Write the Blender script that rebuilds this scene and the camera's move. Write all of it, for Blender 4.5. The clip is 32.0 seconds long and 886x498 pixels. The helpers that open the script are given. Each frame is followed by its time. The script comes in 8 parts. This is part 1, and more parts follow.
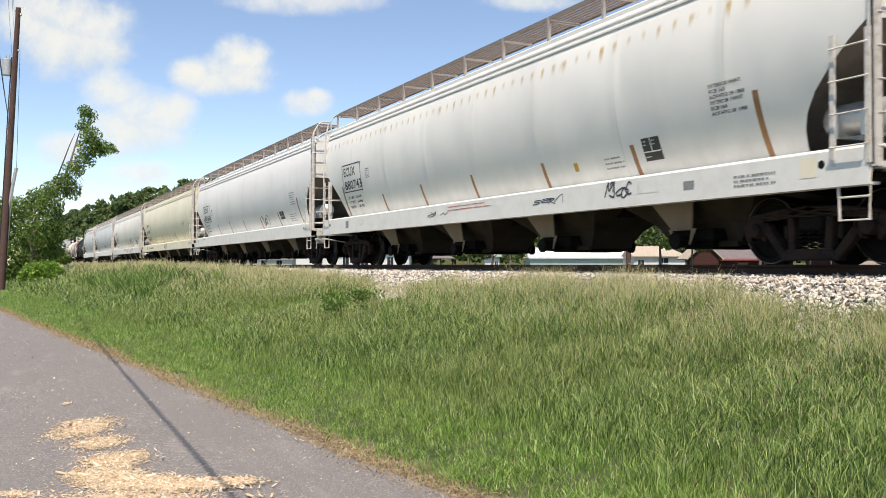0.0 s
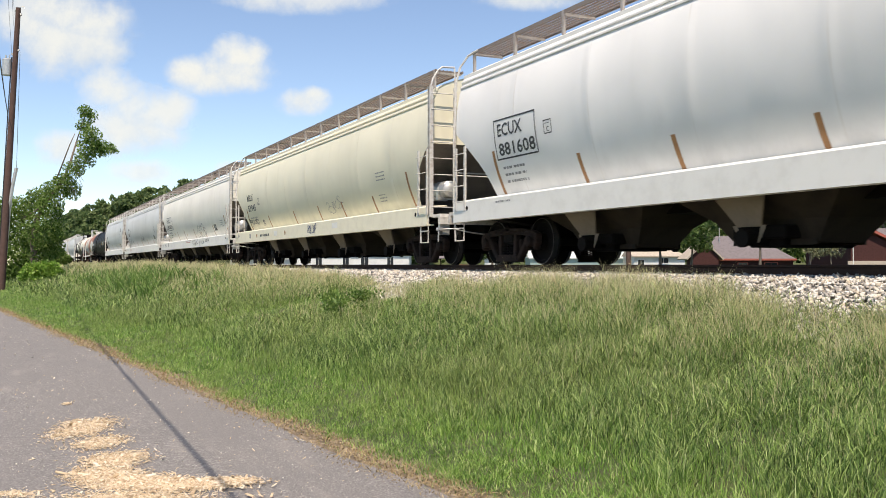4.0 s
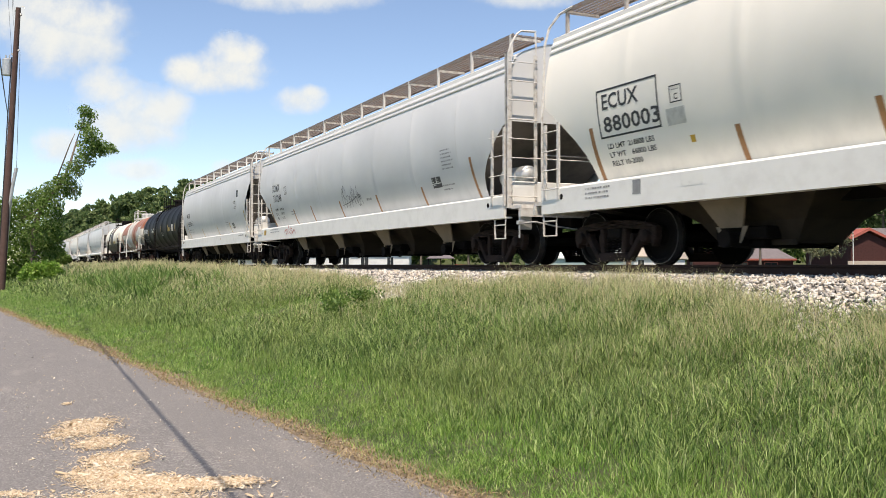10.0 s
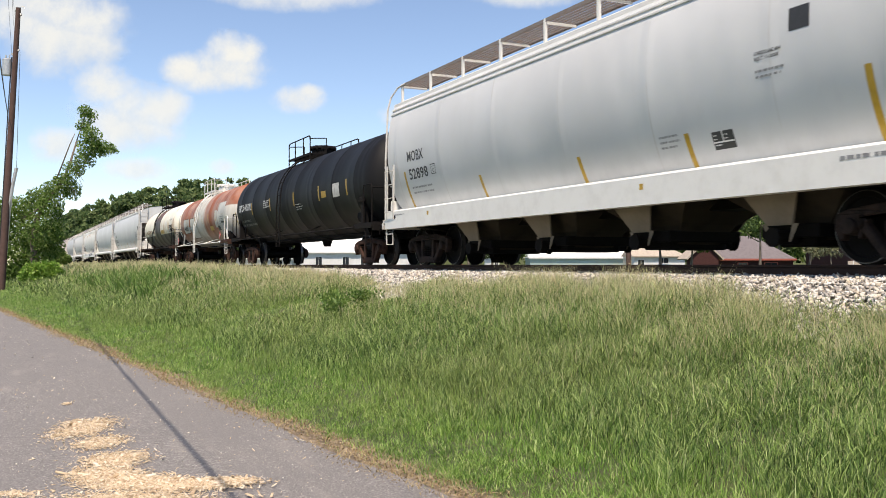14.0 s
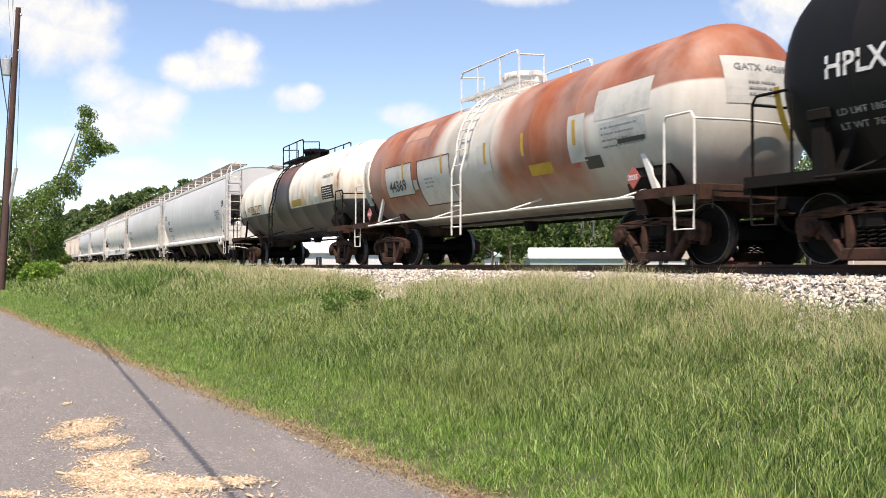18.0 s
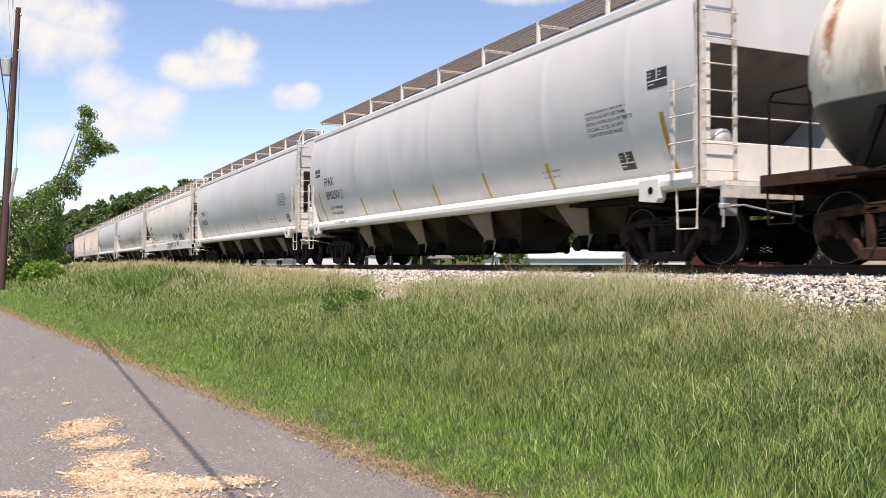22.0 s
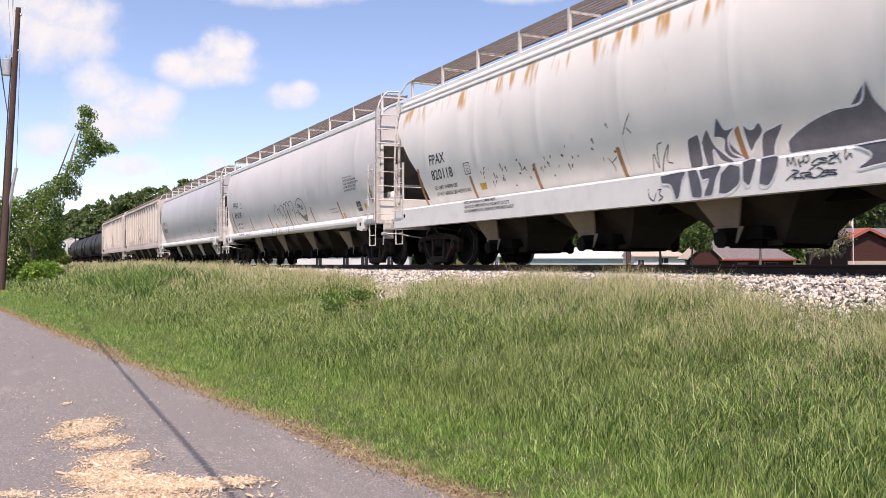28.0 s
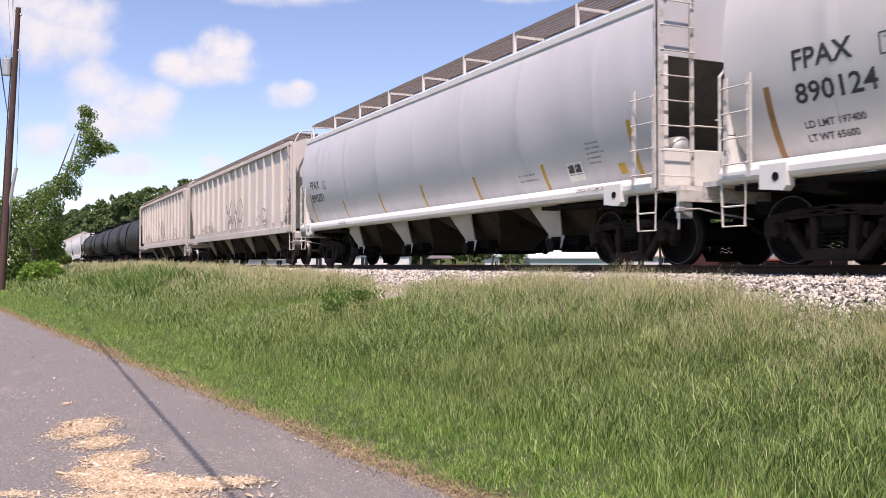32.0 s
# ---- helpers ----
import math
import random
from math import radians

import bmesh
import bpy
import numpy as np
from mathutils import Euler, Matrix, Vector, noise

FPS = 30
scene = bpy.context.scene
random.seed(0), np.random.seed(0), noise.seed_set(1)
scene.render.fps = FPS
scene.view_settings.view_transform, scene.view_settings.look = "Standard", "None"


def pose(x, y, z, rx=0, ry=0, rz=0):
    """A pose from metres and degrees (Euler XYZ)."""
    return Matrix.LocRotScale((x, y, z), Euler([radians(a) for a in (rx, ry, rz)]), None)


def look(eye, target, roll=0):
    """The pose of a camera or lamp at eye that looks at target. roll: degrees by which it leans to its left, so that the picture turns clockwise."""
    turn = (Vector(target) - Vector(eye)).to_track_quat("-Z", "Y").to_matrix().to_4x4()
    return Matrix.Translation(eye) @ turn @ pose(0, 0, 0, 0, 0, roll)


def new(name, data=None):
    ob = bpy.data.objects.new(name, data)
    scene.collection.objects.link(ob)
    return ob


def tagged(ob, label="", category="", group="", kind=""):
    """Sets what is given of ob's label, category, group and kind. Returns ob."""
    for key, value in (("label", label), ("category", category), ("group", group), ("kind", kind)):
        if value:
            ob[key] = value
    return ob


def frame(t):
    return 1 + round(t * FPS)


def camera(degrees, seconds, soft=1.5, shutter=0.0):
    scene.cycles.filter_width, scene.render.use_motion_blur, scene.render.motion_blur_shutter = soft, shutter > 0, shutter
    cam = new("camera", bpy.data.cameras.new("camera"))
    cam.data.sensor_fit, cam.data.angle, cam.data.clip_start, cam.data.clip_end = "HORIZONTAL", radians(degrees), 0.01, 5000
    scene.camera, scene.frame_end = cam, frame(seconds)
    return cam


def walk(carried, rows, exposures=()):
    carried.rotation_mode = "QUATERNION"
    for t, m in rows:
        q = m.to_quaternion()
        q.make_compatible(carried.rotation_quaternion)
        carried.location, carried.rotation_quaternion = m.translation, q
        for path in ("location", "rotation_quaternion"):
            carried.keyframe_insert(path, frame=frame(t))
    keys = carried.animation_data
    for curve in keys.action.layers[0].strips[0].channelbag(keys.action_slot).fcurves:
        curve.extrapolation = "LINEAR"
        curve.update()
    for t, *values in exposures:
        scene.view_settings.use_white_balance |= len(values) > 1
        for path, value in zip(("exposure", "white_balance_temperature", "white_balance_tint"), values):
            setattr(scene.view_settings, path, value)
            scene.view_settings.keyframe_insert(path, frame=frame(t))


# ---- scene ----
# The railway runs along x; the train travels towards +x. z = 0 is the top of the rails.
TRACK = 10.1          # distance of the track's middle from the camera, along y
ROAD_Z = -1.55
YAW, PITCH = radians(25.4), radians(0.984)
EYE = Vector((0, 0, 0.0))
AHEAD = Vector((-math.cos(YAW) * math.cos(PITCH), math.sin(YAW) * math.cos(PITCH), math.sin(PITCH)))
cam = camera(51.93, 32.0, soft=0.85, shutter=0.15)
walk(cam, [(0.0, look(EYE, EYE + AHEAD * 10)), (32.0, look(EYE, EYE + AHEAD * 10))],
     [(0.0, 0.70, 7550, 14), (13.0, 0.69, 7550, 15), (15.5, 0.74, 7600, 16), (17.0, 0.92, 7700, 17), (18.5, 0.85, 7700, 19), (21.0, 0.77, 7650, 21), (24.0, 0.74, 7550, 24), (28.0, 0.74, 7400, 27), (30.0, 0.68, 7300, 28), (32.0, 0.68, 7250, 29)])

# ---- light ----
SUN = Vector((0.38, -0.255, 0.888)).normalized()
world = bpy.data.worlds.new("world")
scene.world = world
world.use_nodes = True
wt = world.node_tree
wt.nodes.clear()
sky = wt.nodes.new("ShaderNodeTexSky")
sky.sky_type = "NISHITA"
sky.sun_disc = False
sky.sun_elevation = math.asin(SUN.z)
sky.sun_rotation = math.atan2(SUN.x, SUN.y)
sky.altitude = 1200
sky.air_density, sky.dust_density, sky.ozone_density = 1.0, 0.05, 4.0
wbg = wt.nodes.new("ShaderNodeBackground")
wbg.inputs["Strength"].default_value = 0.12
wout = wt.nodes.new("ShaderNodeOutputWorld")
wt.links.new(sky.outputs[0], wbg.inputs[0])
wt.links.new(wbg.outputs[0], wout.inputs[0])
sun_data = bpy.data.lights.new("sun", "SUN")
sun_data.energy, sun_data.angle, sun_data.color = 3.85, radians(0.53), (1.0, 0.96, 0.9)
sun = new("sun", sun_data)
sun.matrix_basis = look(SUN * 50, (0, 0, 0))


# ---- materials ----
class Nodes:
    """A short way to wire a node material."""

    def __init__(self, name, rough=0.6, metal=0.0):
        self.mat = bpy.data.materials.new(name)
        self.mat.use_nodes = True
        self.tree = self.mat.node_tree
        self.bsdf = self.tree.nodes["Principled BSDF"]
        self.bsdf.inputs["Roughness"].default_value = rough
        self.bsdf.inputs["Metallic"].default_value = metal
        self.coord = self.add("ShaderNodeTexCoord")
        self.drift = None

    def add(self, kind, **values):
        node = self.tree.nodes.new(kind)
        for key, value in values.items():
            node.inputs[key].default_value = value
        return node

    def link(self, a, b):
        self.tree.links.new(a, b)

    def space(self, scale=(1, 1, 1), where="Object"):
        m = self.add("ShaderNodeMapping", Scale=scale)
        self.link(self.coord.outputs[where], m.inputs[0])
        if self.drift:
            self.link(self.drift, m.inputs["Location"])
        return m.outputs[0]

    def vary(self):
        """Shift the patterns from object to object."""
        info = self.add("ShaderNodeObjectInfo")
        c = self.add("ShaderNodeCombineXYZ")
        self.link(self.math("MULTIPLY", info.outputs["Random"], 61.0), c.inputs[0])
        self.drift = c.outputs[0]

    def noise(self, size, stretch=(1, 1, 1), detail=4.0, where="Object", rough=0.55):
        n = self.add("ShaderNodeTexNoise", Scale=size, Detail=detail, Roughness=rough)
        self.link(self.space(stretch, where), n.inputs["Vector"])
        return n.outputs["Fac"]

    def ramp(self, fac, stops):
        r = self.add("ShaderNodeValToRGB")
        e = r.color_ramp.elements
        while len(e) < len(stops):
            e.new(0.5)
        for el, (pos, col) in zip(e, stops):
            el.position = pos
            el.color = (*col, 1) if len(col) == 3 else col
        self.link(fac, r.inputs[0])
        return r.outputs[0]

    def math(self, op, a, b=0.0, clamp=False):
        n = self.add("ShaderNodeMath")
        n.operation, n.use_clamp = op, clamp
        for i, v in enumerate((a, b)):
            if isinstance(v, (int, float)):
                n.inputs[i].default_value = v
            else:
                self.link(v, n.inputs[i])
        return n.outputs[0]

    def step(self, v, low, high):
        n = self.add("ShaderNodeMapRange")
        n.interpolation_type = "SMOOTHSTEP"
        n.inputs["From Min"].default_value, n.inputs["From Max"].default_value = low, high
        self.link(v, n.inputs["Value"])
        return n.outputs[0]

    def mix(self, fac, a, b, blend="MIX"):
        n = self.add("ShaderNodeMix")
        n.data_type, n.blend_type = "RGBA", blend
        for i, v in ((0, fac), (6, a), (7, b)):
            if isinstance(v, (int, float)):
                n.inputs[i].default_value = v
            elif isinstance(v, tuple):
                n.inputs[i].default_value = (*v, 1) if len(v) == 3 else v
            else:
                self.link(v, n.inputs[i])
        return n.outputs[2]

    def axis(self, which, where="Object"):
        n = self.add("ShaderNodeSeparateXYZ")
        self.link(self.coord.outputs[where], n.inputs[0])
        return n.outputs[which]

    def colour(self, c):
        if isinstance(c, tuple):
            self.bsdf.inputs["Base Color"].default_value = (*c, 1)
        else:
            self.link(c, self.bsdf.inputs["Base Color"])
        return self

    def gloss(self, fac):
        self.link(fac, self.bsdf.inputs["Roughness"])

    def bump(self, height, strength=0.3, distance=0.02):
        b = self.add("ShaderNodeBump", Strength=strength, Distance=distance)
        self.link(height, b.inputs["Height"])
        self.link(b.outputs[0], self.bsdf.inputs["Normal"])
        return self


def car_paint(name, base, rust=0.0, grime=0.4, rough=0.42, rust_top=0.0, runs=0.0):
    """Weathered car paint: broad faded patches, faint runs, mottled darkening towards the sill, welds between the
    sheets.
    """
    n = Nodes(name, rough + 0.1)
    n.bsdf.inputs["Specular IOR Level"].default_value = 0.35
    n.vary()
    z = n.axis(2)
    patch = n.noise(0.33, (1, 1, 1.1), 4)
    c = n.mix(n.step(patch, 0.35, 0.7), base, tuple(v * 0.90 for v in base))
    streak = n.noise(1.5, (1, 1, 0.09), 2)
    c = n.mix(n.math("MULTIPLY", n.step(streak, 0.56, 0.8), 0.10 + 0.10 * grime), c, tuple(v * w for v, w in zip(base, (0.66, 0.64, 0.60))))
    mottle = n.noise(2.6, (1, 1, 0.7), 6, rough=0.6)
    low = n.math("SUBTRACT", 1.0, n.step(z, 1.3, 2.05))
    low_tone = n.math("MULTIPLY", n.math("MULTIPLY", low, n.math("ADD", 0.35, n.step(mottle, 0.3, 0.8))), 0.42 * grime, True)
    c = n.mix(low_tone, c, (0.12, 0.112, 0.10))
    if rust_top:
        drip = n.noise(3.6, (1.0, 1, 0.12), 2)
        if runs:
            # a run below each roof bolt
            beat = n.math("ABSOLUTE", n.math("SUBTRACT", n.math("FRACT", n.math("MULTIPLY", n.axis(0), 1.0 / runs)), 0.5))
            drip = n.math("ADD", n.math("MULTIPLY", drip, 0.62), n.math("MULTIPLY", n.math("SUBTRACT", 1.0, n.step(beat, 0.03, 0.20)), 0.33))
        tail = n.math("ADD", 2.95 if not runs else 3.02, n.math("MULTIPLY", n.noise(2.1, (1, 1, 0.0), 3), 0.55))
        high = n.math("MULTIPLY", n.step(n.math("SUBTRACT", z, tail), 0.0, 0.30), n.math("SUBTRACT", 1.0, n.step(z, 3.62, 3.82) if not runs else n.step(z, 3.44, 3.56)))
        f = n.math("MULTIPLY", n.math("MULTIPLY", n.step(drip, 0.50 if not runs else 0.36, 0.66 if not runs else 0.50), high), rust_top, True)
        c = n.mix(f, c, (0.46, 0.30, 0.085) if runs else (0.52, 0.30, 0.11))
    if rust:
        spots = n.noise(1.7, (1, 1, 0.5), 8, rough=0.7)
        c = n.mix(n.math("MULTIPLY", n.step(spots, 0.62, 0.74), rust, True), c, (0.30, 0.12, 0.045))
    # welded seams between the side sheets, fading along their length
    seam = n.math("ABSOLUTE", n.math("SUBTRACT", n.math("FRACT", n.math("MULTIPLY", n.axis(0), 0.41)), 0.5))
    line = n.math("MULTIPLY", n.step(seam, 0.492, 0.497), n.math("ADD", 0.04, n.math("MULTIPLY", n.step(n.noise(0.8, detail=3), 0.42, 0.68), 0.34)))
    c = n.mix(line, c, tuple(v * w for v, w in zip(base, (0.62, 0.55, 0.45))))
    smudge = n.math("MULTIPLY", n.step(n.noise(0.9, (1, 1, 0.7), 6, rough=0.6), 0.57, 0.75), n.math("SUBTRACT", 1.0, n.step(z, 2.0, 2.7)))
    c = n.mix(n.math("MULTIPLY", smudge, 0.35 * grime, True), c, tuple(v * 0.5 for v in base))
    n.colour(c)
    # soft buckles in the sheets, and a slight step at each weld
    dents = n.math("ADD", n.math("ADD", n.noise(0.55, (1, 1, 0.45), 2), n.math("MULTIPLY", n.noise(1.5, (1, 1, 0.3), 1), 0.25)), n.math("MULTIPLY", n.step(seam, 0.42, 0.5), 0.10))
    n.bump(dents, 0.9, 0.10)
    return n.mat


def plain(name, base, rough=0.6, metal=0.0, wear=None, size=6.0, bump=0.0, amount=0.6):
    n = Nodes(name, rough, metal)
    wear = wear or tuple(v * 0.62 for v in base)
    f = n.math("MULTIPLY", n.step(n.noise(size, (1, 1, 1), 6, rough=0.65), 0.42, 0.70), amount)
    n.colour(n.mix(f, base, wear))
    if rough > 0.7:
        n.bsdf.inputs["Specular IOR Level"].default_value = 0.2
    if bump:
        n.bump(n.noise(size * 5, (1, 1, 1), 5), bump, 0.02)
    return n.mat


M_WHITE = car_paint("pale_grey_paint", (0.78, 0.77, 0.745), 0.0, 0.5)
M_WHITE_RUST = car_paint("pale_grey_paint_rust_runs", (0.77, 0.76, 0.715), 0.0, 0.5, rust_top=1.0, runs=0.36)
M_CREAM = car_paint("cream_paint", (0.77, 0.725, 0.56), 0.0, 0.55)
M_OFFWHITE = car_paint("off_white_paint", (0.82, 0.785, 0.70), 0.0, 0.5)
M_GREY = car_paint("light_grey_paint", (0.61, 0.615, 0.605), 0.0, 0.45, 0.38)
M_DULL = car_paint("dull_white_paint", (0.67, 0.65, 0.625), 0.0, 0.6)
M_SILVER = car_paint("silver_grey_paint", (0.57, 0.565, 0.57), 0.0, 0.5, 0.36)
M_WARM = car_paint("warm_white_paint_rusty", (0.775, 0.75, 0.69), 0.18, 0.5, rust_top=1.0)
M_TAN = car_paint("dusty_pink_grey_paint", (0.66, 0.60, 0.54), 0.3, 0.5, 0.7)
M_SILL = plain("sill_paint", (0.71, 0.70, 0.66), 0.5, size=2.5, wear=(0.50, 0.48, 0.44), amount=0.32)
M_SILL_CREAM = plain("cream_sill_paint", (0.74, 0.69, 0.53), 0.5, size=2.5, wear=(0.52, 0.47, 0.36), amount=0.32)
M_LADDER = plain("ladder_paint", (0.58, 0.56, 0.52), 0.5, wear=(0.3, 0.24, 0.19), size=9)
# Grimy brown taken darker to hold the shade below the end sheets.
M_SLOPE = plain("grimy_shaded_end_paint", (0.20, 0.17, 0.15), 0.75, wear=(0.10, 0.08, 0.07), size=1.6)
# Bay colour holds grime and the shade below the sills.
M_BAY = plain("grimy_shaded_hopper_steel", (0.05, 0.038, 0.028), 0.85, wear=(0.02, 0.016, 0.013), size=1.6)
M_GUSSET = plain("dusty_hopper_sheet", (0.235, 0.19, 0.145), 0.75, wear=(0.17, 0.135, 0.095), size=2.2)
M_GUSSET_PALE = plain("pale_grey_hopper_sheet", (0.46, 0.45, 0.43), 0.65, wear=(0.34, 0.32, 0.29), size=2.2)
M_TRUCK = plain("rusty_cast_steel", (0.062, 0.031, 0.022), 0.9, wear=(0.014, 0.010, 0.008), size=4.5, bump=0.3, amount=0.9)
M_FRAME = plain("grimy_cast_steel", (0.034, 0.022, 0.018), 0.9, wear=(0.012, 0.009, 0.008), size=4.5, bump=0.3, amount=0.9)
# Grimy steel taken near black, with the shade under the cars in it.
M_DARK = plain("grimy_shaded_steel", (0.008, 0.0065, 0.006), 0.95, size=5, bump=0.2)
M_TREAD = plain("worn_wheel_steel", (0.16, 0.15, 0.145), 0.4, 0.8, size=12)
M_GRATE = plain("walkway_steel", (0.20, 0.18, 0.165), 0.7, wear=(0.22, 0.12, 0.07), size=6)
M_GRATE_PALE = plain("dull_galvanised_steel", (0.34, 0.32, 0.30), 0.6, wear=(0.22, 0.16, 0.12), size=6)
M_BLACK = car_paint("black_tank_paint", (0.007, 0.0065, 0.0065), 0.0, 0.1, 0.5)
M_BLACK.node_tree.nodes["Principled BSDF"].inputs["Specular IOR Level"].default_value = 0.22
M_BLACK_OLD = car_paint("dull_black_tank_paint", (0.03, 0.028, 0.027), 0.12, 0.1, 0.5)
M_PATCH_WHITE = plain("white_stencil_panel", (0.70, 0.69, 0.64), 0.5, size=3)
M_PATCH_GREY = plain("weathered_white_panel", (0.50, 0.50, 0.46), 0.55, size=2.5)
M_PINK = plain("rust_washed_panel", (0.42, 0.24, 0.17), 0.6, size=3)
M_YELLOW = plain("yellow_reflective_tape", (0.48, 0.285, 0.025), 0.45, size=8)
M_RUSTTAPE = plain("brown_faded_tape", (0.33, 0.16, 0.06), 0.6, size=8)
M_LETTER = plain("black_stencil_paint", (0.035, 0.035, 0.035), 0.55, size=15)
M_PRINT = plain("faded_stencil_paint", (0.23, 0.23, 0.23), 0.55, size=15)
M_LETTER_W = plain("white_stencil_paint", (0.75, 0.75, 0.72), 0.5, size=15)
M_LETTER_R = plain("red_stencil_paint", (0.45, 0.09, 0.07), 0.55, size=15)
M_SPRAY = plain("spray_paint_dark", (0.05, 0.05, 0.06), 0.5, size=10)
M_SPRAY_GREY = plain("spray_paint_slate", (0.085, 0.085, 0.10), 0.55, size=6, wear=(0.13, 0.13, 0.15))
M_SPRAY_BLUE = plain("spray_paint_navy", (0.03, 0.04, 0.11), 0.5, size=10)
M_SPRAY_OLIVE = plain("spray_paint_olive", (0.10, 0.10, 0.04), 0.5, size=10)
M_SPRAY_WHITE = plain("spray_paint_white", (0.72, 0.72, 0.74), 0.5, size=10)
M_SPECK = plain("brown_chipped_paint", (0.10, 0.07, 0.05), 0.8, size=12)
M_CHROME = plain("galvanised_steel", (0.55, 0.55, 0.53), 0.45, 0.6, size=8)


# ---- mesh helpers ----
class Shape:
    """Collects vertices and faces for one mesh."""

    def __init__(self):
        self.v, self.f = [], []

    def put(self, verts, faces):
        k = len(self.v)
        self.v += [tuple(p) for p in verts]
        self.f += [tuple(i + k for i in f) for f in faces]
        return self

    def box(self, x0, x1, y0, y1, z0, z1, b=0.0):
        if b <= 0:
            vs = [(x, y, z) for x in (x0, x1) for y in (y0, y1) for z in (z0, z1)]
            return self.put(vs, [(0, 1, 3, 2), (4, 6, 7, 5), (0, 4, 5, 1), (2, 3, 7, 6), (0, 2, 6, 4), (1, 5, 7, 3)])
        bm = bmesh.new()
        bmesh.ops.create_cube(bm, size=1)
        for p in bm.verts:
            p.co = ((x0 + x1) / 2 + p.co.x * (x1 - x0), (y0 + y1) / 2 + p.co.y * (y1 - y0), (z0 + z1) / 2 + p.co.z * (z1 - z0))
        bmesh.ops.bevel(bm, geom=bm.edges[:], offset=b, segments=1, affect="EDGES")
        bm.verts.index_update()
        self.put([p.co for p in bm.verts], [[q.index for q in f.verts] for f in bm.faces])
        bm.free()
        return self

    def tube(self, points, r, n=6, close=True):
        pts = [Vector(p) for p in points]
        rings = []
        for i, p in enumerate(pts):
            d = (pts[min(i + 1, len(pts) - 1)] - pts[max(i - 1, 0)]).normalized()
            a = d.cross(Vector((0, 0, 1)) if abs(d.z) < 0.9 else Vector((1, 0, 0))).normalized()
            c = d.cross(a)
            rr = r[i] if isinstance(r, (list, tuple)) else r
            rings.append([p + (a * math.cos(t) + c * math.sin(t)) * rr for t in (2 * math.pi * k / n for k in range(n))])
        vs = [q for ring in rings for q in ring]
        fs = [(i * n + k, i * n + (k + 1) % n, (i + 1) * n + (k + 1) % n, (i + 1) * n + k) for i in range(len(pts) - 1) for k in range(n)]
        if close:
            fs += [tuple(range(n))[::-1], tuple((len(pts) - 1) * n + k for k in range(n))]
        return self.put(vs, fs)

    def prism(self, poly, y0, y1, plane="xz"):
        """A polygon in a plane, given depth along the third axis."""
        n = len(poly)
        spot = {"xz": lambda a, b, d: (a, d, b), "yz": lambda a, b, d: (d, a, b), "xy": lambda a, b, d: (a, b, d)}[plane]
        vs = [spot(a, b, y0) for a, b in poly] + [spot(a, b, y1) for a, b in poly]
        fs = [tuple(range(n)), tuple(range(2 * n - 1, n - 1, -1))] + [(i, n + i, n + (i + 1) % n, (i + 1) % n) for i in range(n)]
        return self.put(vs, fs)

    def turned(self, prof, centre, axis="y", n=20, caps=True):
        """A profile of (along, radius) turned about an axis through centre."""
        rings = []
        for a, r in prof:
            ring = []
            for k in range(n):
                t = 2 * math.pi * k / n
                c, s = r * math.cos(t), r * math.sin(t)
                ring.append(Vector(centre) + Vector({"y": (c, a, s), "x": (a, c, s), "z": (c, s, a)}[axis]))
            rings.append(ring)
        vs = [q for ring in rings for q in ring]
        fs = [(i * n + k, i * n + (k + 1) % n, (i + 1) * n + (k + 1) % n, (i + 1) * n + k) for i in range(len(prof) - 1) for k in range(n)]
        if caps:
            fs += [tuple(range(n))[::-1], tuple((len(prof) - 1) * n + k for k in range(n))]
        return self.put(vs, fs)

    def mesh(self, name, smooth=False, angle=None):
        m = bpy.data.meshes.new(name)
        m.from_pydata(self.v, [], self.f)
        bm = bmesh.new()
        bm.from_mesh(m)
        bmesh.ops.recalc_face_normals(bm, faces=bm.faces[:])
        if smooth:
            for f in bm.faces:
                f.smooth = True
            if angle:
                for e in bm.edges:
                    e.smooth = len(e.link_faces) == 2 and e.calc_face_angle(3.2) < radians(angle)
        bm.to_mesh(m)
        bm.free()
        return m


MESHES = {}


def cached(key, make):
    if key not in MESHES:
        MESHES[key] = make()
    return MESHES[key]


def part(name, mesh, material, parent, label="", at=None):
    """One mesh object under a thing; alike pieces share their mesh."""
    if isinstance(mesh, Shape):
        mesh = mesh.mesh(name)
    ob = new(name, mesh)
    if not mesh.materials:
        mesh.materials.append(material)
    if mesh.materials[0] != material:
        ob.material_slots[0].link = "OBJECT"
        ob.material_slots[0].material = material
    ob.parent = parent
    if at is not None:
        ob.matrix_basis = at if isinstance(at, Matrix) else Matrix.Translation(at)
    if label:
        tagged(ob, label)
    return ob


def thing(name, mesh, material, label, category, group="", kind="", at=None):
    ob = part(name, mesh, material, None, "", at)
    return tagged(ob, label, category, group, kind)


def holder(name, label, category, group="", kind="", at=None):
    ob = new(name)
    ob.empty_display_size = 0.3
    if at is not None:
        ob.matrix_basis = at
    return tagged(ob, label, category, group, kind)


# ---- the train: parts that cars share ----
WHEEL_R = 0.457


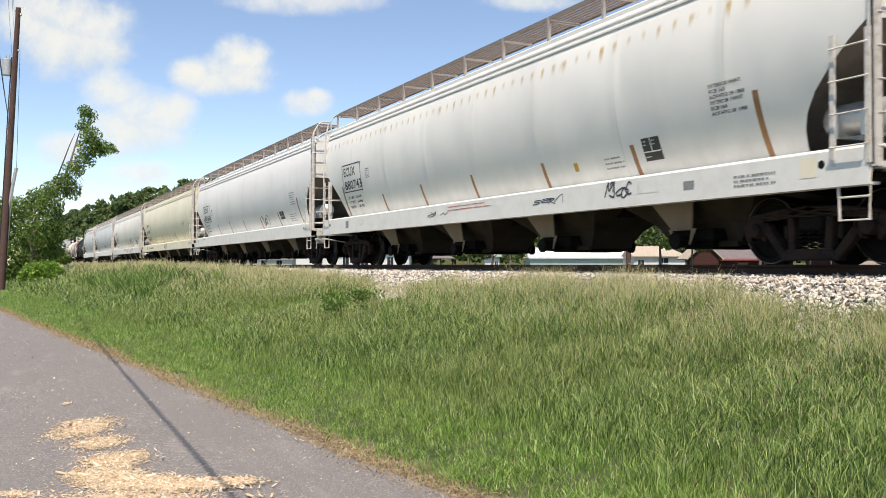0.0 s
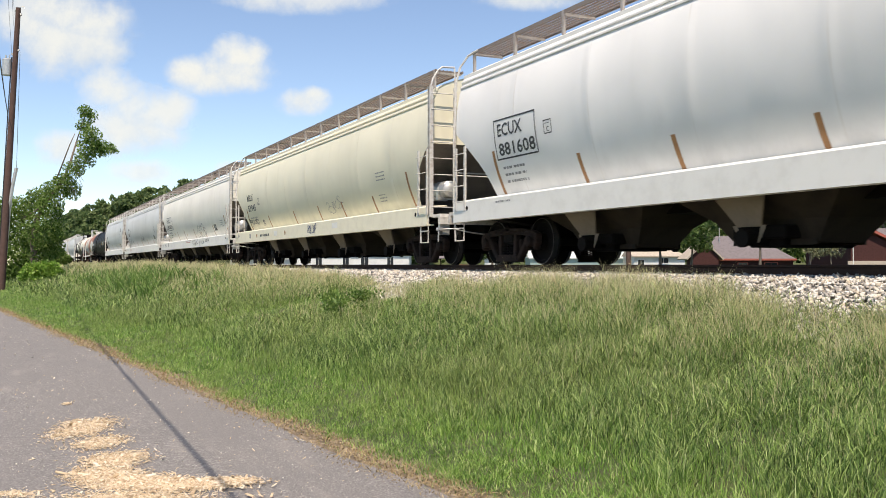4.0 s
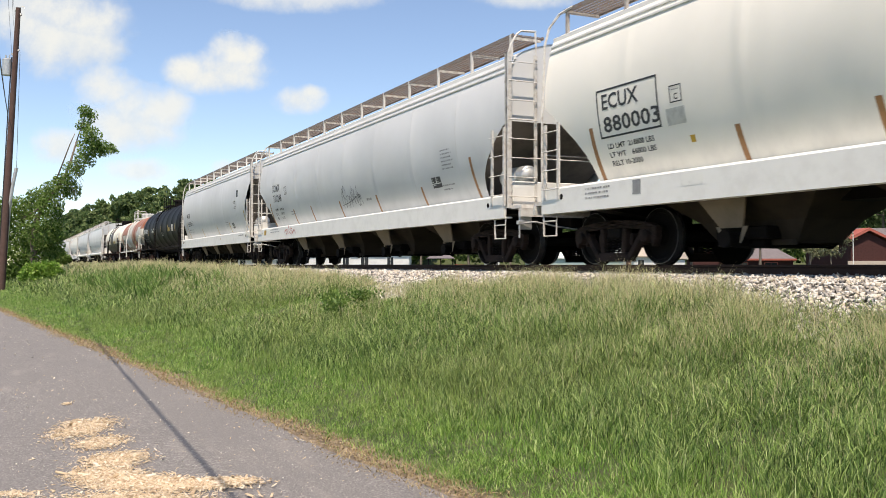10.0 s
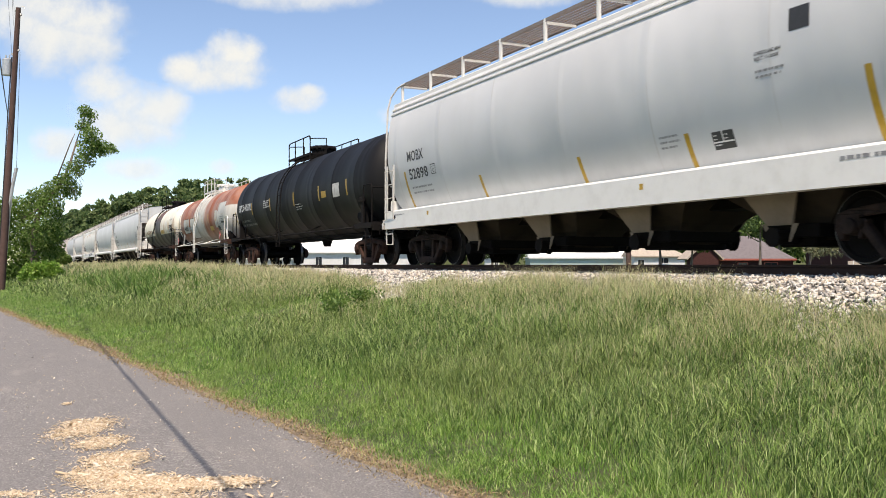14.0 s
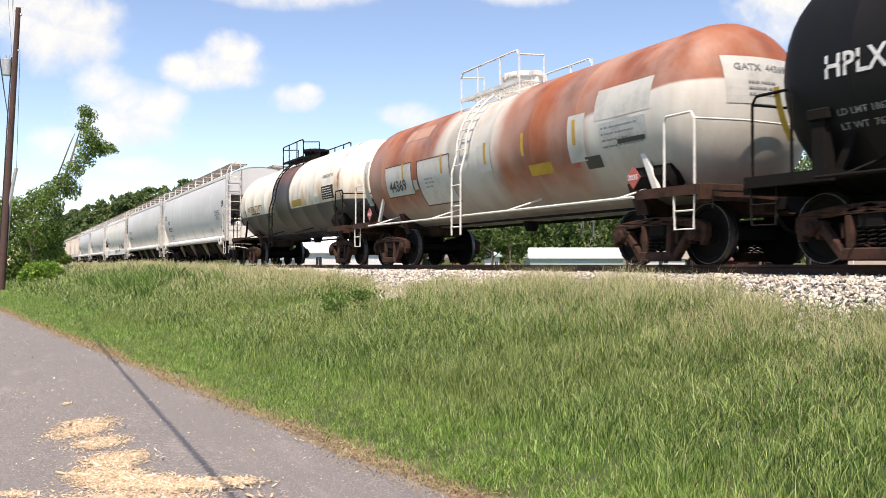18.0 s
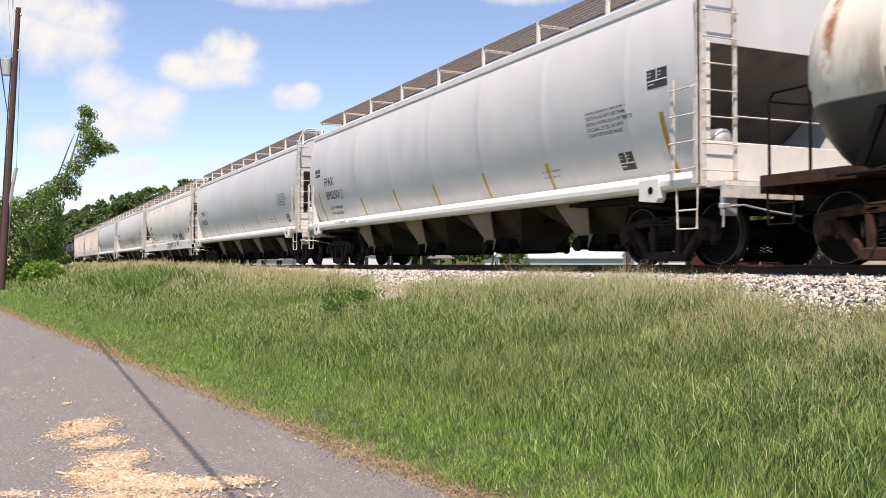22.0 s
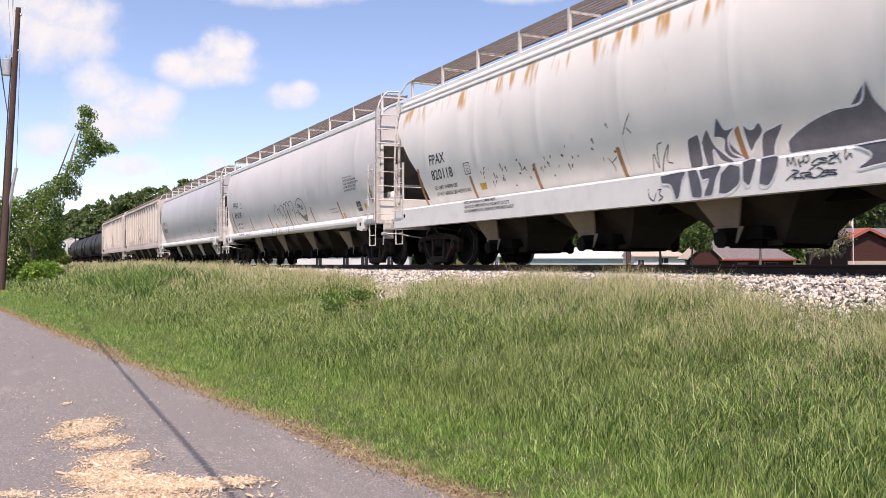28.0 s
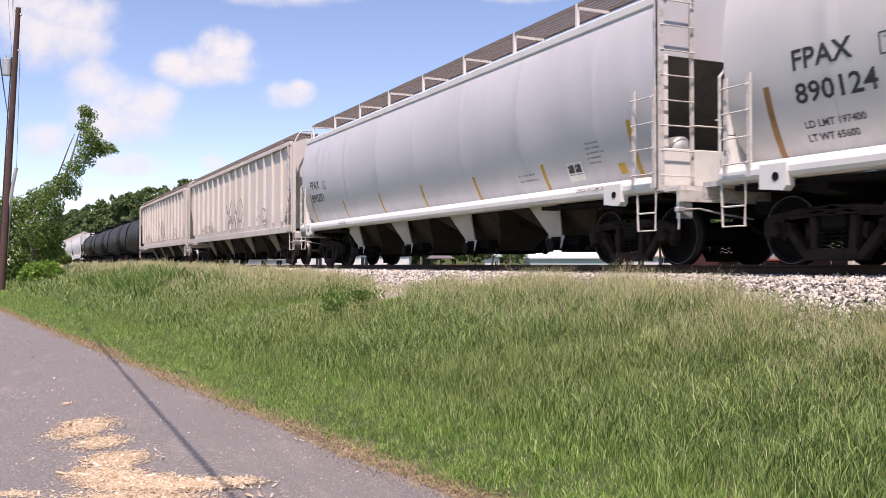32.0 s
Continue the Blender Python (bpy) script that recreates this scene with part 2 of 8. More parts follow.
def wheelset_mesh():
    s = Shape()
    for side in (-1, 1):
        prof = [(0.66, 0.10), (0.665, 0.40), (0.67, 0.485), (0.70, 0.485), (0.705, WHEEL_R), (0.80, WHEEL_R - 0.006), (0.805, 0.38),
                (0.765, 0.36), (0.755, 0.17), (0.83, 0.14), (0.835, 0.06)]
        s.turned([(side * a, r) for a, r in prof], (0, 0, 0), "y", 28)
        for k in range(3):
            t = k * 2.1
            s.box(0.24 * math.cos(t) - 0.02, 0.24 * math.cos(t) + 0.02, side * 0.762 - 0.006, side * 0.762 + 0.006, 0.24 * math.sin(t) - 0.02, 0.24 * math.sin(t) + 0.02)
    s.tube([(0, -1.1, 0), (0, 1.1, 0)], 0.085, 12)
    return s.mesh("wheelset", True, 35)


def frame_mesh():
    """A cast side frame: arched top member, sloping tension members, two windows, pedestals."""
    s = Shape()
    y0, y1 = -0.07, 0.07
    top = [(-1.12, 0.40), (-1.12, 0.60), (-0.95, 0.66), (-0.45, 0.72), (0, 0.74), (0.45, 0.72), (0.95, 0.66), (1.12, 0.60), (1.12, 0.40),
           (0.98, 0.52), (0.55, 0.58), (0.0, 0.60), (-0.55, 0.58), (-0.98, 0.52)]
    for i in range(4):
        a, b, c, d = i, i + 1, 12 - i, 13 - i
        s.prism([top[a], top[b], top[c], top[d]], y0, y1)
        s.prism([(-top[a][0], top[a][1]), (-top[b][0], top[b][1]), (-top[c][0], top[c][1]), (-top[d][0], top[d][1])], y0, y1)
    for k in (-1, 1):
        s.prism([(k * 0.90, 0.58), (k * 0.74, 0.56), (k * 0.36, 0.14), (k * 0.44, 0.06)], y0, y1)
        s.prism([(k * 0.36, 0.60), (k * 0.26, 0.60), (k * 0.22, 0.14), (k * 0.34, 0.14)], y0, y1)
        s.prism([(k * 1.12, 0.42), (k * 1.05, 0.28), (k * 1.00, 0.30), (k * 0.98, 0.52)], y0, y1)
        s.prism([(k * 0.72, 0.56), (k * 0.80, 0.32), (k * 0.76, 0.30), (k * 0.66, 0.52)], y0, y1)
    s.prism([(-0.46, 0.05), (0.46, 0.05), (0.36, 0.20), (-0.36, 0.20)], y0 - 0.02, y1 + 0.02)
    # brake shoes and spring plank seen through the windows
    for k in (-1, 1):
        s.prism([(k * 0.40, 0.50), (k * 0.47, 0.52), (k * 0.45, 0.30), (k * 0.38, 0.34)], -0.02, 0.16)
    m = s.mesh("side_frame")
    bm = bmesh.new()
    bm.from_mesh(m)
    bmesh.ops.bevel(bm, geom=bm.edges[:], offset=0.016, segments=1, affect="EDGES")
    bm.to_mesh(m)
    bm.free()
    return m


def spring_mesh():
    s = Shape()
    for x in (0.0,):
        pts = [(x + 0.055 * math.cos(a), 0.055 * math.sin(a), 0.20 + 0.26 * a / (2 * math.pi * 5)) for a in (k * 0.7 for k in range(45))]
        s.tube(pts, 0.013, 4)
    return s.mesh("spring")


def bearing_mesh():
    s = Shape()
    s.turned([(-0.14, 0.075), (-0.13, 0.10), (0.02, 0.115), (0.05, 0.115)], (0, 0, 0), "y", 12)
    s.box(-0.13, 0.13, -0.08, 0.06, 0.06, 0.14)
    return s.mesh("bearing_cap", True, 40)


def bolster_mesh():
    s = Shape()
    s.box(-0.20, 0.20, -1.05, 1.05, 0.42, 0.62, 0.03)
    s.box(-0.35, 0.35, -0.35, 0.35, 0.60, 0.80, 0.03)
    for k in (-1, 1):
        s.box(k * 0.42 - 0.04, k * 0.42 + 0.04, -0.85, 0.85, 0.30, 0.42)
        for y in (-0.74, 0.74):
            s.box(k * 0.40 - 0.05, k * 0.40 + 0.05, y - 0.06, y + 0.06, 0.28, 0.62)
    return s.mesh("bolster")


WHEELS = []


def add_trucks(car, at, tint=None):
    mat = tint or M_FRAME
    for x in at:
        for y in (-1.0, 1.0):
            part("side_frame", cached("frame", frame_mesh), mat, car, at=(x, y, 0))
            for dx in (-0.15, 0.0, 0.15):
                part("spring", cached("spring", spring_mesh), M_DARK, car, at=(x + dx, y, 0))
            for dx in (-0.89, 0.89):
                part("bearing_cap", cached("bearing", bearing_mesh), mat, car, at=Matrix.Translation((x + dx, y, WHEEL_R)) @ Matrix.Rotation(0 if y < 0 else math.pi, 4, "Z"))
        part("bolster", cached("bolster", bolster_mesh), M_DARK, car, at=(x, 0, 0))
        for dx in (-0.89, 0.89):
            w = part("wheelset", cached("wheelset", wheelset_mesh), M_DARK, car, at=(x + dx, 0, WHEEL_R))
            for k in (0, math.pi):
                part("wheel_tread", cached("tread", tread_mesh), M_TREAD, w, "bright worn steel rim", at=Matrix.Rotation(k, 4, "Z"))
            WHEELS.append((w, x + dx))


def tread_mesh():
    s = Shape()
    for side in (-1,):
        s.turned([(side * 0.708, WHEEL_R - 0.02), (side * 0.709, WHEEL_R + 0.0015), (side * 0.785, WHEEL_R - 0.003), (side * 0.806, WHEEL_R - 0.010), (side * 0.8065, WHEEL_R - 0.020)], (0, 0, 0), "y", 28, False)
    return s.mesh("wheel_tread", True, 35)


def coupler_mesh():
    s = Shape()
    s.box(-0.62, -0.12, -0.10, 0.10, 0.78, 0.98, 0.02)
    s.prism([(-0.14, -0.16), (0.02, -0.17), (0.10, -0.06), (0.02, -0.02), (0.02, 0.06), (0.10, 0.12), (0.04, 0.18), (-0.14, 0.15)], 0.74, 1.02, "xy")
    s.tube([(-0.3, -0.25, 0.72), (-0.1, -0.25, 0.5), (0.05, -0.2, 0.42)], 0.025, 6)
    s.tube([(-0.35, 0.1, 1.0), (-0.35, -0.6, 1.03), (-0.35, -1.35, 1.03), (-0.35, -1.36, 0.78)], 0.016, 5)
    return s.mesh("coupler")


def ladder_mesh(width, z0, z1, rungs, along="x", post=0.032, flare=0.0):
    s = Shape()
    for k in (0, 1):
        if along == "x":
            s.box(k * width - post, k * width + post, -0.012, 0.022, z0, z1)
        else:
            s.box(-0.012, 0.022, k * width - post, k * width + post, z0, z1)
    for i in range(rungs):
        z = z0 + (z1 - z0) * (i + 0.6) / rungs
        if along == "x":
            s.tube([(0, 0.0, z), (0.0, -0.06, z - 0.02), (width, -0.06, z - 0.02), (width, 0.0, z)], 0.011, 5)
        else:
            s.tube([(0.0, 0, z), (0.06, 0.0, z - 0.02), (0.06, width, z - 0.02), (0.0, width, z)], 0.011, 5)
    return s.mesh("ladder")


def stirrup_mesh():
    s = Shape()
    s.tube([(-0.22, 0, 1.08), (-0.2, 0, 0.50), (0.2, 0, 0.50), (0.22, 0, 1.08)], 0.018, 5)
    s.tube([(-0.21, 0, 0.76), (0.21, 0, 0.76)], 0.014, 5)
    return s.mesh("stirrup_step")


def handwheel_mesh():
    s = Shape()
    ring = [(0, 0.26 * math.cos(k * math.pi / 8), 0.26 * math.sin(k * math.pi / 8)) for k in range(17)]
    s.tube(ring, 0.016, 6, False)
    for k in range(5):
        t = 2 * math.pi * k / 5
        s.tube([(0, 0, 0), (0.02, 0.13 * math.cos(t), 0.13 * math.sin(t)), (0, 0.26 * math.cos(t), 0.26 * math.sin(t))], 0.011, 5)
    s.tube([(-0.18, 0, 0), (0.04, 0, 0)], 0.03, 8)
    s.box(-0.36, -0.12, -0.13, 0.13, -0.2, 0.2, 0.03)
    return s.mesh("brake_wheel")


def reservoir_mesh():
    s = Shape()
    s.turned([(-0.55, 0.02), (-0.53, 0.12), (-0.47, 0.19), (-0.1, 0.2), (0.3, 0.2), (0.4, 0.19), (0.46, 0.12), (0.48, 0.02)], (0, 0, 0), "x", 14)
    s.box(-0.3, -0.22, -0.22, 0.22, -0.24, 0.05)
    s.box(0.1, 0.18, -0.22, 0.22, -0.24, 0.05)
    return s.mesh("air_reservoir", True, 40)


# ---- hopper cars ----
PROFILE = [(3.98, 1.372), (4.04, 1.31), (4.12, 1.20), (4.22, 0.95), (4.32, 0.60), (4.38, 0.0)]
PZ, PY = [p[0] for p in PROFILE], [p[1] for p in PROFILE]


def bulge(z):
    """Half width of a hopper body: a shallow arc, then the roof."""
    if z < 3.98:
        return 1.56 - 3.3 + math.sqrt(3.3 ** 2 - (z - 2.88) ** 2)
    return float(np.interp(z, PZ, PY))


def cut_round(d):
    """Lower edge of the side sheet, d metres in from the end: the large curved notch."""
    return float(np.interp(d, [0, 0.30, 0.60, 0.85, 1.03, 1.12, 1.16, 1.18], [2.76, 2.55, 2.30, 2.07, 1.84, 1.64, 1.45, 1.25]))


def cut_wide(d):
    return cut_round(d / 1.14)


def cut_mid(d):
    return float(np.interp(d, [0, 0.26, 0.74, 1.0, 1.18, 1.28, 1.32, 1.33], [3.25, 3.02, 2.49, 2.25, 2.06, 1.75, 1.45, 1.25]))


def cut_tall(d):
    return float(np.interp(d, [0, 0.3, 0.6, 0.9, 1.2, 1.34, 1.41, 1.43], [3.5, 3.24, 2.97, 2.7, 2.42, 2.1, 1.7, 1.25]))


def cut_small(d):
    return float(np.interp(d, [0, 0.06, 0.12, 0.2], [1.62, 1.5, 1.38, 1.25]))


def hopper_body(half, cut, rear=None):
    ds = [0, 0.06, 0.12, 0.2, 0.30, 0.45, 0.6, 0.72, 0.85, 0.94, 1.03, 1.08, 1.12, 1.16, 1.18, 1.24, 1.30, 1.34, 1.38, 1.41, 1.44, 1.8, 2.5]
    xs = [-half + d for d in ds] + [x for x in np.linspace(-half + 3.2, half - 3.2, 24)] + [half - d for d in reversed(ds)]
    m = 29
    s = Shape()
    rings = []
    for x in xs:
        zc = (rear if rear and x < 0 else cut)(half - abs(x))
        zs = [zc + (3.98 - zc) * k / (m - 5) for k in range(m - 4)] + [4.04, 4.12, 4.22, 4.32]
        side = [(bulge(z), z) for z in zs]
        ring = [(x, -y, z) for y, z in side] + [(x, 0, 4.38)] + [(x, y, z) for y, z in reversed(side)]
        rings.append(ring)
    n = len(rings[0])
    vs = [p for r in rings for p in r]
    fs = [(i * n + k, i * n + k + 1, (i + 1) * n + k + 1, (i + 1) * n + k) for i in range(len(rings) - 1) for k in range(n - 1)]
    s.put(vs, fs)
    return s.mesh("body", True, 50)


def hopper_end(half, low, slope=False):
    """One end sheet: an upright panel at the top, then the slope sheet running in and down."""
    s = Shape()
    x = half - 0.015
    zs = [low, low + 0.15, 3.4, 3.7, 3.98, 4.04, 4.12, 4.22, 4.32]
    line = [(0.015, low), (1.1, 2.2), (1.9, 1.45), (2.4, 0.95)]
    if slope:
        s.put([(half - d, y * (bulge(z) - 0.03), z) for d, z in line for y in (-1, 1)], [(2 * i, 2 * i + 1, 2 * i + 3, 2 * i + 2) for i in range(3)])
        return s.mesh("slope_sheet")
    ring = [(x, -bulge(z) + 0.01, z) for z in zs] + [(x, 0, 4.37)] + [(x, bulge(z) - 0.01, z) for z in reversed(zs)]
    s.put(ring, [tuple(range(len(ring)))])
    return s.mesh("end_sheet")


def bay_mesh(length, narrow):
    """One hopper bay: sheets that fall ever steeper to a short outlet, with a wide notch to the next bay."""
    s = Shape()
    k = 1.0 if narrow else 0.9
    rows = []
    for back, y, z in ((0.02, 1.23, 1.30), (0.45 * k, 0.90, 0.96), (1.0 * k, 0.56, 0.62), (1.3 * k, 0.42, 0.30)):
        a = length / 2 - back
        rows += [(-a, -y, z), (a, -y, z), (a, y, z), (-a, y, z)]
    s.put(rows, [(4 * r + i, 4 * r + (i + 1) % 4, 4 * r + 4 + (i + 1) % 4, 4 * r + 4 + i) for r in range(3) for i in range(4)] + [(12, 13, 14, 15)])
    b = length / 2 - 1.3 * k
    for y in (-1, 1):
        s.box(-b, b, min(y * 0.422, y * 0.47), max(y * 0.422, y * 0.47), 0.27, 0.35)
    return s.mesh("hopper_bay")


def gusset_mesh(narrow):
    """The outer stiffening sheet of a bay, tapering from sill to outlet."""
    s = Shape()
    w, b = (0.60, 0.19) if narrow else (0.66, 0.22)
    y, d = -1.25, 0.34
    s.put([(-w, y, 1.24), (w, y, 1.24), (b, y + d, 0.52), (-b, y + d, 0.52),
           (-w, y + 0.03, 1.24), (w, y + 0.03, 1.24), (b, y + d + 0.03, 0.52), (-b, y + d + 0.03, 0.52)],
          [(0, 1, 2, 3), (7, 6, 5, 4), (0, 4, 5, 1), (1, 5, 6, 2), (2, 6, 7, 3), (3, 7, 4, 0)])
    # folded feet that hold the outlet
    for k in (-1, 1):
        s.put([(k * b, y + d, 0.54), (k * (b + 0.10), y + d + 0.01, 0.54), (k * b * 0.8, y + d + 0.02, 0.30), (k * b * 0.6, y + d + 0.02, 0.30)], [(0, 1, 2, 3)])
    return s.mesh("bay_gusset")


def outlet_mesh():
    s = Shape()
    s.box(-0.5, 0.5, -0.74, 0.74, 0.36, 0.54, 0.02)
    s.box(-0.32, 0.32, -0.60, 0.60, 0.24, 0.38, 0.02)
    for y in (-1, 1):
        s.tube([(0, y * 0.6, 0.36), (0, y * 1.0, 0.36)], 0.10, 10)
        s.turned([(y * 1.0, 0.13), (y * 1.05, 0.13)], (0, 0, 0.36), "y", 10)
    return s.mesh("outlet_gate")


def sill_mesh(half, slim):
    s = Shape()
    if slim:
        poly = [(-1.60, 1.08), (-1.63, 1.13), (-1.63, 1.20), (-1.59, 1.28), (-1.50, 1.31), (-1.12, 1.31), (-1.12, 1.28), (-1.48, 1.27), (-1.50, 1.11), (-1.40, 1.08), (-1.40, 1.06), (-1.55, 1.06)]
    else:
        poly = [(-1.62, 0.885), (-1.62, 1.30), (-1.59, 1.335), (-1.12, 1.36), (-1.12, 1.33), (-1.57, 1.30), (-1.58, 0.915), (-1.44, 0.915), (-1.44, 0.885)]
    s.prism(poly, -half, half, "yz")
    return s.mesh("side_sill")


def walkway_mesh(half):
    s = Shape()
    zt = 4.50
    for k in (-1, 1):
        for i in range(8):
            y = k * (0.62 + i * 0.093)
            s.box(-half, half, y - 0.005, y + 0.005, zt - 0.03, zt)
        for x in np.arange(-half, half, 0.075):
            s.box(x - 0.005, x + 0.005, min(k * 0.62, k * 1.27), max(k * 0.62, k * 1.27), zt - 0.022, zt - 0.006)
        s.box(-half, half, k * 1.28 - 0.012, k * 1.28 + 0.012, zt - 0.05, zt + 0.012)
        s.box(-half, half, k * 0.60 - 0.012, k * 0.60 + 0.012, zt - 0.05, zt + 0.012)
    return s.mesh("roof_walkway")


def bracket_mesh():
    s = Shape()
    s.box(-0.03, 0.03, -1.30, -1.25, 4.02, 4.51)
    s.box(-0.02, 0.02, -1.26, -0.6, 4.42, 4.465)
    return s.mesh("walkway_bracket")


def rib_mesh(half, triple):
    s = Shape()
    for z, h in ((4.0, 0.05), (3.875, 0.028), (3.76, 0.028)) if triple else ((3.99, 0.10),):
        for k in (-1, 1):
            y = bulge(z)
            o = 0.03 if triple else 0.065
            s.box(-half, half, min(k * (y - 0.03), k * (y + o)), max(k * (y - 0.03), k * (y + o)), z - h, z + h * 0.6, 0.008 if triple else 0.025)
    return s.mesh("eave_rib")


def platform_mesh():
    s = Shape()
    comb = [(0.0, 1.06), (0.50, 1.06)]
    for i in range(6):
        x = 0.47 - i * 0.08
        comb += [(x + 0.015, 1.12), (x + 0.015, 1.135), (x - 0.015, 1.135), (x - 0.015, 1.12)]
    s.prism(comb + [(0.0, 1.12)], -1.50, 1.50)
    return s.mesh("end_platform")


def end_gear(car, at, paint):
    """What hangs below and above an end platform."""
    part("end_beam", cached("end_beam", lambda: Shape().box(0.42, 0.50, -1.52, 1.52, 0.90, 1.056).mesh("end_beam")), paint, car, at=at)
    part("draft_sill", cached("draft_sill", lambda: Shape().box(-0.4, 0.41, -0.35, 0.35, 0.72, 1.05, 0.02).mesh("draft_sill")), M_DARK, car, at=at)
    part("uncoupling_lever", cached("lever", lever_mesh), M_CHROME, car, at=at)
    part("end_handrail", cached("end_handrail", lambda: Shape().tube([(0.45, -1.3, 2.0), (0.45, 1.3, 2.0)], 0.014, 5).mesh("end_handrail")), paint, car, at=at)


def corner_post_mesh():
    """Angle-iron post at the ladder corner, with a bent rail up to the walkway."""
    s = Shape()
    s.box(-0.06, 0.06, -0.03, -0.005, 1.08, 4.05)
    s.box(0.035, 0.06, -0.005, 0.06, 1.08, 4.05)
    s.tube([(0.04, 0.0, 4.0), (0.02, 0.06, 4.2), (0.0, 0.20, 4.42), (0.0, 0.30, 4.50), (0.0, 0.62, 4.52)], 0.022, 6)
    s.tube([(0.04, 0.62, 3.95), (0.02, 0.62, 4.3), (0.0, 0.62, 4.52)], 0.02, 6)
    return s.mesh("corner_post")


def grab_pole_mesh(slim):
    s = Shape()
    if slim:
        s.tube([(0, 1.60, 1.1), (0, 1.60, 2.5), (0, 1.5, 2.62)], 0.022, 6)
    else:
        s.tube([(0, 1.60, 1.1), (0, 1.60, 2.6), (0, 1.54, 3.9), (-0.03, 1.47, 4.2), (-0.16, 1.34, 4.44), (-0.5, 1.28, 4.50)], 0.024, 6)
    return s.mesh("grab_pole")


def jack_mesh():
    s = Shape()
    s.prism([(-0.22, 0.94), (0.16, 0.90), (0.22, 0.96), (0.22, 1.24), (-0.22, 1.24)], -1.66, -1.52)
    return s.mesh("jacking_pad")


def pad_hole_mesh():
    # A dark disc on the pad's face stands for the hole's shaded inside.
    return Shape().turned([(-1.668, 0.055), (-1.64, 0.055)], (0.05, 0, 1.08), "y", 12).mesh("pad_hole")


def lever_mesh():
    """Uncoupling lever: a bracket, a bent rod along the end, a dropped handle."""
    s = Shape()
    s.box(0.38, 0.44, -1.50, -1.24, 0.66, 0.92, 0.01)
    s.tube([(0.46, -1.52, 0.78), (0.50, -1.54, 0.72), (0.50, -1.55, 0.50)], 0.016, 6)
    s.tube([(0.46, -1.52, 0.78), (0.52, -1.2, 0.80), (0.60, -0.8, 0.72), (0.66, -0.3, 0.66)], 0.016, 6)
    s.box(0.44, 0.52, -1.58, -1.44, 0.75, 0.82, 0.01)
    return s.mesh("uncoupling_lever")


def side_spot(x, z, off=0.006):
    return (x, -bulge(z) - off, z)


def text_mesh(words, x, z, w, h, spot):
    """Words as a flat mesh fitted to a width and cap height, laid on the side."""
    cu = bpy.data.curves.new("lettering", "FONT")
    cu.body, cu.size, cu.resolution_u, cu.offset = words, 1.0, 2, 0.018
    tmp = bpy.data.objects.new("lettering", cu)
    scene.collection.objects.link(tmp)
    bpy.context.view_layer.update()
    me = bpy.data.meshes.new_from_object(tmp.evaluated_get(bpy.context.evaluated_depsgraph_get()))
    bpy.data.objects.remove(tmp)
    bpy.data.curves.remove(cu)
    wide = max(v.co.x for v in me.vertices)
    tall = max(v.co.y for v in me.vertices)
    for v in me.vertices:
        v.co = spot(x + v.co.x / wide * w, z + v.co.y / tall * h, 0.004)
    return me


def lettering(car, words, x, z, w, h, mat=None, spot=side_spot):
    return part("lettering", text_mesh(words, x, z, w, h, spot), mat or M_LETTER, car)


def frame_lines(car, x0, x1, z0, z1, t=0.03, mat=None, spot=side_spot):
    """A painted outline."""
    s = Shape()
    for a, b, c, d in ((x0, x1, z1 - t, z1), (x0, x1, z0, z0 + t), (x0, x0 + t, z0, z1), (x1 - t, x1, z0, z1)):
        p = patch_mesh(a, b, c, d, spot, 0, 0.004)
        s.put(p.v, p.f)
    return part("painted_box", s, mat or M_LETTER, car)


GLYPHS = [[(0.1, 0), (0.0, 1.0), (0.55, 0.9), (0.6, 0.6), (0.1, 0.5), (0.75, 0.0)], [(0.8, 0.85), (0.4, 1.0), (0.05, 0.75), (0.7, 0.4), (0.6, 0.05), (0.0, 0.1)],
          [(0.0, 0.0), (0.35, 1.05), (0.5, 0.6), (0.75, -0.05)], [(0.75, 0.85), (0.3, 0.95), (0.0, 0.5), (0.3, 0.0), (0.8, 0.15)],
          [(0.0, 0.1), (0.1, 0.9), (0.35, 0.35), (0.6, 0.95), (0.8, 0.0)], [(0.4, 1.0), (0.0, 0.6), (0.3, 0.0), (0.75, 0.4), (0.5, 0.95), (0.3, 0.9)],
          [(0.0, 0.95), (0.3, 0.45), (0.7, 1.0), (0.35, 0.3), (0.2, -0.35)], [(0.05, 1.1), (0.1, 0.0), (0.5, 0.45), (0.75, 0.0)]]


def tag(x0, x1, z0, z1, letters, seed):
    """Hand-styled marks, one stroke each, uneven in size and slant."""
    rnd = random.Random(seed)
    out = []
    w = (x1 - x0) / letters
    for i in range(letters):
        g = rnd.choice(GLYPHS)
        a = x0 + w * (i + rnd.uniform(-0.2, 0.2))
        k, up, slant = rnd.uniform(1.1, 2.0) * w, rnd.uniform(0.45, 1.0) * (z1 - z0), rnd.uniform(-0.25, 0.45)
        b = z0 + rnd.uniform(0, 0.3) * (z1 - z0)
        flip = rnd.random() < 0.5
        out.append([(a + k * ((0.8 - u if flip else u) + slant * v + rnd.uniform(-0.12, 0.12)), b + up * (v + rnd.uniform(-0.12, 0.12))) for u, v in g])
    return out


def sill_spot(x, z, off=0.006):
    return (x, -1.62 - off, z)


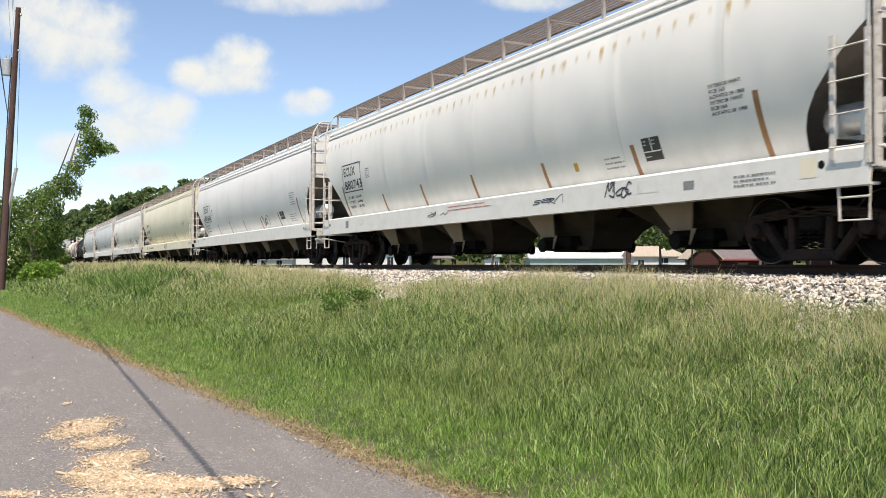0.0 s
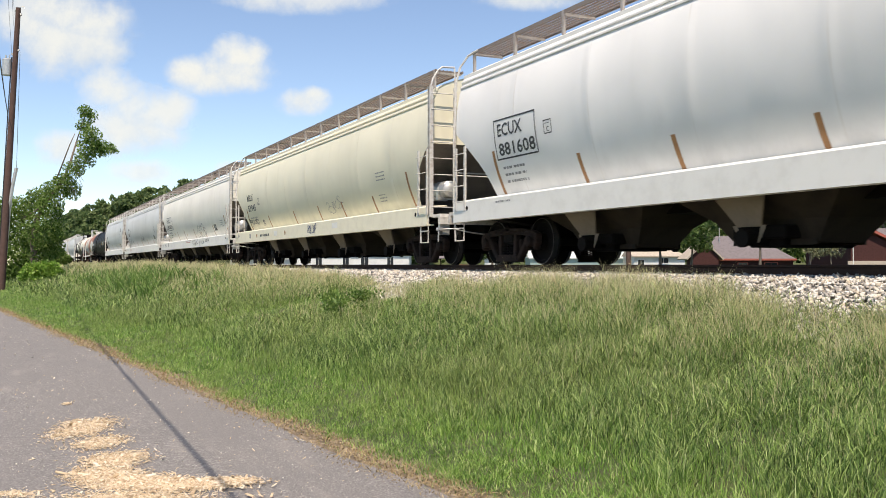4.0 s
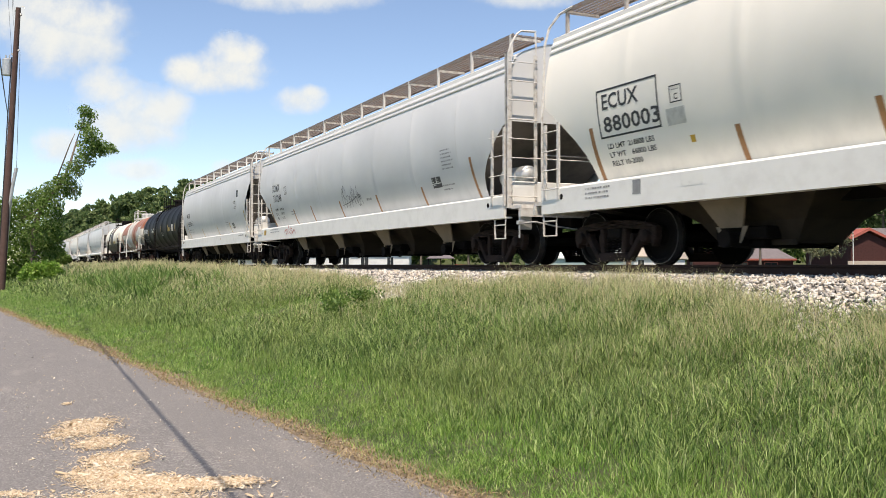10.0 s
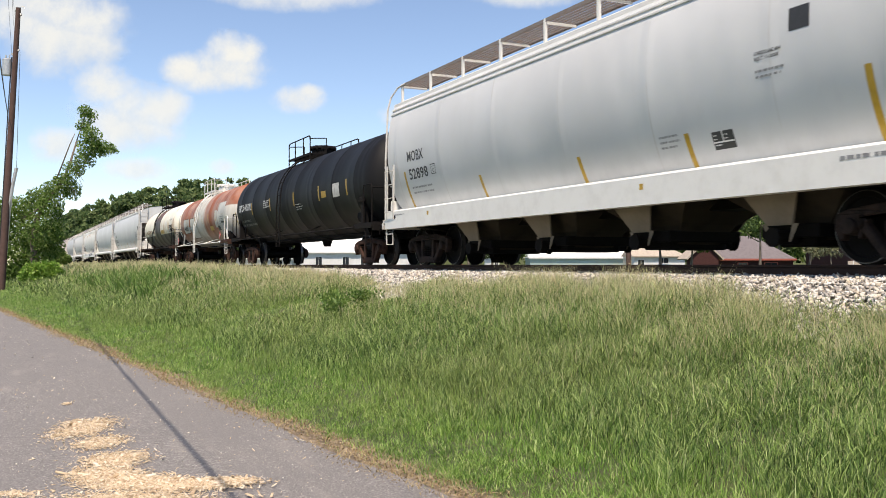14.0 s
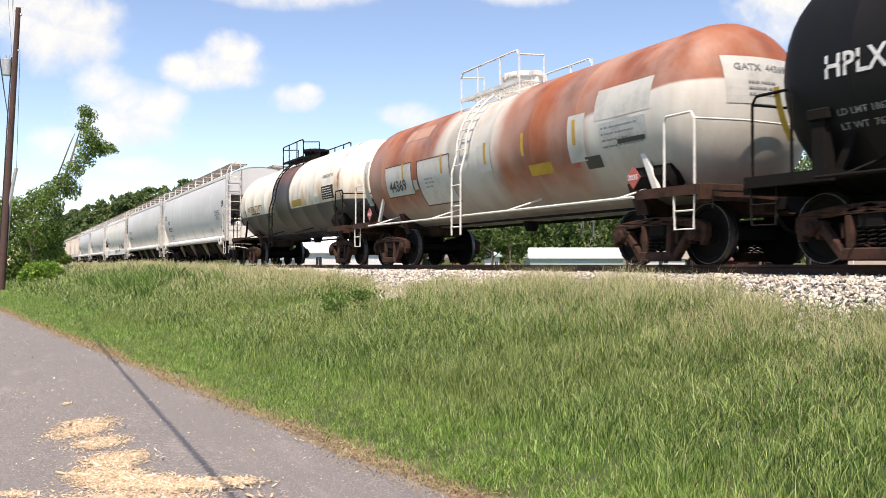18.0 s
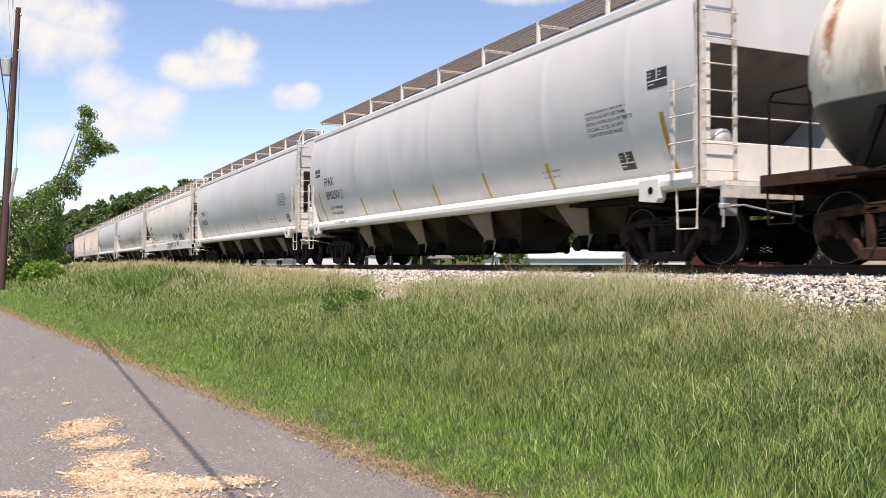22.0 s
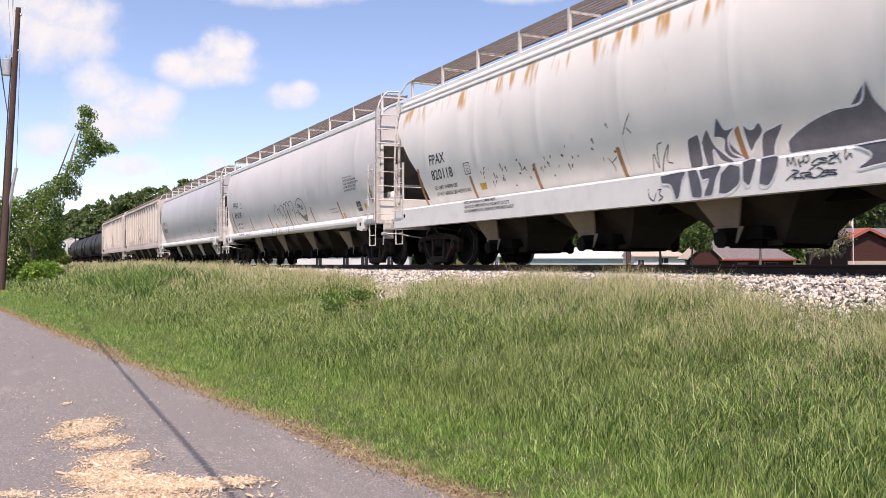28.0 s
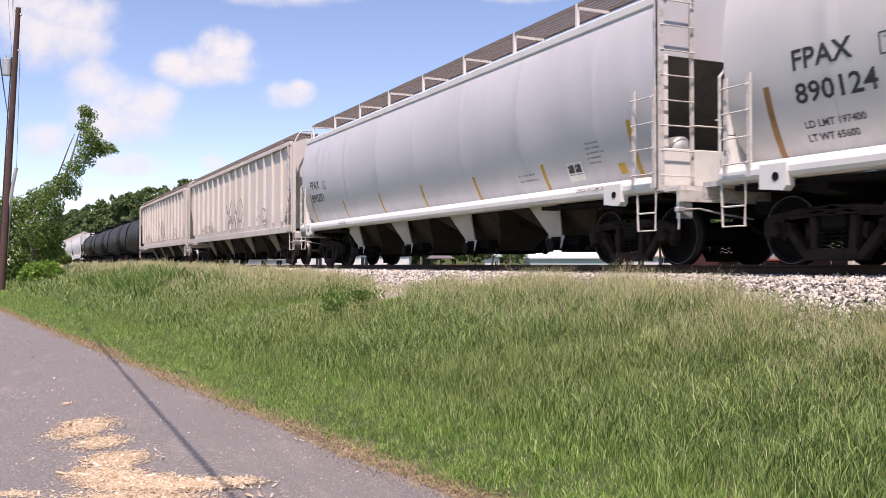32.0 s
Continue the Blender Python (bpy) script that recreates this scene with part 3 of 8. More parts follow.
def patch_mesh(x0, x1, z0, z1, spot=side_spot, lean=0.0, off=0.003):
    """A thin plate that follows the curve of the side."""
    s = Shape()
    k = max(1, int((z1 - z0) / 0.15) + 1)
    rows = []
    for i in range(k + 1):
        z = z0 + (z1 - z0) * i / k
        rows += [spot(x0 + lean * i / k, z, off), spot(x1 + lean * i / k, z, off)]
    s.put(rows, [(2 * i, 2 * i + 1, 2 * i + 3, 2 * i + 2) for i in range(k)])
    return s


def panel(car, name, x0, x1, z0, z1, mat, spot=side_spot, label="", lean=0.0, off=0.003):
    return part(name, patch_mesh(x0, x1, z0, z1, spot, lean, off).mesh(name, True), mat, car, label)


def small_print(car, x, z, w, lines, mat=None, spot=side_spot, h=0.05, gap=0.10, seed=1):
    """Writing too small to read: rows of short bars."""
    rnd = random.Random(seed)
    s = Shape()
    for i in range(lines):
        a = x
        end = x + w * rnd.uniform(0.7, 1.0)
        while a < end:
            b = min(end, a + rnd.uniform(0.6, 1.6) * h)
            zz = z - i * gap
            hh = h * 0.66
            s.put([spot(a, zz, 0.004), spot(b, zz, 0.004), spot(b, zz + hh, 0.004), spot(a, zz + hh, 0.004)], [(0, 1, 2, 3)])
            a = b + h * rnd.choice((0.3, 0.3, 0.45, 0.9))
    return tagged(part("stencilled_print", s, mat or M_PRINT, car), "fine faded stencilled print", kind="stuff")


def stroke_mesh(paths, width, spot=side_spot):
    """Flat painted strokes that follow the side."""
    s = Shape()
    for path in paths:
        pts = [Vector((a, b)) for a, b in path]
        fine = []
        for i in range(len(pts) - 1):
            p0, p1, p2, p3 = pts[max(i - 1, 0)], pts[i], pts[i + 1], pts[min(i + 2, len(pts) - 1)]
            for k in range(6):
                t = k / 6
                fine.append(0.5 * ((2 * p1) + (p2 - p0) * t + (2 * p0 - 5 * p1 + 4 * p2 - p3) * t * t + (3 * p1 - p0 - 3 * p2 + p3) * t ** 3))
        fine.append(pts[-1])
        vs = []
        for i, p in enumerate(fine):
            d = fine[min(i + 1, len(fine) - 1)] - fine[max(i - 1, 0)]
            nrm = Vector((-d.y, d.x)).normalized() * width * (0.5 if 0 < i < len(fine) - 1 else 0.25)
            for q in (p + nrm, p - nrm):
                vs.append(spot(q.x, q.y, 0.004))
        s.put(vs, [(2 * i, 2 * i + 1, 2 * i + 3, 2 * i + 2) for i in range(len(fine) - 1)])
    return s


def hopper_car(length, paint, style, label, sill=None, walk_paint=None, seed=1, cut=None, rear=None, straps=None, under=None, tape=None):
    """A covered hopper: style 'round' with deep sills and curved end notches, 'slim' with thin sills."""
    car = holder("hopper_car", label, "hopper car", "freight train")
    key = (style, round(length, 2), cut, rear)
    half = length / 2 - 0.70
    slim = style == "slim"
    cut = cut or (cut_small if slim else cut_round)
    sill = sill or M_SILL
    part("body", cached(("body",) + key, lambda: hopper_body(half, cut, rear)), paint, car)
    for k in (0, math.pi):
        part("end_sheet", cached(("ends",) + key, lambda: hopper_end(half, 3.1 if slim else cut(0))), paint, car, at=Matrix.Rotation(k, 4, "Z"))
        part("slope_sheet", cached(("slopes",) + key, lambda: hopper_end(half, 3.1 if slim else cut(0), True)), M_SLOPE, car, "grimy slope sheet under the end, shade in its colour", at=Matrix.Rotation(k, 4, "Z"))
    for k in (0, math.pi):
        part("side_sill", cached(("sill",) + key, lambda: sill_mesh(half + 0.02, slim)), sill, car, "deep painted side sill" if not slim else "slim rounded side sill", at=Matrix.Rotation(k, 4, "Z"))
    part("roof_walkway", cached(("walk",) + key, lambda: walkway_mesh(half - 0.2)), M_GRATE, car, "open steel grating along the roof")
    part("eave_rib", cached(("rib",) + key, lambda: rib_mesh(half, not slim)), sill, car)
    count = int((2 * half - 0.6) / (2.0 if slim else 1.6))
    for i in range(count + 1):
        for k in (0, math.pi):
            part("walkway_bracket", cached("bracket", bracket_mesh), walk_paint or M_LADDER, car, at=Matrix.Translation((-half + 0.3 + (2 * half - 0.6) * i / count, 0, 0)) @ Matrix.Rotation(k, 4, "Z"))
    bays = 4
    span = (2 * half - 4.0) / bays
    for i in range(bays):
        x = (i - (bays - 1) / 2) * span
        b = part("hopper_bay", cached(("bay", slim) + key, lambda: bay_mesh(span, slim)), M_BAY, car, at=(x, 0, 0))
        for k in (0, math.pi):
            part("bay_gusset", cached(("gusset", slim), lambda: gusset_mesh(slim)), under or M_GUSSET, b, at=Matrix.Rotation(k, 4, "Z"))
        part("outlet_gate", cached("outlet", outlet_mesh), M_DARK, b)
    for k in (-1, 1):
        turn = Matrix.Rotation(0 if k > 0 else math.pi, 4, "Z")
        spot = Matrix.Translation((k * (half - 0.02), 0, 0)) @ turn
        part("end_platform", cached("platform", platform_mesh), M_LADDER, car, at=spot)
        end_gear(car, spot, M_LADDER)
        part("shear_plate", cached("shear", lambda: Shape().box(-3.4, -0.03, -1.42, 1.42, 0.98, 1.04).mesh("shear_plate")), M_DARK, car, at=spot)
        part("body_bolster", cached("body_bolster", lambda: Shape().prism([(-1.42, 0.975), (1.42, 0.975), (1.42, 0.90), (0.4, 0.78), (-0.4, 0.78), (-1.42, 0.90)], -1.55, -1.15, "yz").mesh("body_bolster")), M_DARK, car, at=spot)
        if cut in (cut_wide, cut_tall):
            part("end_plate", cached("low_plate", lambda: Shape().box(0.05, 0.08, -1.45, 1.45, 1.14, 1.60, 0.01).mesh("end_plate")), sill, car, at=spot)
        if slim:
            part("end_plate", cached("end_plate", lambda: Shape().box(0.03, 0.06, -1.5, 1.5, 1.14, 1.72, 0.01).mesh("end_plate")), sill, car, at=spot)
            for y in (-1, 1):
                part("side_plate", cached(("side_plate", y), lambda: Shape().box(0.03, 0.06, min(y * 1.5, y * 1.36), max(y * 1.5, y * 1.36), 1.73, 3.1, 0.01).mesh("side_plate")), sill, car, at=spot)
        part("coupler", cached("coupler", coupler_mesh), M_DARK, car, at=Matrix.Translation((k * length / 2, 0, 0)) @ turn)
        # full ladders at one corner of each end, a bent grab pole at the other
        part("side_ladder", cached("sl", lambda: ladder_mesh(0.48, 1.12, 2.62, 4)), M_LADDER, car, at=turn @ Matrix.Translation((half - 0.46, -1.62, 0)))
        part("end_ladder", cached("el", lambda: ladder_mesh(0.62, 1.1, 4.05, 8, "y", 0.03)), M_LADDER, car, at=turn @ Matrix.Translation((half + 0.05, -1.56, 0)))
        part("corner_post", cached("post", corner_post_mesh), M_LADDER, car, at=turn @ Matrix.Translation((half + 0.05, -1.56, 0)))
        part("short_ladder", cached("sl3", lambda: ladder_mesh(0.42, 1.12, 2.45, 4)), M_LADDER, car, at=turn @ Matrix.Translation((half - 0.10, 1.62, 0)) @ Matrix.Rotation(math.pi, 4, "Z"))
        part("grab_pole", cached(("pole", slim), lambda: grab_pole_mesh(slim)), M_LADDER, car, at=turn @ Matrix.Translation((half + 0.03, 0, 0)))
        for y in (-1, 1):
            part("stirrup_step", cached("stirrup", stirrup_mesh), M_LADDER, car, at=(k * (half - 0.2), y * 1.58, 0))
            if slim:
                pad = part("jacking_pad", cached("jack", jack_mesh), sill, car, at=Matrix.Translation((k * (half - 0.95), 0, 0)) @ Matrix.Rotation(0 if y < 0 else math.pi, 4, "Z"))
                part("pad_hole", cached("pad_hole", pad_hole_mesh), M_DARK, pad)
            else:
                # Dark disc on the sill in place of a shaded lifting hole.
                part("lift_hole", cached(("lift_hole", y), lambda: Shape().turned([(y * 1.623, 0.05), (y * 1.60, 0.05)], (0, 0, 1.16), "y", 12).mesh("lift_hole")), M_DARK, car, at=(k * (half - 0.62), 0, 0))
    part("brake_wheel", cached("handwheel", handwheel_mesh), M_LADDER, car, at=Matrix.Translation((-half + 0.1, -0.45, 2.45)) @ Matrix.Rotation(math.pi, 4, "Z"))
    part("air_reservoir", cached("reservoir", reservoir_mesh), M_CHROME, car, at=(half - 0.55, -0.95, 1.75))
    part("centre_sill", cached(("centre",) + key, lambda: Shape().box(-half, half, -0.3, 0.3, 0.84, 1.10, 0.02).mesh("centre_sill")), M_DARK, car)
    add_trucks(car, (length / 2 - 2.02, -length / 2 + 2.02))
    # reflective straps along the lower side
    rnd = random.Random(seed)
    straps = straps or ((-8.3, -5.6, -2.6, 0.3, 2.9, 5.6, 8.25) if slim else (-8.2, -5.35, -2.9, -0.3, 2.5, 5.15, 7.85))
    for i, x in enumerate(straps):
        tall = 0.88 if i in (0, len(straps) - 1) else rnd.uniform(0.46, 0.54)
        panel(car, "reflective_strap", x - 0.05, x + 0.05, 1.36, 1.36 + tall, tape or (M_YELLOW if slim else M_RUSTTAPE), lean=-0.02)
    car["half"] = half
    return car


def ribbed_car(length, label, seed):
    car = holder("ribbed_hopper_car", label, "hopper car", "freight train")
    half = length / 2 - 0.72
    s = Shape()
    poly = [(-half, 4.15), (half, 4.15), (half, 3.0), (half - 1.1, 1.5), (half - 1.1, 1.28), (-half + 1.1, 1.28), (-half + 1.1, 1.5), (-half, 3.0)]
    s.prism(poly, -1.46, 1.46)
    s.prism([(-1.46, 4.15), (1.46, 4.15), (1.0, 4.32), (-1.0, 4.32)], -half, half, "yz")
    part("body", s, M_TAN, car)
    n = 17
    for i in range(n):
        x = -half + 0.08 + i * (2 * half - 0.16) / (n - 1)
        low = max(1.3, float(np.interp(half - abs(x), [0, 1.1], [3.0, 1.5])))
        for y in (-1, 1):
            b = Shape().box(x - 0.05, x + 0.05, min(y * 1.455, y * 1.56), max(y * 1.455, y * 1.56), low, 4.14, 0.012)
            part("side_rib", b, M_TAN, car)
    for k in (0, math.pi):
        part("side_sill", Shape().box(-half - 0.4, half + 0.4, -1.58, -1.48, 1.10, 1.32, 0.01), M_TAN, car, at=Matrix.Rotation(k, 4, "Z"))
        part("top_chord", Shape().box(-half, half, -1.58, -1.46, 4.06, 4.2, 0.01), M_TAN, car, at=Matrix.Rotation(k, 4, "Z"))
    part("roof_walkway", cached(("walk", "rib", length), lambda: walkway_mesh(half)), M_GRATE, car)
    for i in range(13):
        for k in (0, math.pi):
            part("walkway_bracket", cached("bracket", bracket_mesh), M_GRATE, car, at=Matrix.Translation((-half + 0.2 + (2 * half - 0.4) * i / 12, 0, 0)) @ Matrix.Rotation(k, 4, "Z"))
    span = (2 * half - 3.6) / 4
    for i in range(4):
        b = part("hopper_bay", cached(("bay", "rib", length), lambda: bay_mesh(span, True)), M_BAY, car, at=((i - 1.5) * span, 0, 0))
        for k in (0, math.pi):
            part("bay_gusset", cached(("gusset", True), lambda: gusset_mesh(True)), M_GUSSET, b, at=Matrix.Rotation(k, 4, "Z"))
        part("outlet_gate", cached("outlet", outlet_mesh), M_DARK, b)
    for k in (-1, 1):
        turn = Matrix.Rotation(0 if k > 0 else math.pi, 4, "Z")
        spot = Matrix.Translation((k * (half - 0.05), 0, 0)) @ turn
        part("end_platform", cached("platform", platform_mesh), M_TAN, car, at=spot)
        end_gear(car, spot, M_TAN)
        part("coupler", cached("coupler", coupler_mesh), M_DARK, car, at=Matrix.Translation((k * length / 2, 0, 0)) @ turn)
        for y in (-1, 1):
            part("side_ladder", cached(("sl2",), lambda: ladder_mesh(0.46, 1.12, 4.1, 8)), M_TAN, car, at=(k * (half - 0.02) - 0.23, y * 1.58, 0))
            part("stirrup_step", cached("stirrup", stirrup_mesh), M_TAN, car, at=(k * (half + 0.12), y * 1.55, 0))
            part("corner_post", cached("post", corner_post_mesh), M_TAN, car, at=Matrix.Translation((k * (half + 0.36), y * 1.55, 0)) @ Matrix.Rotation(0 if y < 0 else math.pi, 4, "Z"))
    add_trucks(car, (length / 2 - 2.5, -length / 2 + 2.5))
    car["half"] = half
    return car


# ---- tank cars ----
def tank_spot(radius, mid):
    def spot(x, z, off=0.006):
        dz = max(-radius, min(radius, z - mid))
        y = math.sqrt(max(radius * radius - dz * dz, 0.0))
        return (x, -y * (1 + off / radius), mid + dz * (1 + off / radius))
    return spot


def tank_shell(half, radius, mid, bands=()):
    s = Shape()
    prof = [(-half, 0.02)]
    for k in range(1, 8):
        t = k / 8 * math.pi / 2
        prof.append((-half + 0.85 * (1 - math.cos(t)), radius * math.sin(t)))
    prof += [(-half + 0.85, radius)]
    for x in np.linspace(-half + 1.6, half - 1.6, 8):
        prof += [(x - 0.012, radius), (x - 0.008, radius + 0.0015), (x + 0.008, radius + 0.0015), (x + 0.012, radius)]
    prof += [(half - 0.85, radius)]
    for k in range(7, 0, -1):
        t = k / 8 * math.pi / 2
        prof.append((half - 0.85 * (1 - math.cos(t)), radius * math.sin(t)))
    prof.append((half, 0.02))
    s.turned(prof, (0, 0, mid), "x", 40)
    return s.mesh("tank_shell", True, 50)


def tank_car(length, radius, mid, paint, trim, label, ladder_x=0.0, platform=True, truck=None, under=None, shell=0.6, bogie=1.95, brake=1, top_x=0.0):
    car = holder("tank_car", label, "tank car", "freight train")
    half = length / 2 - shell
    part("tank_shell", tank_shell(half, radius, mid), paint, car)
    top = mid + radius
    if platform:
        s = Shape()
        for i in range(7):
            for k in (-1, 1):
                y = k * (0.40 + i * 0.075)
                s.box(-1.3, 1.3, y - 0.006, y + 0.006, top - 0.03, top)
        for x in np.arange(-1.3, 1.31, 0.13):
            for k in (-1, 1):
                s.box(x - 0.006, x + 0.006, min(k * 0.4, k * 0.86), max(k * 0.4, k * 0.86), top - 0.025, top - 0.005)
        for k in (-1, 1):
            s.box(-1.32, 1.32, k * 0.88 - 0.02, k * 0.88 + 0.02, top - 0.06, top + 0.02)
        part("top_platform", s, trim, car, at=(top_x, 0, 0))
        for y in (-0.88, 0.88):
            s = Shape()
            for x in (-1.3, -0.5, 0.5, 1.3):
                s.tube([(x, y, top - 0.3), (x, y, top + 0.58)], 0.02, 6)
            s.tube([(-1.3, y, top + 0.48), (-1.2, y, top + 0.6), (1.2, y, top + 0.6), (1.3, y, top + 0.48)], 0.02, 6)
            part("platform_railing", s, trim, car, at=(top_x, 0, 0))
        for x in (-1.3, 1.3):
            s = Shape()
            s.tube([(x, -0.88, top + 0.5), (x, -0.3, top + 0.54)], 0.018, 6)
            s.tube([(x, -0.3, top + 0.54), (x, -0.3, top - 0.05)], 0.018, 6)
            part("platform_gate", s, trim, car, at=(top_x, 0, 0))
        s = Shape()
        s.turned([(top - 0.1, 0.42), (top + 0.30, 0.42), (top + 0.31, 0.48), (top + 0.36, 0.48), (top + 0.42, 0.40), (top + 0.44, 0.05)], (0, 0, 0), "z", 18)
        for k in range(8):
            t = k * math.pi / 4
            s.box(0.46 * math.cos(t) - 0.03, 0.46 * math.cos(t) + 0.03, 0.46 * math.sin(t) - 0.03, 0.46 * math.sin(t) + 0.03, top + 0.27, top + 0.41)
        part("manway", s.mesh("manway", True, 35), trim, car, at=(top_x, 0, 0))
        part("valve", Shape().tube([(0.8, -0.2, top - 0.05), (0.8, -0.2, top + 0.25)], 0.09, 10).box(0.7, 0.9, -0.3, -0.1, top + 0.22, top + 0.32), trim, car, at=(top_x, 0, 0))
        part("vent", Shape().tube([(-0.85, -0.1, top - 0.05), (-0.85, -0.1, top + 0.2)], 0.11, 10), trim, car, at=(top_x, 0, 0))
    # side ladders follow the shell
    for y in (-1, 1):
        s = Shape()
        line = [(1.66, 0.62)] + [(1.66, mid - 0.4), (radius + 0.14, mid)] + [((radius + 0.14) * math.cos(t), mid + (radius + 0.12) * math.sin(t)) for t in np.linspace(0.15, 1.0, 7)]
        for x in (ladder_x - 0.21, ladder_x + 0.21):
            s.tube([(x, y * a, b) for a, b in line], 0.022, 6)
        run = [(Vector(line[i]), Vector(line[i + 1])) for i in range(len(line) - 1)]
        for a, b in run:
            k = max(1, int((b - a).length / 0.36))
            for i in range(k):
                p = a + (b - a) * (i + 0.4) / k
                s.tube([(ladder_x - 0.21, y * p.x, p.y), (ladder_x + 0.21, y * p.x, p.y)], 0.014, 5)
        part("side_ladder", s, trim, car)
        s = Shape()
        s.tube([(-half + 1.2, y * 1.6, 1.02), (half - 1.2, y * 1.6, 1.02)], 0.024, 6)
        for x in np.linspace(-half + 1.6, half - 1.6, 4):
            s.tube([(x, y * 1.6, 1.02), (x + 0.16, y * math.sqrt(radius ** 2 - (mid - 1.24) ** 2), 1.26)], 0.02, 5)
        part("side_handrail", s, trim, car)
    for k in (-1, 1):
        turn = Matrix.Rotation(0 if k > 0 else math.pi, 4, "Z")
        e = length / 2
        s = Shape()
        s.box(e - 1.75, e - 0.45, -1.5, 1.5, 1.06, 1.13)
        s.box(e - 0.50, e - 0.40, -1.52, 1.52, 0.90, 1.13, 0.01)
        s.box(e - 3.4, e - 0.45, -0.32, 0.32, 0.72, 1.06, 0.02)
        for y in (-1, 1):
            s.box(e - 1.8, e - 0.45, y * 1.50 - 0.05, y * 1.50 + 0.05, 0.98, 1.12)
        part("end_platform", s, under or trim, car, at=turn)
        for y in (-1, 1):
            part("end_railing", Shape().tube([(e - 0.55, y * 1.5, 1.1), (e - 0.55, y * 1.5, 2.05), (e - 0.62, y * 1.5, 2.15), (e - 1.15, y * 1.5, 2.15), (e - 1.2, y * 1.5, 2.05), (e - 1.2, y * 1.5, 1.1)], 0.02, 6), trim, car, at=turn)
        part("cross_rail", Shape().tube([(e - 0.55, -1.5, 2.05), (e - 0.55, -0.6, 2.08), (e - 0.55, 1.5, 2.05)], 0.018, 6), trim, car, at=turn)
        s = Shape()
        s.prism([(-0.8, 0.8), (0.8, 0.8), (1.0, mid - radius * 0.72), (-1.0, mid - radius * 0.72)], e - 2.75, e - 2.45, "yz")
        part("saddle", s, under or trim, car, at=turn)
        for y in (-1, 1):
            part("shell_brace", Shape().prism([(e - 1.75, 1.132), (e - 1.62, 1.132), (e - 1.95, mid - 0.6), (e - 2.06, mid - 0.6)], y * 1.24 - 0.03, y * 1.24 + 0.03), trim, car, at=turn)
        part("coupler", cached("coupler", coupler_mesh), M_DARK, car, at=Matrix.Translation((k * e, 0, 0)) @ turn)
        for y in (-1, 1):
            part("stirrup_step", cached("stirrup", stirrup_mesh), trim, car, at=(k * (e - 0.75), y * 1.52, 0))
    part("brake_wheel", cached("handwheel", handwheel_mesh), M_DARK, car, at=Matrix.Rotation(0 if brake > 0 else math.pi, 4, "Z") @ Matrix.Translation((length / 2 - 0.75, -0.75 * brake, 1.62)))
    s = Shape()
    s.turned([(-0.5, 0.02), (-0.45, 0.2), (0.45, 0.2), (0.5, 0.02)], (length / 2 - 1.9, -1.05, 1.36), "x", 12)
    s.turned([(mid - radius - 0.2, 0.12), (mid - radius + 0.05, 0.2)], (0, 0, 0), "z", 12)
    s.tube([(-half + 2.5, -0.6, 0.94), (half - 2.5, -0.6, 0.94)], 0.025, 5)
    s.tube([(-half + 2.5, 0.5, 0.92), (half - 2.5, 0.5, 0.92)], 0.03, 5)
    part("brake_rigging", s, M_DARK, car)
    add_trucks(car, (length / 2 - bogie, -length / 2 + bogie), truck or M_TRUCK)
    return car


# ---- ground ----
def road_edge(x):
    return 2.65 + (x + 5.43) * 0.103


def lerp_at(v, xs, ys):
    return float(np.interp(v, xs, ys))


def ground_z(x, y):
    """Height of the earth: flat road verge, a grassy bank up to the track, level land behind."""
    e = road_edge(max(min(x, 30), -120))
    top = lerp_at(x, [-90, -45, -30, -20, -18, -16, -12, -9, -7, -5], [-0.38, -0.40, -0.52, -0.60, -0.78, -0.60, -0.56, -0.57, -0.70, -0.88])
    if y <= e:
        return ROAD_Z - 0.03
    if y < 7.3:
        t = (y - e) / (7.3 - e)
        t = t * t * (3 - 2 * t) * 0.6 + t * 0.4
        return ROAD_Z - 0.03 + (top - ROAD_Z + 0.03) * t
    if y < 8.0:
        return top
    if y < 13.2:
        return -0.75
    return lerp_at(y, [13.2, 16, 30, 60], [-0.75, -0.9, -0.8, -0.5])


def soil_material():
    n = Nodes("grassy_soil", 0.95)
    # Soil toned dark to stand for the shade between grass blades.
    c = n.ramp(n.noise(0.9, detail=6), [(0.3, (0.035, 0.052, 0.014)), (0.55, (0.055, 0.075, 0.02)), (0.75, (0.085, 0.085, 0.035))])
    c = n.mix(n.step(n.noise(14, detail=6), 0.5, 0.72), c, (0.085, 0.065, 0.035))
    # bare tan dirt where the verge meets the lane
    x, y = n.axis(0), n.axis(1)
    off = n.math("SUBTRACT", n.math("SUBTRACT", y, n.math("MULTIPLY", x, 0.103)), 3.209)
    off = n.math("ADD", off, n.math("MULTIPLY", n.math("SUBTRACT", n.noise(2.5, detail=5), 0.5), 0.5))
    dirt = n.math("MULTIPLY", n.math("SUBTRACT", 1.0, n.step(off, 0.22, 0.45)), n.step(off, -6.3, -5.9))
    earth = n.ramp(n.noise(18, detail=6), [(0.35, (0.10, 0.075, 0.05)), (0.55, (0.22, 0.165, 0.11)), (0.7, (0.34, 0.27, 0.19))])
    c = n.mix(dirt, c, earth)
    n.colour(c)
    n.bump(n.noise(30, detail=6), 0.6, 0.04)
    return n.mat


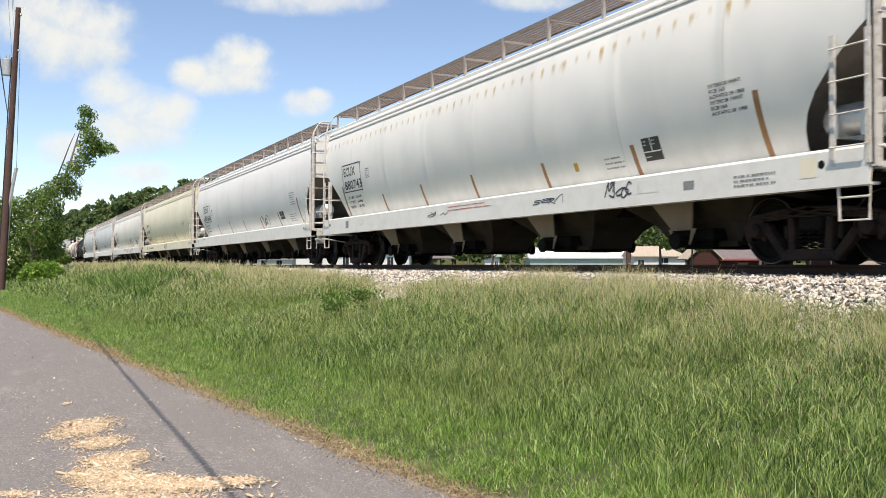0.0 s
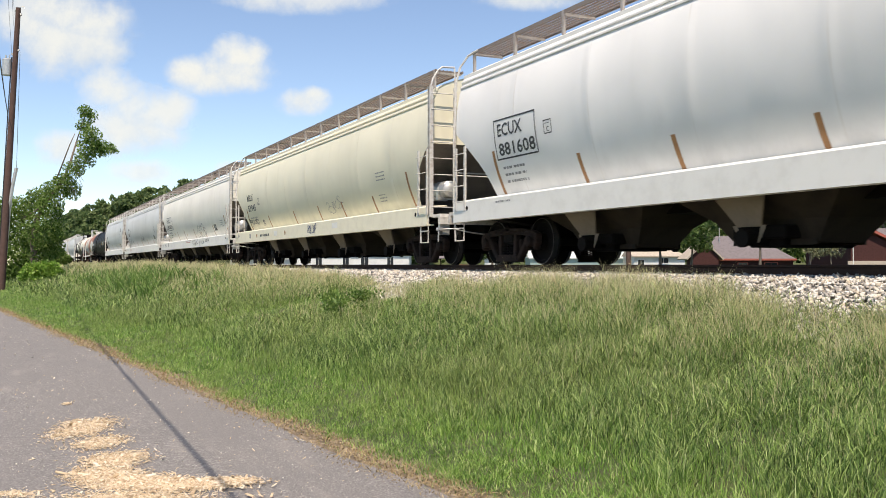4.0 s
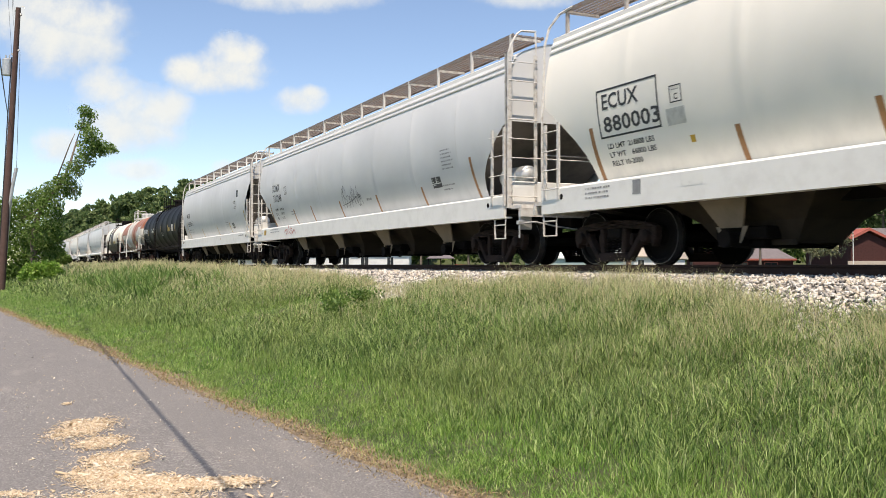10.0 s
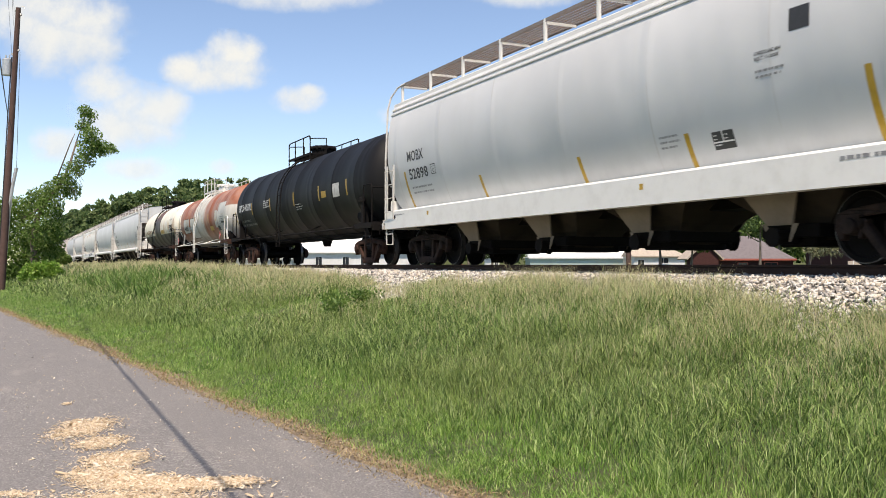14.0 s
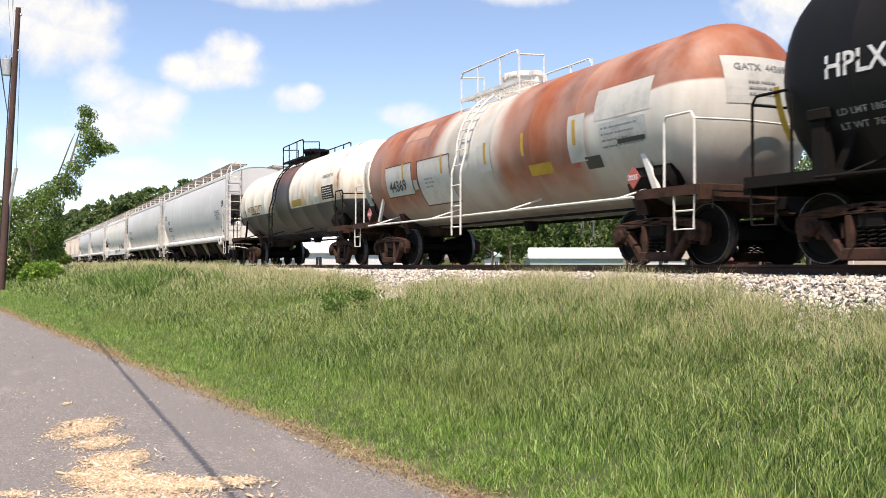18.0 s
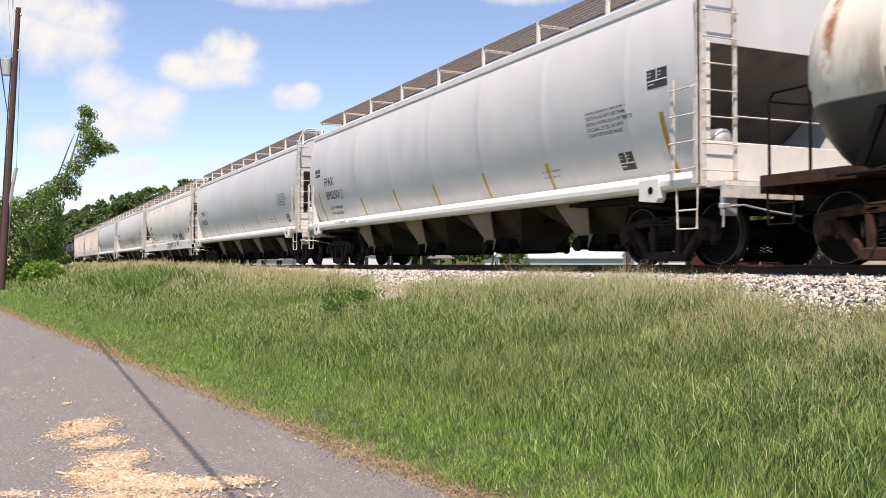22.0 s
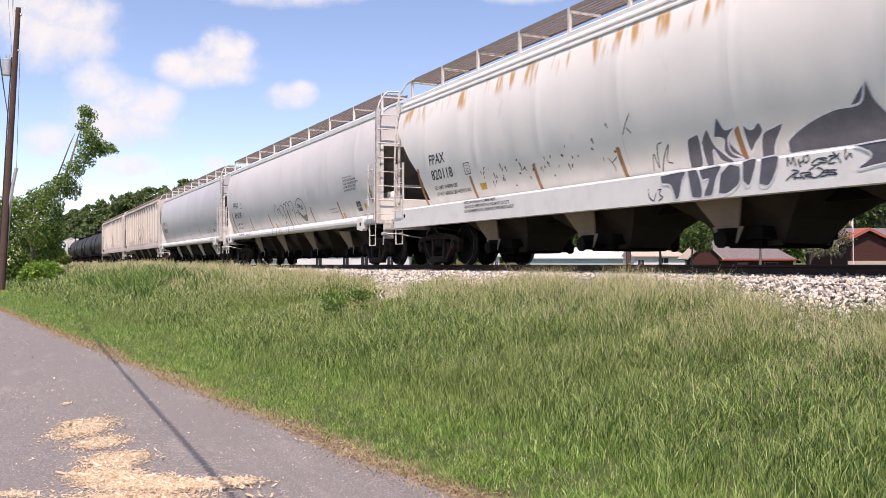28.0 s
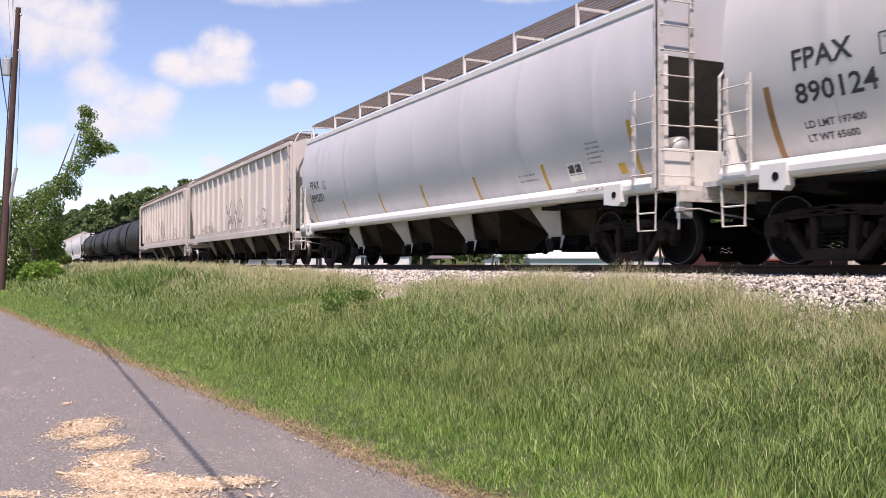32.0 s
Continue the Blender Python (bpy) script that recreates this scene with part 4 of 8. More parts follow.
def asphalt_material():
    n = Nodes("worn_grey_asphalt", 0.88)
    speck = n.noise(90, detail=3)
    c = n.ramp(speck, [(0.3, (0.075, 0.069, 0.065)), (0.5, (0.155, 0.144, 0.136)), (0.62, (0.245, 0.228, 0.215)), (0.74, (0.52, 0.49, 0.46))])
    c = n.mix(n.math("MULTIPLY", n.step(n.noise(38, detail=4), 0.57, 0.66), 0.6), c, (0.38, 0.355, 0.325))
    c = n.mix(n.math("MULTIPLY", n.step(n.noise(27, detail=4), 0.60, 0.70), 0.6), c, (0.08, 0.073, 0.069))
    c = n.mix(n.math("MULTIPLY", n.step(n.noise(0.8, detail=5), 0.35, 0.75), 0.35), c, (0.15, 0.14, 0.136))
    c = n.mix(n.math("MULTIPLY", n.step(n.noise(2.2, (0.3, 1.5, 1), 5), 0.55, 0.8), 0.35), c, (0.33, 0.30, 0.265))
    n.colour(c)
    n.bump(speck, 0.5, 0.01)
    return n.mat


def stone_material(name="pale_ballast_stone"):
    n = Nodes(name, 0.85)
    info = n.add("ShaderNodeNewGeometry")
    c = n.ramp(info.outputs["Random Per Island"], [(0.0, (0.15, 0.14, 0.13)), (0.16, (0.38, 0.355, 0.315)), (0.55, (0.70, 0.66, 0.60)), (0.8, (0.50, 0.42, 0.315)), (0.93, (0.25, 0.235, 0.22)), (1.0, (0.11, 0.105, 0.10))])
    c = n.mix(n.math("MULTIPLY", n.step(n.noise(25, detail=5), 0.45, 0.7), 0.35), c, (0.30, 0.27, 0.24))
    n.colour(c)
    n.bump(n.noise(40, detail=5), 0.4, 0.01)
    return n.mat


def gravel_bed_material():
    n = Nodes("ballast_bed", 0.9)
    v = n.add("ShaderNodeTexVoronoi", Scale=17.0)
    n.link(n.space(), v.inputs["Vector"])
    c = n.mix(n.step(v.outputs["Distance"], 0.1, 0.55), (0.28, 0.26, 0.235), (0.06, 0.055, 0.05))
    n.colour(n.mix(n.math("MULTIPLY", n.noise(6, detail=4), 0.5), c, (0.30, 0.27, 0.24)))
    n.bump(v.outputs["Distance"], 0.8, -0.04)
    return n.mat


M_SOIL, M_ASPHALT, M_STONE, M_BED = soil_material(), asphalt_material(), stone_material(), gravel_bed_material()
M_RAIL = plain("rusty_rail_steel", (0.05, 0.028, 0.021), 0.8, wear=(0.075, 0.04, 0.026), size=9)
M_TIE = plain("creosoted_timber", (0.07, 0.058, 0.048), 0.9, size=7, bump=0.4)


def build_ground():
    xs = [-3000, -1500, -800, -500, -350, -260, -200, -160, -130] + list(np.arange(-115, -45, 3.5)) + list(np.arange(-45, 6, 0.8)) + [8, 14, 25, 60, 150, 400, 1000, 2500]
    ys = [-2500, -800, -300, -120, -60, -30, -15, -8, -4] + list(np.arange(-2.5, 8.01, 0.25)) + [8.2, 9, 11, 12.5, 13.2, 16, 20, 30, 45, 60, 90, 150, 300, 700, 1500, 3000]
    vs = []
    for x in xs:
        for y in ys:
            z = ground_z(x, y)
            if -120 < x < 20 and 1.5 < y < 8:
                z += 0.05 * min(1.0, max(0.0, y - road_edge(x) - 1.2)) * noise.noise(Vector((x * 0.7, y * 0.7, 0)))
            vs.append((x, y, z))
    n = len(ys)
    fs = [(i * n + k, (i + 1) * n + k, (i + 1) * n + k + 1, i * n + k + 1) for i in range(len(xs) - 1) for k in range(n - 1)]
    s = Shape().put(vs, fs)
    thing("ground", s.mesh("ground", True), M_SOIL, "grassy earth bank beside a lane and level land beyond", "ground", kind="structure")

    s = Shape()
    xs = list(np.arange(-140, 12, 0.5))
    rows = []
    for x in xs:
        w = 0.10 * noise.noise(Vector((x * 0.6, 3, 0))) + 0.05 * noise.noise(Vector((x * 2.6, 7, 0)))
        e = road_edge(x) + w
        rows += [(x, e, ROAD_Z - 0.06), (x, e, ROAD_Z - 0.006), (x, e - 0.06, ROAD_Z), (x, e - 2.9, ROAD_Z + 0.03), (x, e - 5.8, ROAD_Z - 0.02), (x, e - 5.8, ROAD_Z - 0.08)]
    s.put(rows, [(6 * i + k, 6 * i + k + 1, 6 * i + k + 7, 6 * i + k + 6) for i in range(len(xs) - 1) for k in range(5)])
    thing("road", s.mesh("road", True, 40), M_ASPHALT, "worn grey asphalt lane with ragged edge", "road", kind="structure")

    s = Shape()
    prof = [(6.4, -1.35), (6.7, -0.98), (7.3, -0.72), (8.35, -0.26), (8.6, -0.20), (TRACK, -0.18), (11.6, -0.20), (12.9, -0.70), (13.2, -0.95)]
    xs = list(np.arange(-400, -60, 10)) + list(np.arange(-60, 16, 0.5))
    vs = [(x, y, z + (0.03 * noise.noise(Vector((x * 1.3, y * 1.3, 5))) if 7.2 < y < 8.5 else 0)) for x in xs for y, z in prof]
    n = len(prof)
    s.put(vs, [(i * n + k, (i + 1) * n + k, (i + 1) * n + k + 1, i * n + k + 1) for i in range(len(xs) - 1) for k in range(n - 1)])
    return thing("ballast_bed", s.mesh("ballast_bed", True), M_BED, "bed of pale crushed limestone under the track", "ballast", kind="structure")


def build_track():
    track = holder("railway_track", "rusty steel rails spiked to dark timber ties", "track", kind="structure")
    prof = [(-0.075, -0.18), (0.075, -0.18), (0.075, -0.168), (0.012, -0.145), (0.010, -0.045), (0.036, -0.035), (0.037, -0.008), (0.028, 0.0), (-0.028, 0.0), (-0.037, -0.008), (-0.036, -0.035), (-0.010, -0.045), (-0.012, -0.145), (-0.075, -0.168)]
    for y in (-0.753, 0.753):
        part("rail", Shape().prism([(TRACK + y + a, b) for a, b in prof], -420, 20, "yz"), M_RAIL, track)
    tie = Shape().box(-0.115, 0.115, -1.3, 1.3, -0.36, -0.178, 0.01).mesh("tie")
    for i in range(110):
        part("tie", tie, M_TIE, track, at=(-0.0 - i * 0.53 + 4, TRACK, random.uniform(-0.006, 0.0)))


BALLAST = build_ground()
build_track()


# ---- the train, front to rear ----
# places of the couplings along the track at the start, and the way that the train goes
JOINTS = [14.34, -6.31, -26.94, -47.83, -68.57, -89.25, -109.74, -126.88, -144.63, -159.53, -174.78, -194.19, -213.6, -232.91, -252.33,
          -271.69, -292.5, -312.69, -328.29, -343.85, -359.45, -375.0, -396.32, -417.64, -438.97]
CARS = []


def span_of(i):
    return JOINTS[i] - JOINTS[i + 1]


def add(car):
    i = len(CARS)
    CARS.append(car)
    car.matrix_basis = pose((JOINTS[i] + JOINTS[i + 1]) / 2, TRACK, 0)
    return car


def build_train():
    add(hopper_car(span_of(0), M_WHITE, "round", "pale grey covered hopper car with deep side sills", walk_paint=M_GRATE_PALE, seed=3))
    add(hopper_car(span_of(1), M_WHITE_RUST, "round", "pale grey covered hopper car with rust runs under the eave", walk_paint=M_GRATE_PALE, seed=1))
    add(hopper_car(span_of(2), M_WHITE, "round", "off-white covered hopper car with grimy sides", walk_paint=M_GRATE_PALE, seed=2))
    add(hopper_car(span_of(3), M_CREAM, "round", "cream covered hopper car with faded paint", M_SILL_CREAM, walk_paint=M_GRATE_PALE, seed=4, straps=(-8.2, -5.2, -1.88, 0.87, 3.12, 5.67, 8.2)))
    add(hopper_car(span_of(4), M_OFFWHITE, "round", "off-white covered hopper car with scrawls on its side", walk_paint=M_GRATE_PALE, seed=5, straps=(-8.3, -5.06, -2.88, 0.02, 2.81, 5.1, 7.98)))
    add(hopper_car(span_of(5), M_GREY, "round", "light grey covered hopper car with red scrawl on the sill", seed=6, cut=cut_wide, straps=(-8.21, -5.46, -3.49, -0.69, 2.26, 5.2, 7.9)))
    add(hopper_car(span_of(6), M_GREY, "round", "short light grey covered hopper car with a dent", walk_paint=M_SILL, seed=7, cut=cut_tall, rear=cut_small, straps=(-6.9, -3.18, 0.41, 3.16, 6.3), tape=M_YELLOW))
    add(tank_car(span_of(7), 1.49, 2.33, M_BLACK, M_DARK, "glossy black tank car with white lettering and yellow tape", shell=0.45, ladder_x=-0.45, top_x=-0.5))
    add(tank_car(span_of(8), 1.41, 2.33, M_ORANGE, M_PATCH_WHITE, "white tank car stained with orange rust", under=M_TRUCK, ladder_x=-0.3, brake=-1, top_x=-0.3))
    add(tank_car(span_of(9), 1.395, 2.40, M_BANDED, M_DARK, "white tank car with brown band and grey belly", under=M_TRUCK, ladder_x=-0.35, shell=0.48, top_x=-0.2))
    add(hopper_car(span_of(10), M_GREY, "slim", "light grey covered hopper car with slim sills", walk_paint=M_SILL, seed=8, straps=(-8.26, -4.8, -2.4, -0.06, 2.4, 4.81, 8.17)))
    add(hopper_car(span_of(11), M_GREY, "slim", "light grey covered hopper car with tan walkway", walk_paint=M_SILL, seed=9, straps=(-8.2, -5.2, -2.5, 0.18, 2.83, 5.43, 8.22)))
    add(hopper_car(span_of(12), M_WARM, "round", "warm white covered hopper car with rust and dark graffiti", seed=10, cut=cut_mid, straps=(-7.8, -5.3, -2.74, -0.16, 2.45, 5.1, 7.9)))
    add(hopper_car(span_of(13), M_DULL, "slim", "off-white covered hopper car with olive graffiti", walk_paint=M_SILL, seed=11, straps=(-8.3, -5.4, -2.5, 0.1, 2.73, 5.44, 8.24), tape=M_RUSTTAPE))
    add(hopper_car(span_of(14), M_SILVER, "slim", "silver-grey covered hopper car with slim sills", walk_paint=M_SILL, seed=12, straps=(-8.3, -5.4, -2.56, 0.13, 2.82, 5.52, 8.23), under=M_GUSSET_PALE))
    add(ribbed_car(span_of(15), "dusty pink-grey hopper car with upright side ribs", 1))
    add(ribbed_car(span_of(16), "dusty pink-grey ribbed hopper car with scrawls", 2))
    for i in range(17, 21):
        add(tank_car(span_of(i), 1.47, 2.40, M_BLACK_OLD, M_DARK, "dull black tank car with scuffed sides"))
    for i in range(21, 24):
        add(hopper_car(span_of(i), M_WHITE, "round", "off-white covered hopper car far back in the train", seed=20 + i))


def orange_material():
    n = Nodes("rust_stained_tank_paint", 0.6)
    x, z = n.axis(0), n.axis(2)
    wob = n.math("MULTIPLY", n.math("SUBTRACT", n.noise(0.9, (1, 1, 0.6), 5), 0.5), 0.9)
    xx = n.math("SUBTRACT", n.math("ADD", x, wob), 0.39)
    left = n.math("SUBTRACT", 1.0, n.step(xx, -2.6, -1.7))
    right = n.math("MULTIPLY", n.step(xx, 0.2, 0.9), n.math("SUBTRACT", 1.0, n.step(n.math("SUBTRACT", xx, n.math("MULTIPLY", n.step(z, 2.4, 3.0), 5.0)), 3.2, 3.9)))
    band = n.math("ADD", left, right, True)
    lowfade = n.step(n.math("ADD", z, n.math("MULTIPLY", wob, 0.7)), 1.05, 1.75)
    f = n.math("MULTIPLY", band, lowfade, True)
    tone = n.ramp(n.noise(1.3, (1, 1, 0.7), 7), [(0.3, (0.17, 0.045, 0.018)), (0.5, (0.28, 0.080, 0.031)), (0.7, (0.33, 0.12, 0.055))])
    base = n.mix(n.step(n.noise(1.3, (1, 1, 0.3), 6), 0.4, 0.75), (0.56, 0.55, 0.50), (0.40, 0.36, 0.30))
    # Lower shell browned: dirt plus the shade under the tank, in the colour.
    dirt = n.math("MULTIPLY", n.math("SUBTRACT", 1.0, n.step(z, 1.1, 2.2)), n.math("ADD", 0.35, n.math("MULTIPLY", n.noise(1.6, (1, 1, 0.6), 5), 0.6)), True)
    base = n.mix(dirt, base, (0.24, 0.20, 0.16))
    f = n.math("MULTIPLY", f, n.math("ADD", 0.76, n.math("MULTIPLY", n.step(n.noise(0.7, (1, 1, 0.8), 5), 0.38, 0.6), 0.24)), True)
    n.colour(n.mix(f, base, tone))
    n.bump(n.noise(20, detail=5), 0.15, 0.02)
    return n.mat


def banded_material():
    n = Nodes("white_over_grey_tank_paint", 0.5)
    x, z = n.axis(0), n.axis(2)
    white = n.mix(n.math("MULTIPLY", n.step(n.noise(2.0, (1, 1, 0.12), 5), 0.55, 0.8), 0.28), (0.72, 0.69, 0.58), (0.52, 0.42, 0.26))
    stain = n.math("MULTIPLY", n.step(n.noise(1.1, (1, 1, 0.35), 6, rough=0.65), 0.47, 0.62), n.math("MULTIPLY", n.step(z, 1.85, 2.0), n.math("SUBTRACT", 1.0, n.step(z, 2.3, 2.9))))
    white = n.mix(n.math("MULTIPLY", stain, 0.62, True), white, (0.36, 0.18, 0.06))
    weld = n.math("ABSOLUTE", n.math("SUBTRACT", n.math("ABSOLUTE", x), 6.28))
    ring = n.math("MULTIPLY", n.math("SUBTRACT", 1.0, n.step(weld, 0.02, 0.15)), n.math("MULTIPLY", n.step(n.noise(2.5, detail=5), 0.40, 0.58), n.step(z, 1.9, 2.5)), True)
    white = n.mix(ring, white, (0.33, 0.13, 0.04))
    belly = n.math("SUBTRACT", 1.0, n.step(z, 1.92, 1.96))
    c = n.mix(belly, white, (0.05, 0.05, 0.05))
    wob = n.math("MULTIPLY", n.math("SUBTRACT", n.noise(1.6, detail=4), 0.5), 0.25)
    xx = n.math("SUBTRACT", n.math("ADD", x, wob), 0.4)
    band = n.math("MULTIPLY", n.step(xx, -1.65, -1.55), n.math("SUBTRACT", 1.0, n.step(xx, 0.65, 0.75)))
    brown = n.mix(n.step(z, 2.6, 3.3), (0.05, 0.042, 0.038), (0.15, 0.075, 0.05))
    n.colour(n.mix(band, c, brown))
    n.bump(n.noise(20, detail=5), 0.12, 0.02)
    return n.mat


M_ORANGE, M_BANDED = orange_material(), banded_material()
build_train()


def marks(car, top, number, x, z1, z2, w1, w2, h=0.24, mat=None, spot=side_spot):
    lettering(car, top, x, z1, w1, h, mat, spot)
    lettering(car, number, x, z2, w2, h, mat, spot)


def plate_box(car, x, z, size=0.26):
    frame_lines(car, x, x + size, z, z + size * 0.95, 0.018)
    lettering(car, "C", x + size * 0.33, z + 0.04, size * 0.34, size * 0.34)
    small_print(car, x + 0.05, z + size * 0.68, size * 0.6, 1, h=0.025, seed=2)


def placard(car, x0, x1, z0, z1, spot=side_spot, mat=None):
    """A dark stencilled panel, two fields over one with pale lines between."""
    panel(car, "placard", x0, x1, z0, z1, mat or M_LETTER, spot)
    top = lambda a, b, c=0: spot(a, b, 0.009)
    zm, xm = z0 + (z1 - z0) * 0.36, (x0 + x1) / 2
    panel(car, "dividing_line", x0 + 0.01, x1 - 0.01, zm, zm + 0.02, M_LETTER_W, top)
    panel(car, "dividing_line", xm - 0.01, xm + 0.01, zm + 0.02, z1, M_LETTER_W, top)
    for a in (x0, xm):
        small_print(car, a + 0.03, z1 - 0.06, (x1 - x0) * 0.2, 2, M_LETTER_W, top, 0.025, 0.05, seed=4)
    small_print(car, x0 + 0.03, z0 + 0.05, (x1 - x0) * 0.35, 1, M_LETTER_W, top, 0.025, 0.05, seed=5)


def graffiti(car, paths, width, mat, spot=side_spot, label="painted scrawl"):
    for path in paths:
        part("graffiti", stroke_mesh([path], width, spot), mat, car, label)


def filled(c, poly, mat, spot, label):
    """A flat painted patch that follows the side."""
    mid = (sum(p[0] for p in poly) / len(poly), sum(p[1] for p in poly) / len(poly))
    fine = []
    for (a, b), (d, e) in zip(poly, poly[1:] + poly[:1]):
        fine += [(a + (d - a) * k / 3, b + (e - b) * k / 3) for k in range(3)]
    n = len(fine)
    rows = [spot(*p, 0.005) for p in fine] + [spot((p[0] + mid[0]) / 2, (p[1] + mid[1]) / 2, 0.005) for p in fine] + [spot(*mid, 0.005)]
    s = Shape().put(rows, [(i, (i + 1) % n, n + (i + 1) % n, n + i) for i in range(n)] + [(n + i, n + (i + 1) % n, 2 * n) for i in range(n)])
    part("graffiti", s, mat, c, label)


def fat_letters(c):
    """Fat dark letters with pale outlines, running from the side on to the sill and ending in a spiked dome."""
    say = "fat dark graffiti letter with a pale outline"
    for poly in ([(1.34, 1.39), (1.45, 1.78), (1.68, 1.83), (1.69, 1.65), (1.60, 1.40)],
                 [(1.72, 1.72), (1.88, 1.88), (1.98, 1.63), (2.25, 1.38), (2.00, 1.43), (1.91, 1.59), (1.83, 1.39), (1.69, 1.39)],
                 [(1.98, 1.75), (2.11, 2.00), (2.23, 1.83), (2.44, 1.85), (2.25, 1.71), (2.23, 1.53), (2.42, 1.42), (2.18, 1.45), (2.10, 1.56), (2.16, 1.70)],
                 [(2.55, 1.86), (2.69, 1.77), (2.84, 1.84), (2.88, 1.72), (2.70, 1.58), (2.57, 1.50)],
                 [(2.72, 1.37), (2.79, 1.57), (2.88, 1.70), (3.07, 1.75), (3.24, 1.77), (3.03, 1.54), (2.92, 1.37)],
                 [(3.20, 1.40), (3.24, 1.56), (3.60, 1.72), (4.02, 1.82), (4.40, 1.84), (4.52, 2.07), (4.60, 1.86), (4.74, 1.66), (4.92, 1.41)]):
        filled(c, poly, M_SPRAY_GREY, side_spot, say)
        graffiti(c, [poly + poly[:1]], 0.028, M_SPRAY_WHITE, lambda a, b, o=0: side_spot(a, b, 0.010), "pale graffiti outline")
    for poly in ([(1.16, 1.28), (1.70, 1.30), (1.64, 1.19), (1.57, 0.95), (1.49, 0.92), (1.39, 1.12), (1.19, 1.17)],
                 [(1.74, 1.30), (1.93, 1.30), (2.04, 1.03), (2.02, 0.91), (1.84, 0.93)],
                 [(1.97, 1.29), (2.40, 1.31), (2.32, 1.16), (2.23, 0.93), (2.07, 0.93), (2.16, 1.14), (2.04, 1.15)],
                 [(2.40, 1.21), (2.56, 1.31), (2.75, 1.26), (2.74, 1.05), (2.52, 0.93), (2.36, 0.95)],
                 [(2.80, 1.32), (3.03, 1.34), (2.99, 1.15), (2.91, 1.00), (2.80, 1.08)],
                 [(3.12, 1.33), (3.40, 1.33), (3.36, 1.14), (3.24, 0.98), (3.08, 1.02)],
                 [(4.5, 1.33), (5.16, 1.33), (5.2, 1.15), (5.4, 1.02), (4.95, 1.09), (4.56, 1.06), (4.74, 1.2)]):
        filled(c, poly, M_SPRAY_GREY, sill_spot, "fat graffiti letter on the sill")
        graffiti(c, [poly + poly[:1]], 0.02, M_SPRAY_WHITE, lambda a, b, o=0: sill_spot(a, b, 0.010), "pale graffiti outline")
    graffiti(c, tag(3.55, 4.45, 1.16, 1.30, 8, 77) + tag(3.5, 4.3, 1.0, 1.12, 6, 79), 0.018, M_SPRAY, sill_spot)
    graffiti(c, [[(0.88, 1.12), (0.90, 1.00), (1.01, 0.94), (1.06, 1.06)], [(1.09, 1.08), (1.17, 1.09), (1.13, 1.02), (1.21, 0.97), (1.11, 0.93)]], 0.016, M_SPRAY, sill_spot)
    graffiti(c, [[(0.52, 1.42), (0.64, 1.67), (0.67, 1.46), (0.77, 1.77), (0.89, 1.81)], [(0.71, 1.40), (0.86, 1.61), (1.03, 1.77), (0.90, 1.55), (1.01, 1.50)], [(0.03, 2.03), (0.13, 2.17), (0.29, 2.34)], [(0.15, 2.13), (0.25, 2.03)], [(-0.49, 1.73), (-0.39, 1.60), (-0.39, 1.51)], [(-0.43, 1.64), (-0.24, 1.73)]], 0.018, M_SPRAY)
    # chipped specks and scratches low on the side
    rnd = random.Random(31)
    for i in range(46):
        x, z = rnd.uniform(-4.9, -0.2), rnd.gauss(1.78, 0.14)
        d, a = rnd.uniform(0.02, 0.09), rnd.uniform(-1.4, 1.4)
        part("chipped_speck", stroke_mesh([[(x, z), (x + d * 0.5 * math.cos(a), z + d * 0.6), (x + d * math.cos(a), z + d * math.sin(a))]], rnd.uniform(0.012, 0.03)), M_SPECK, c)


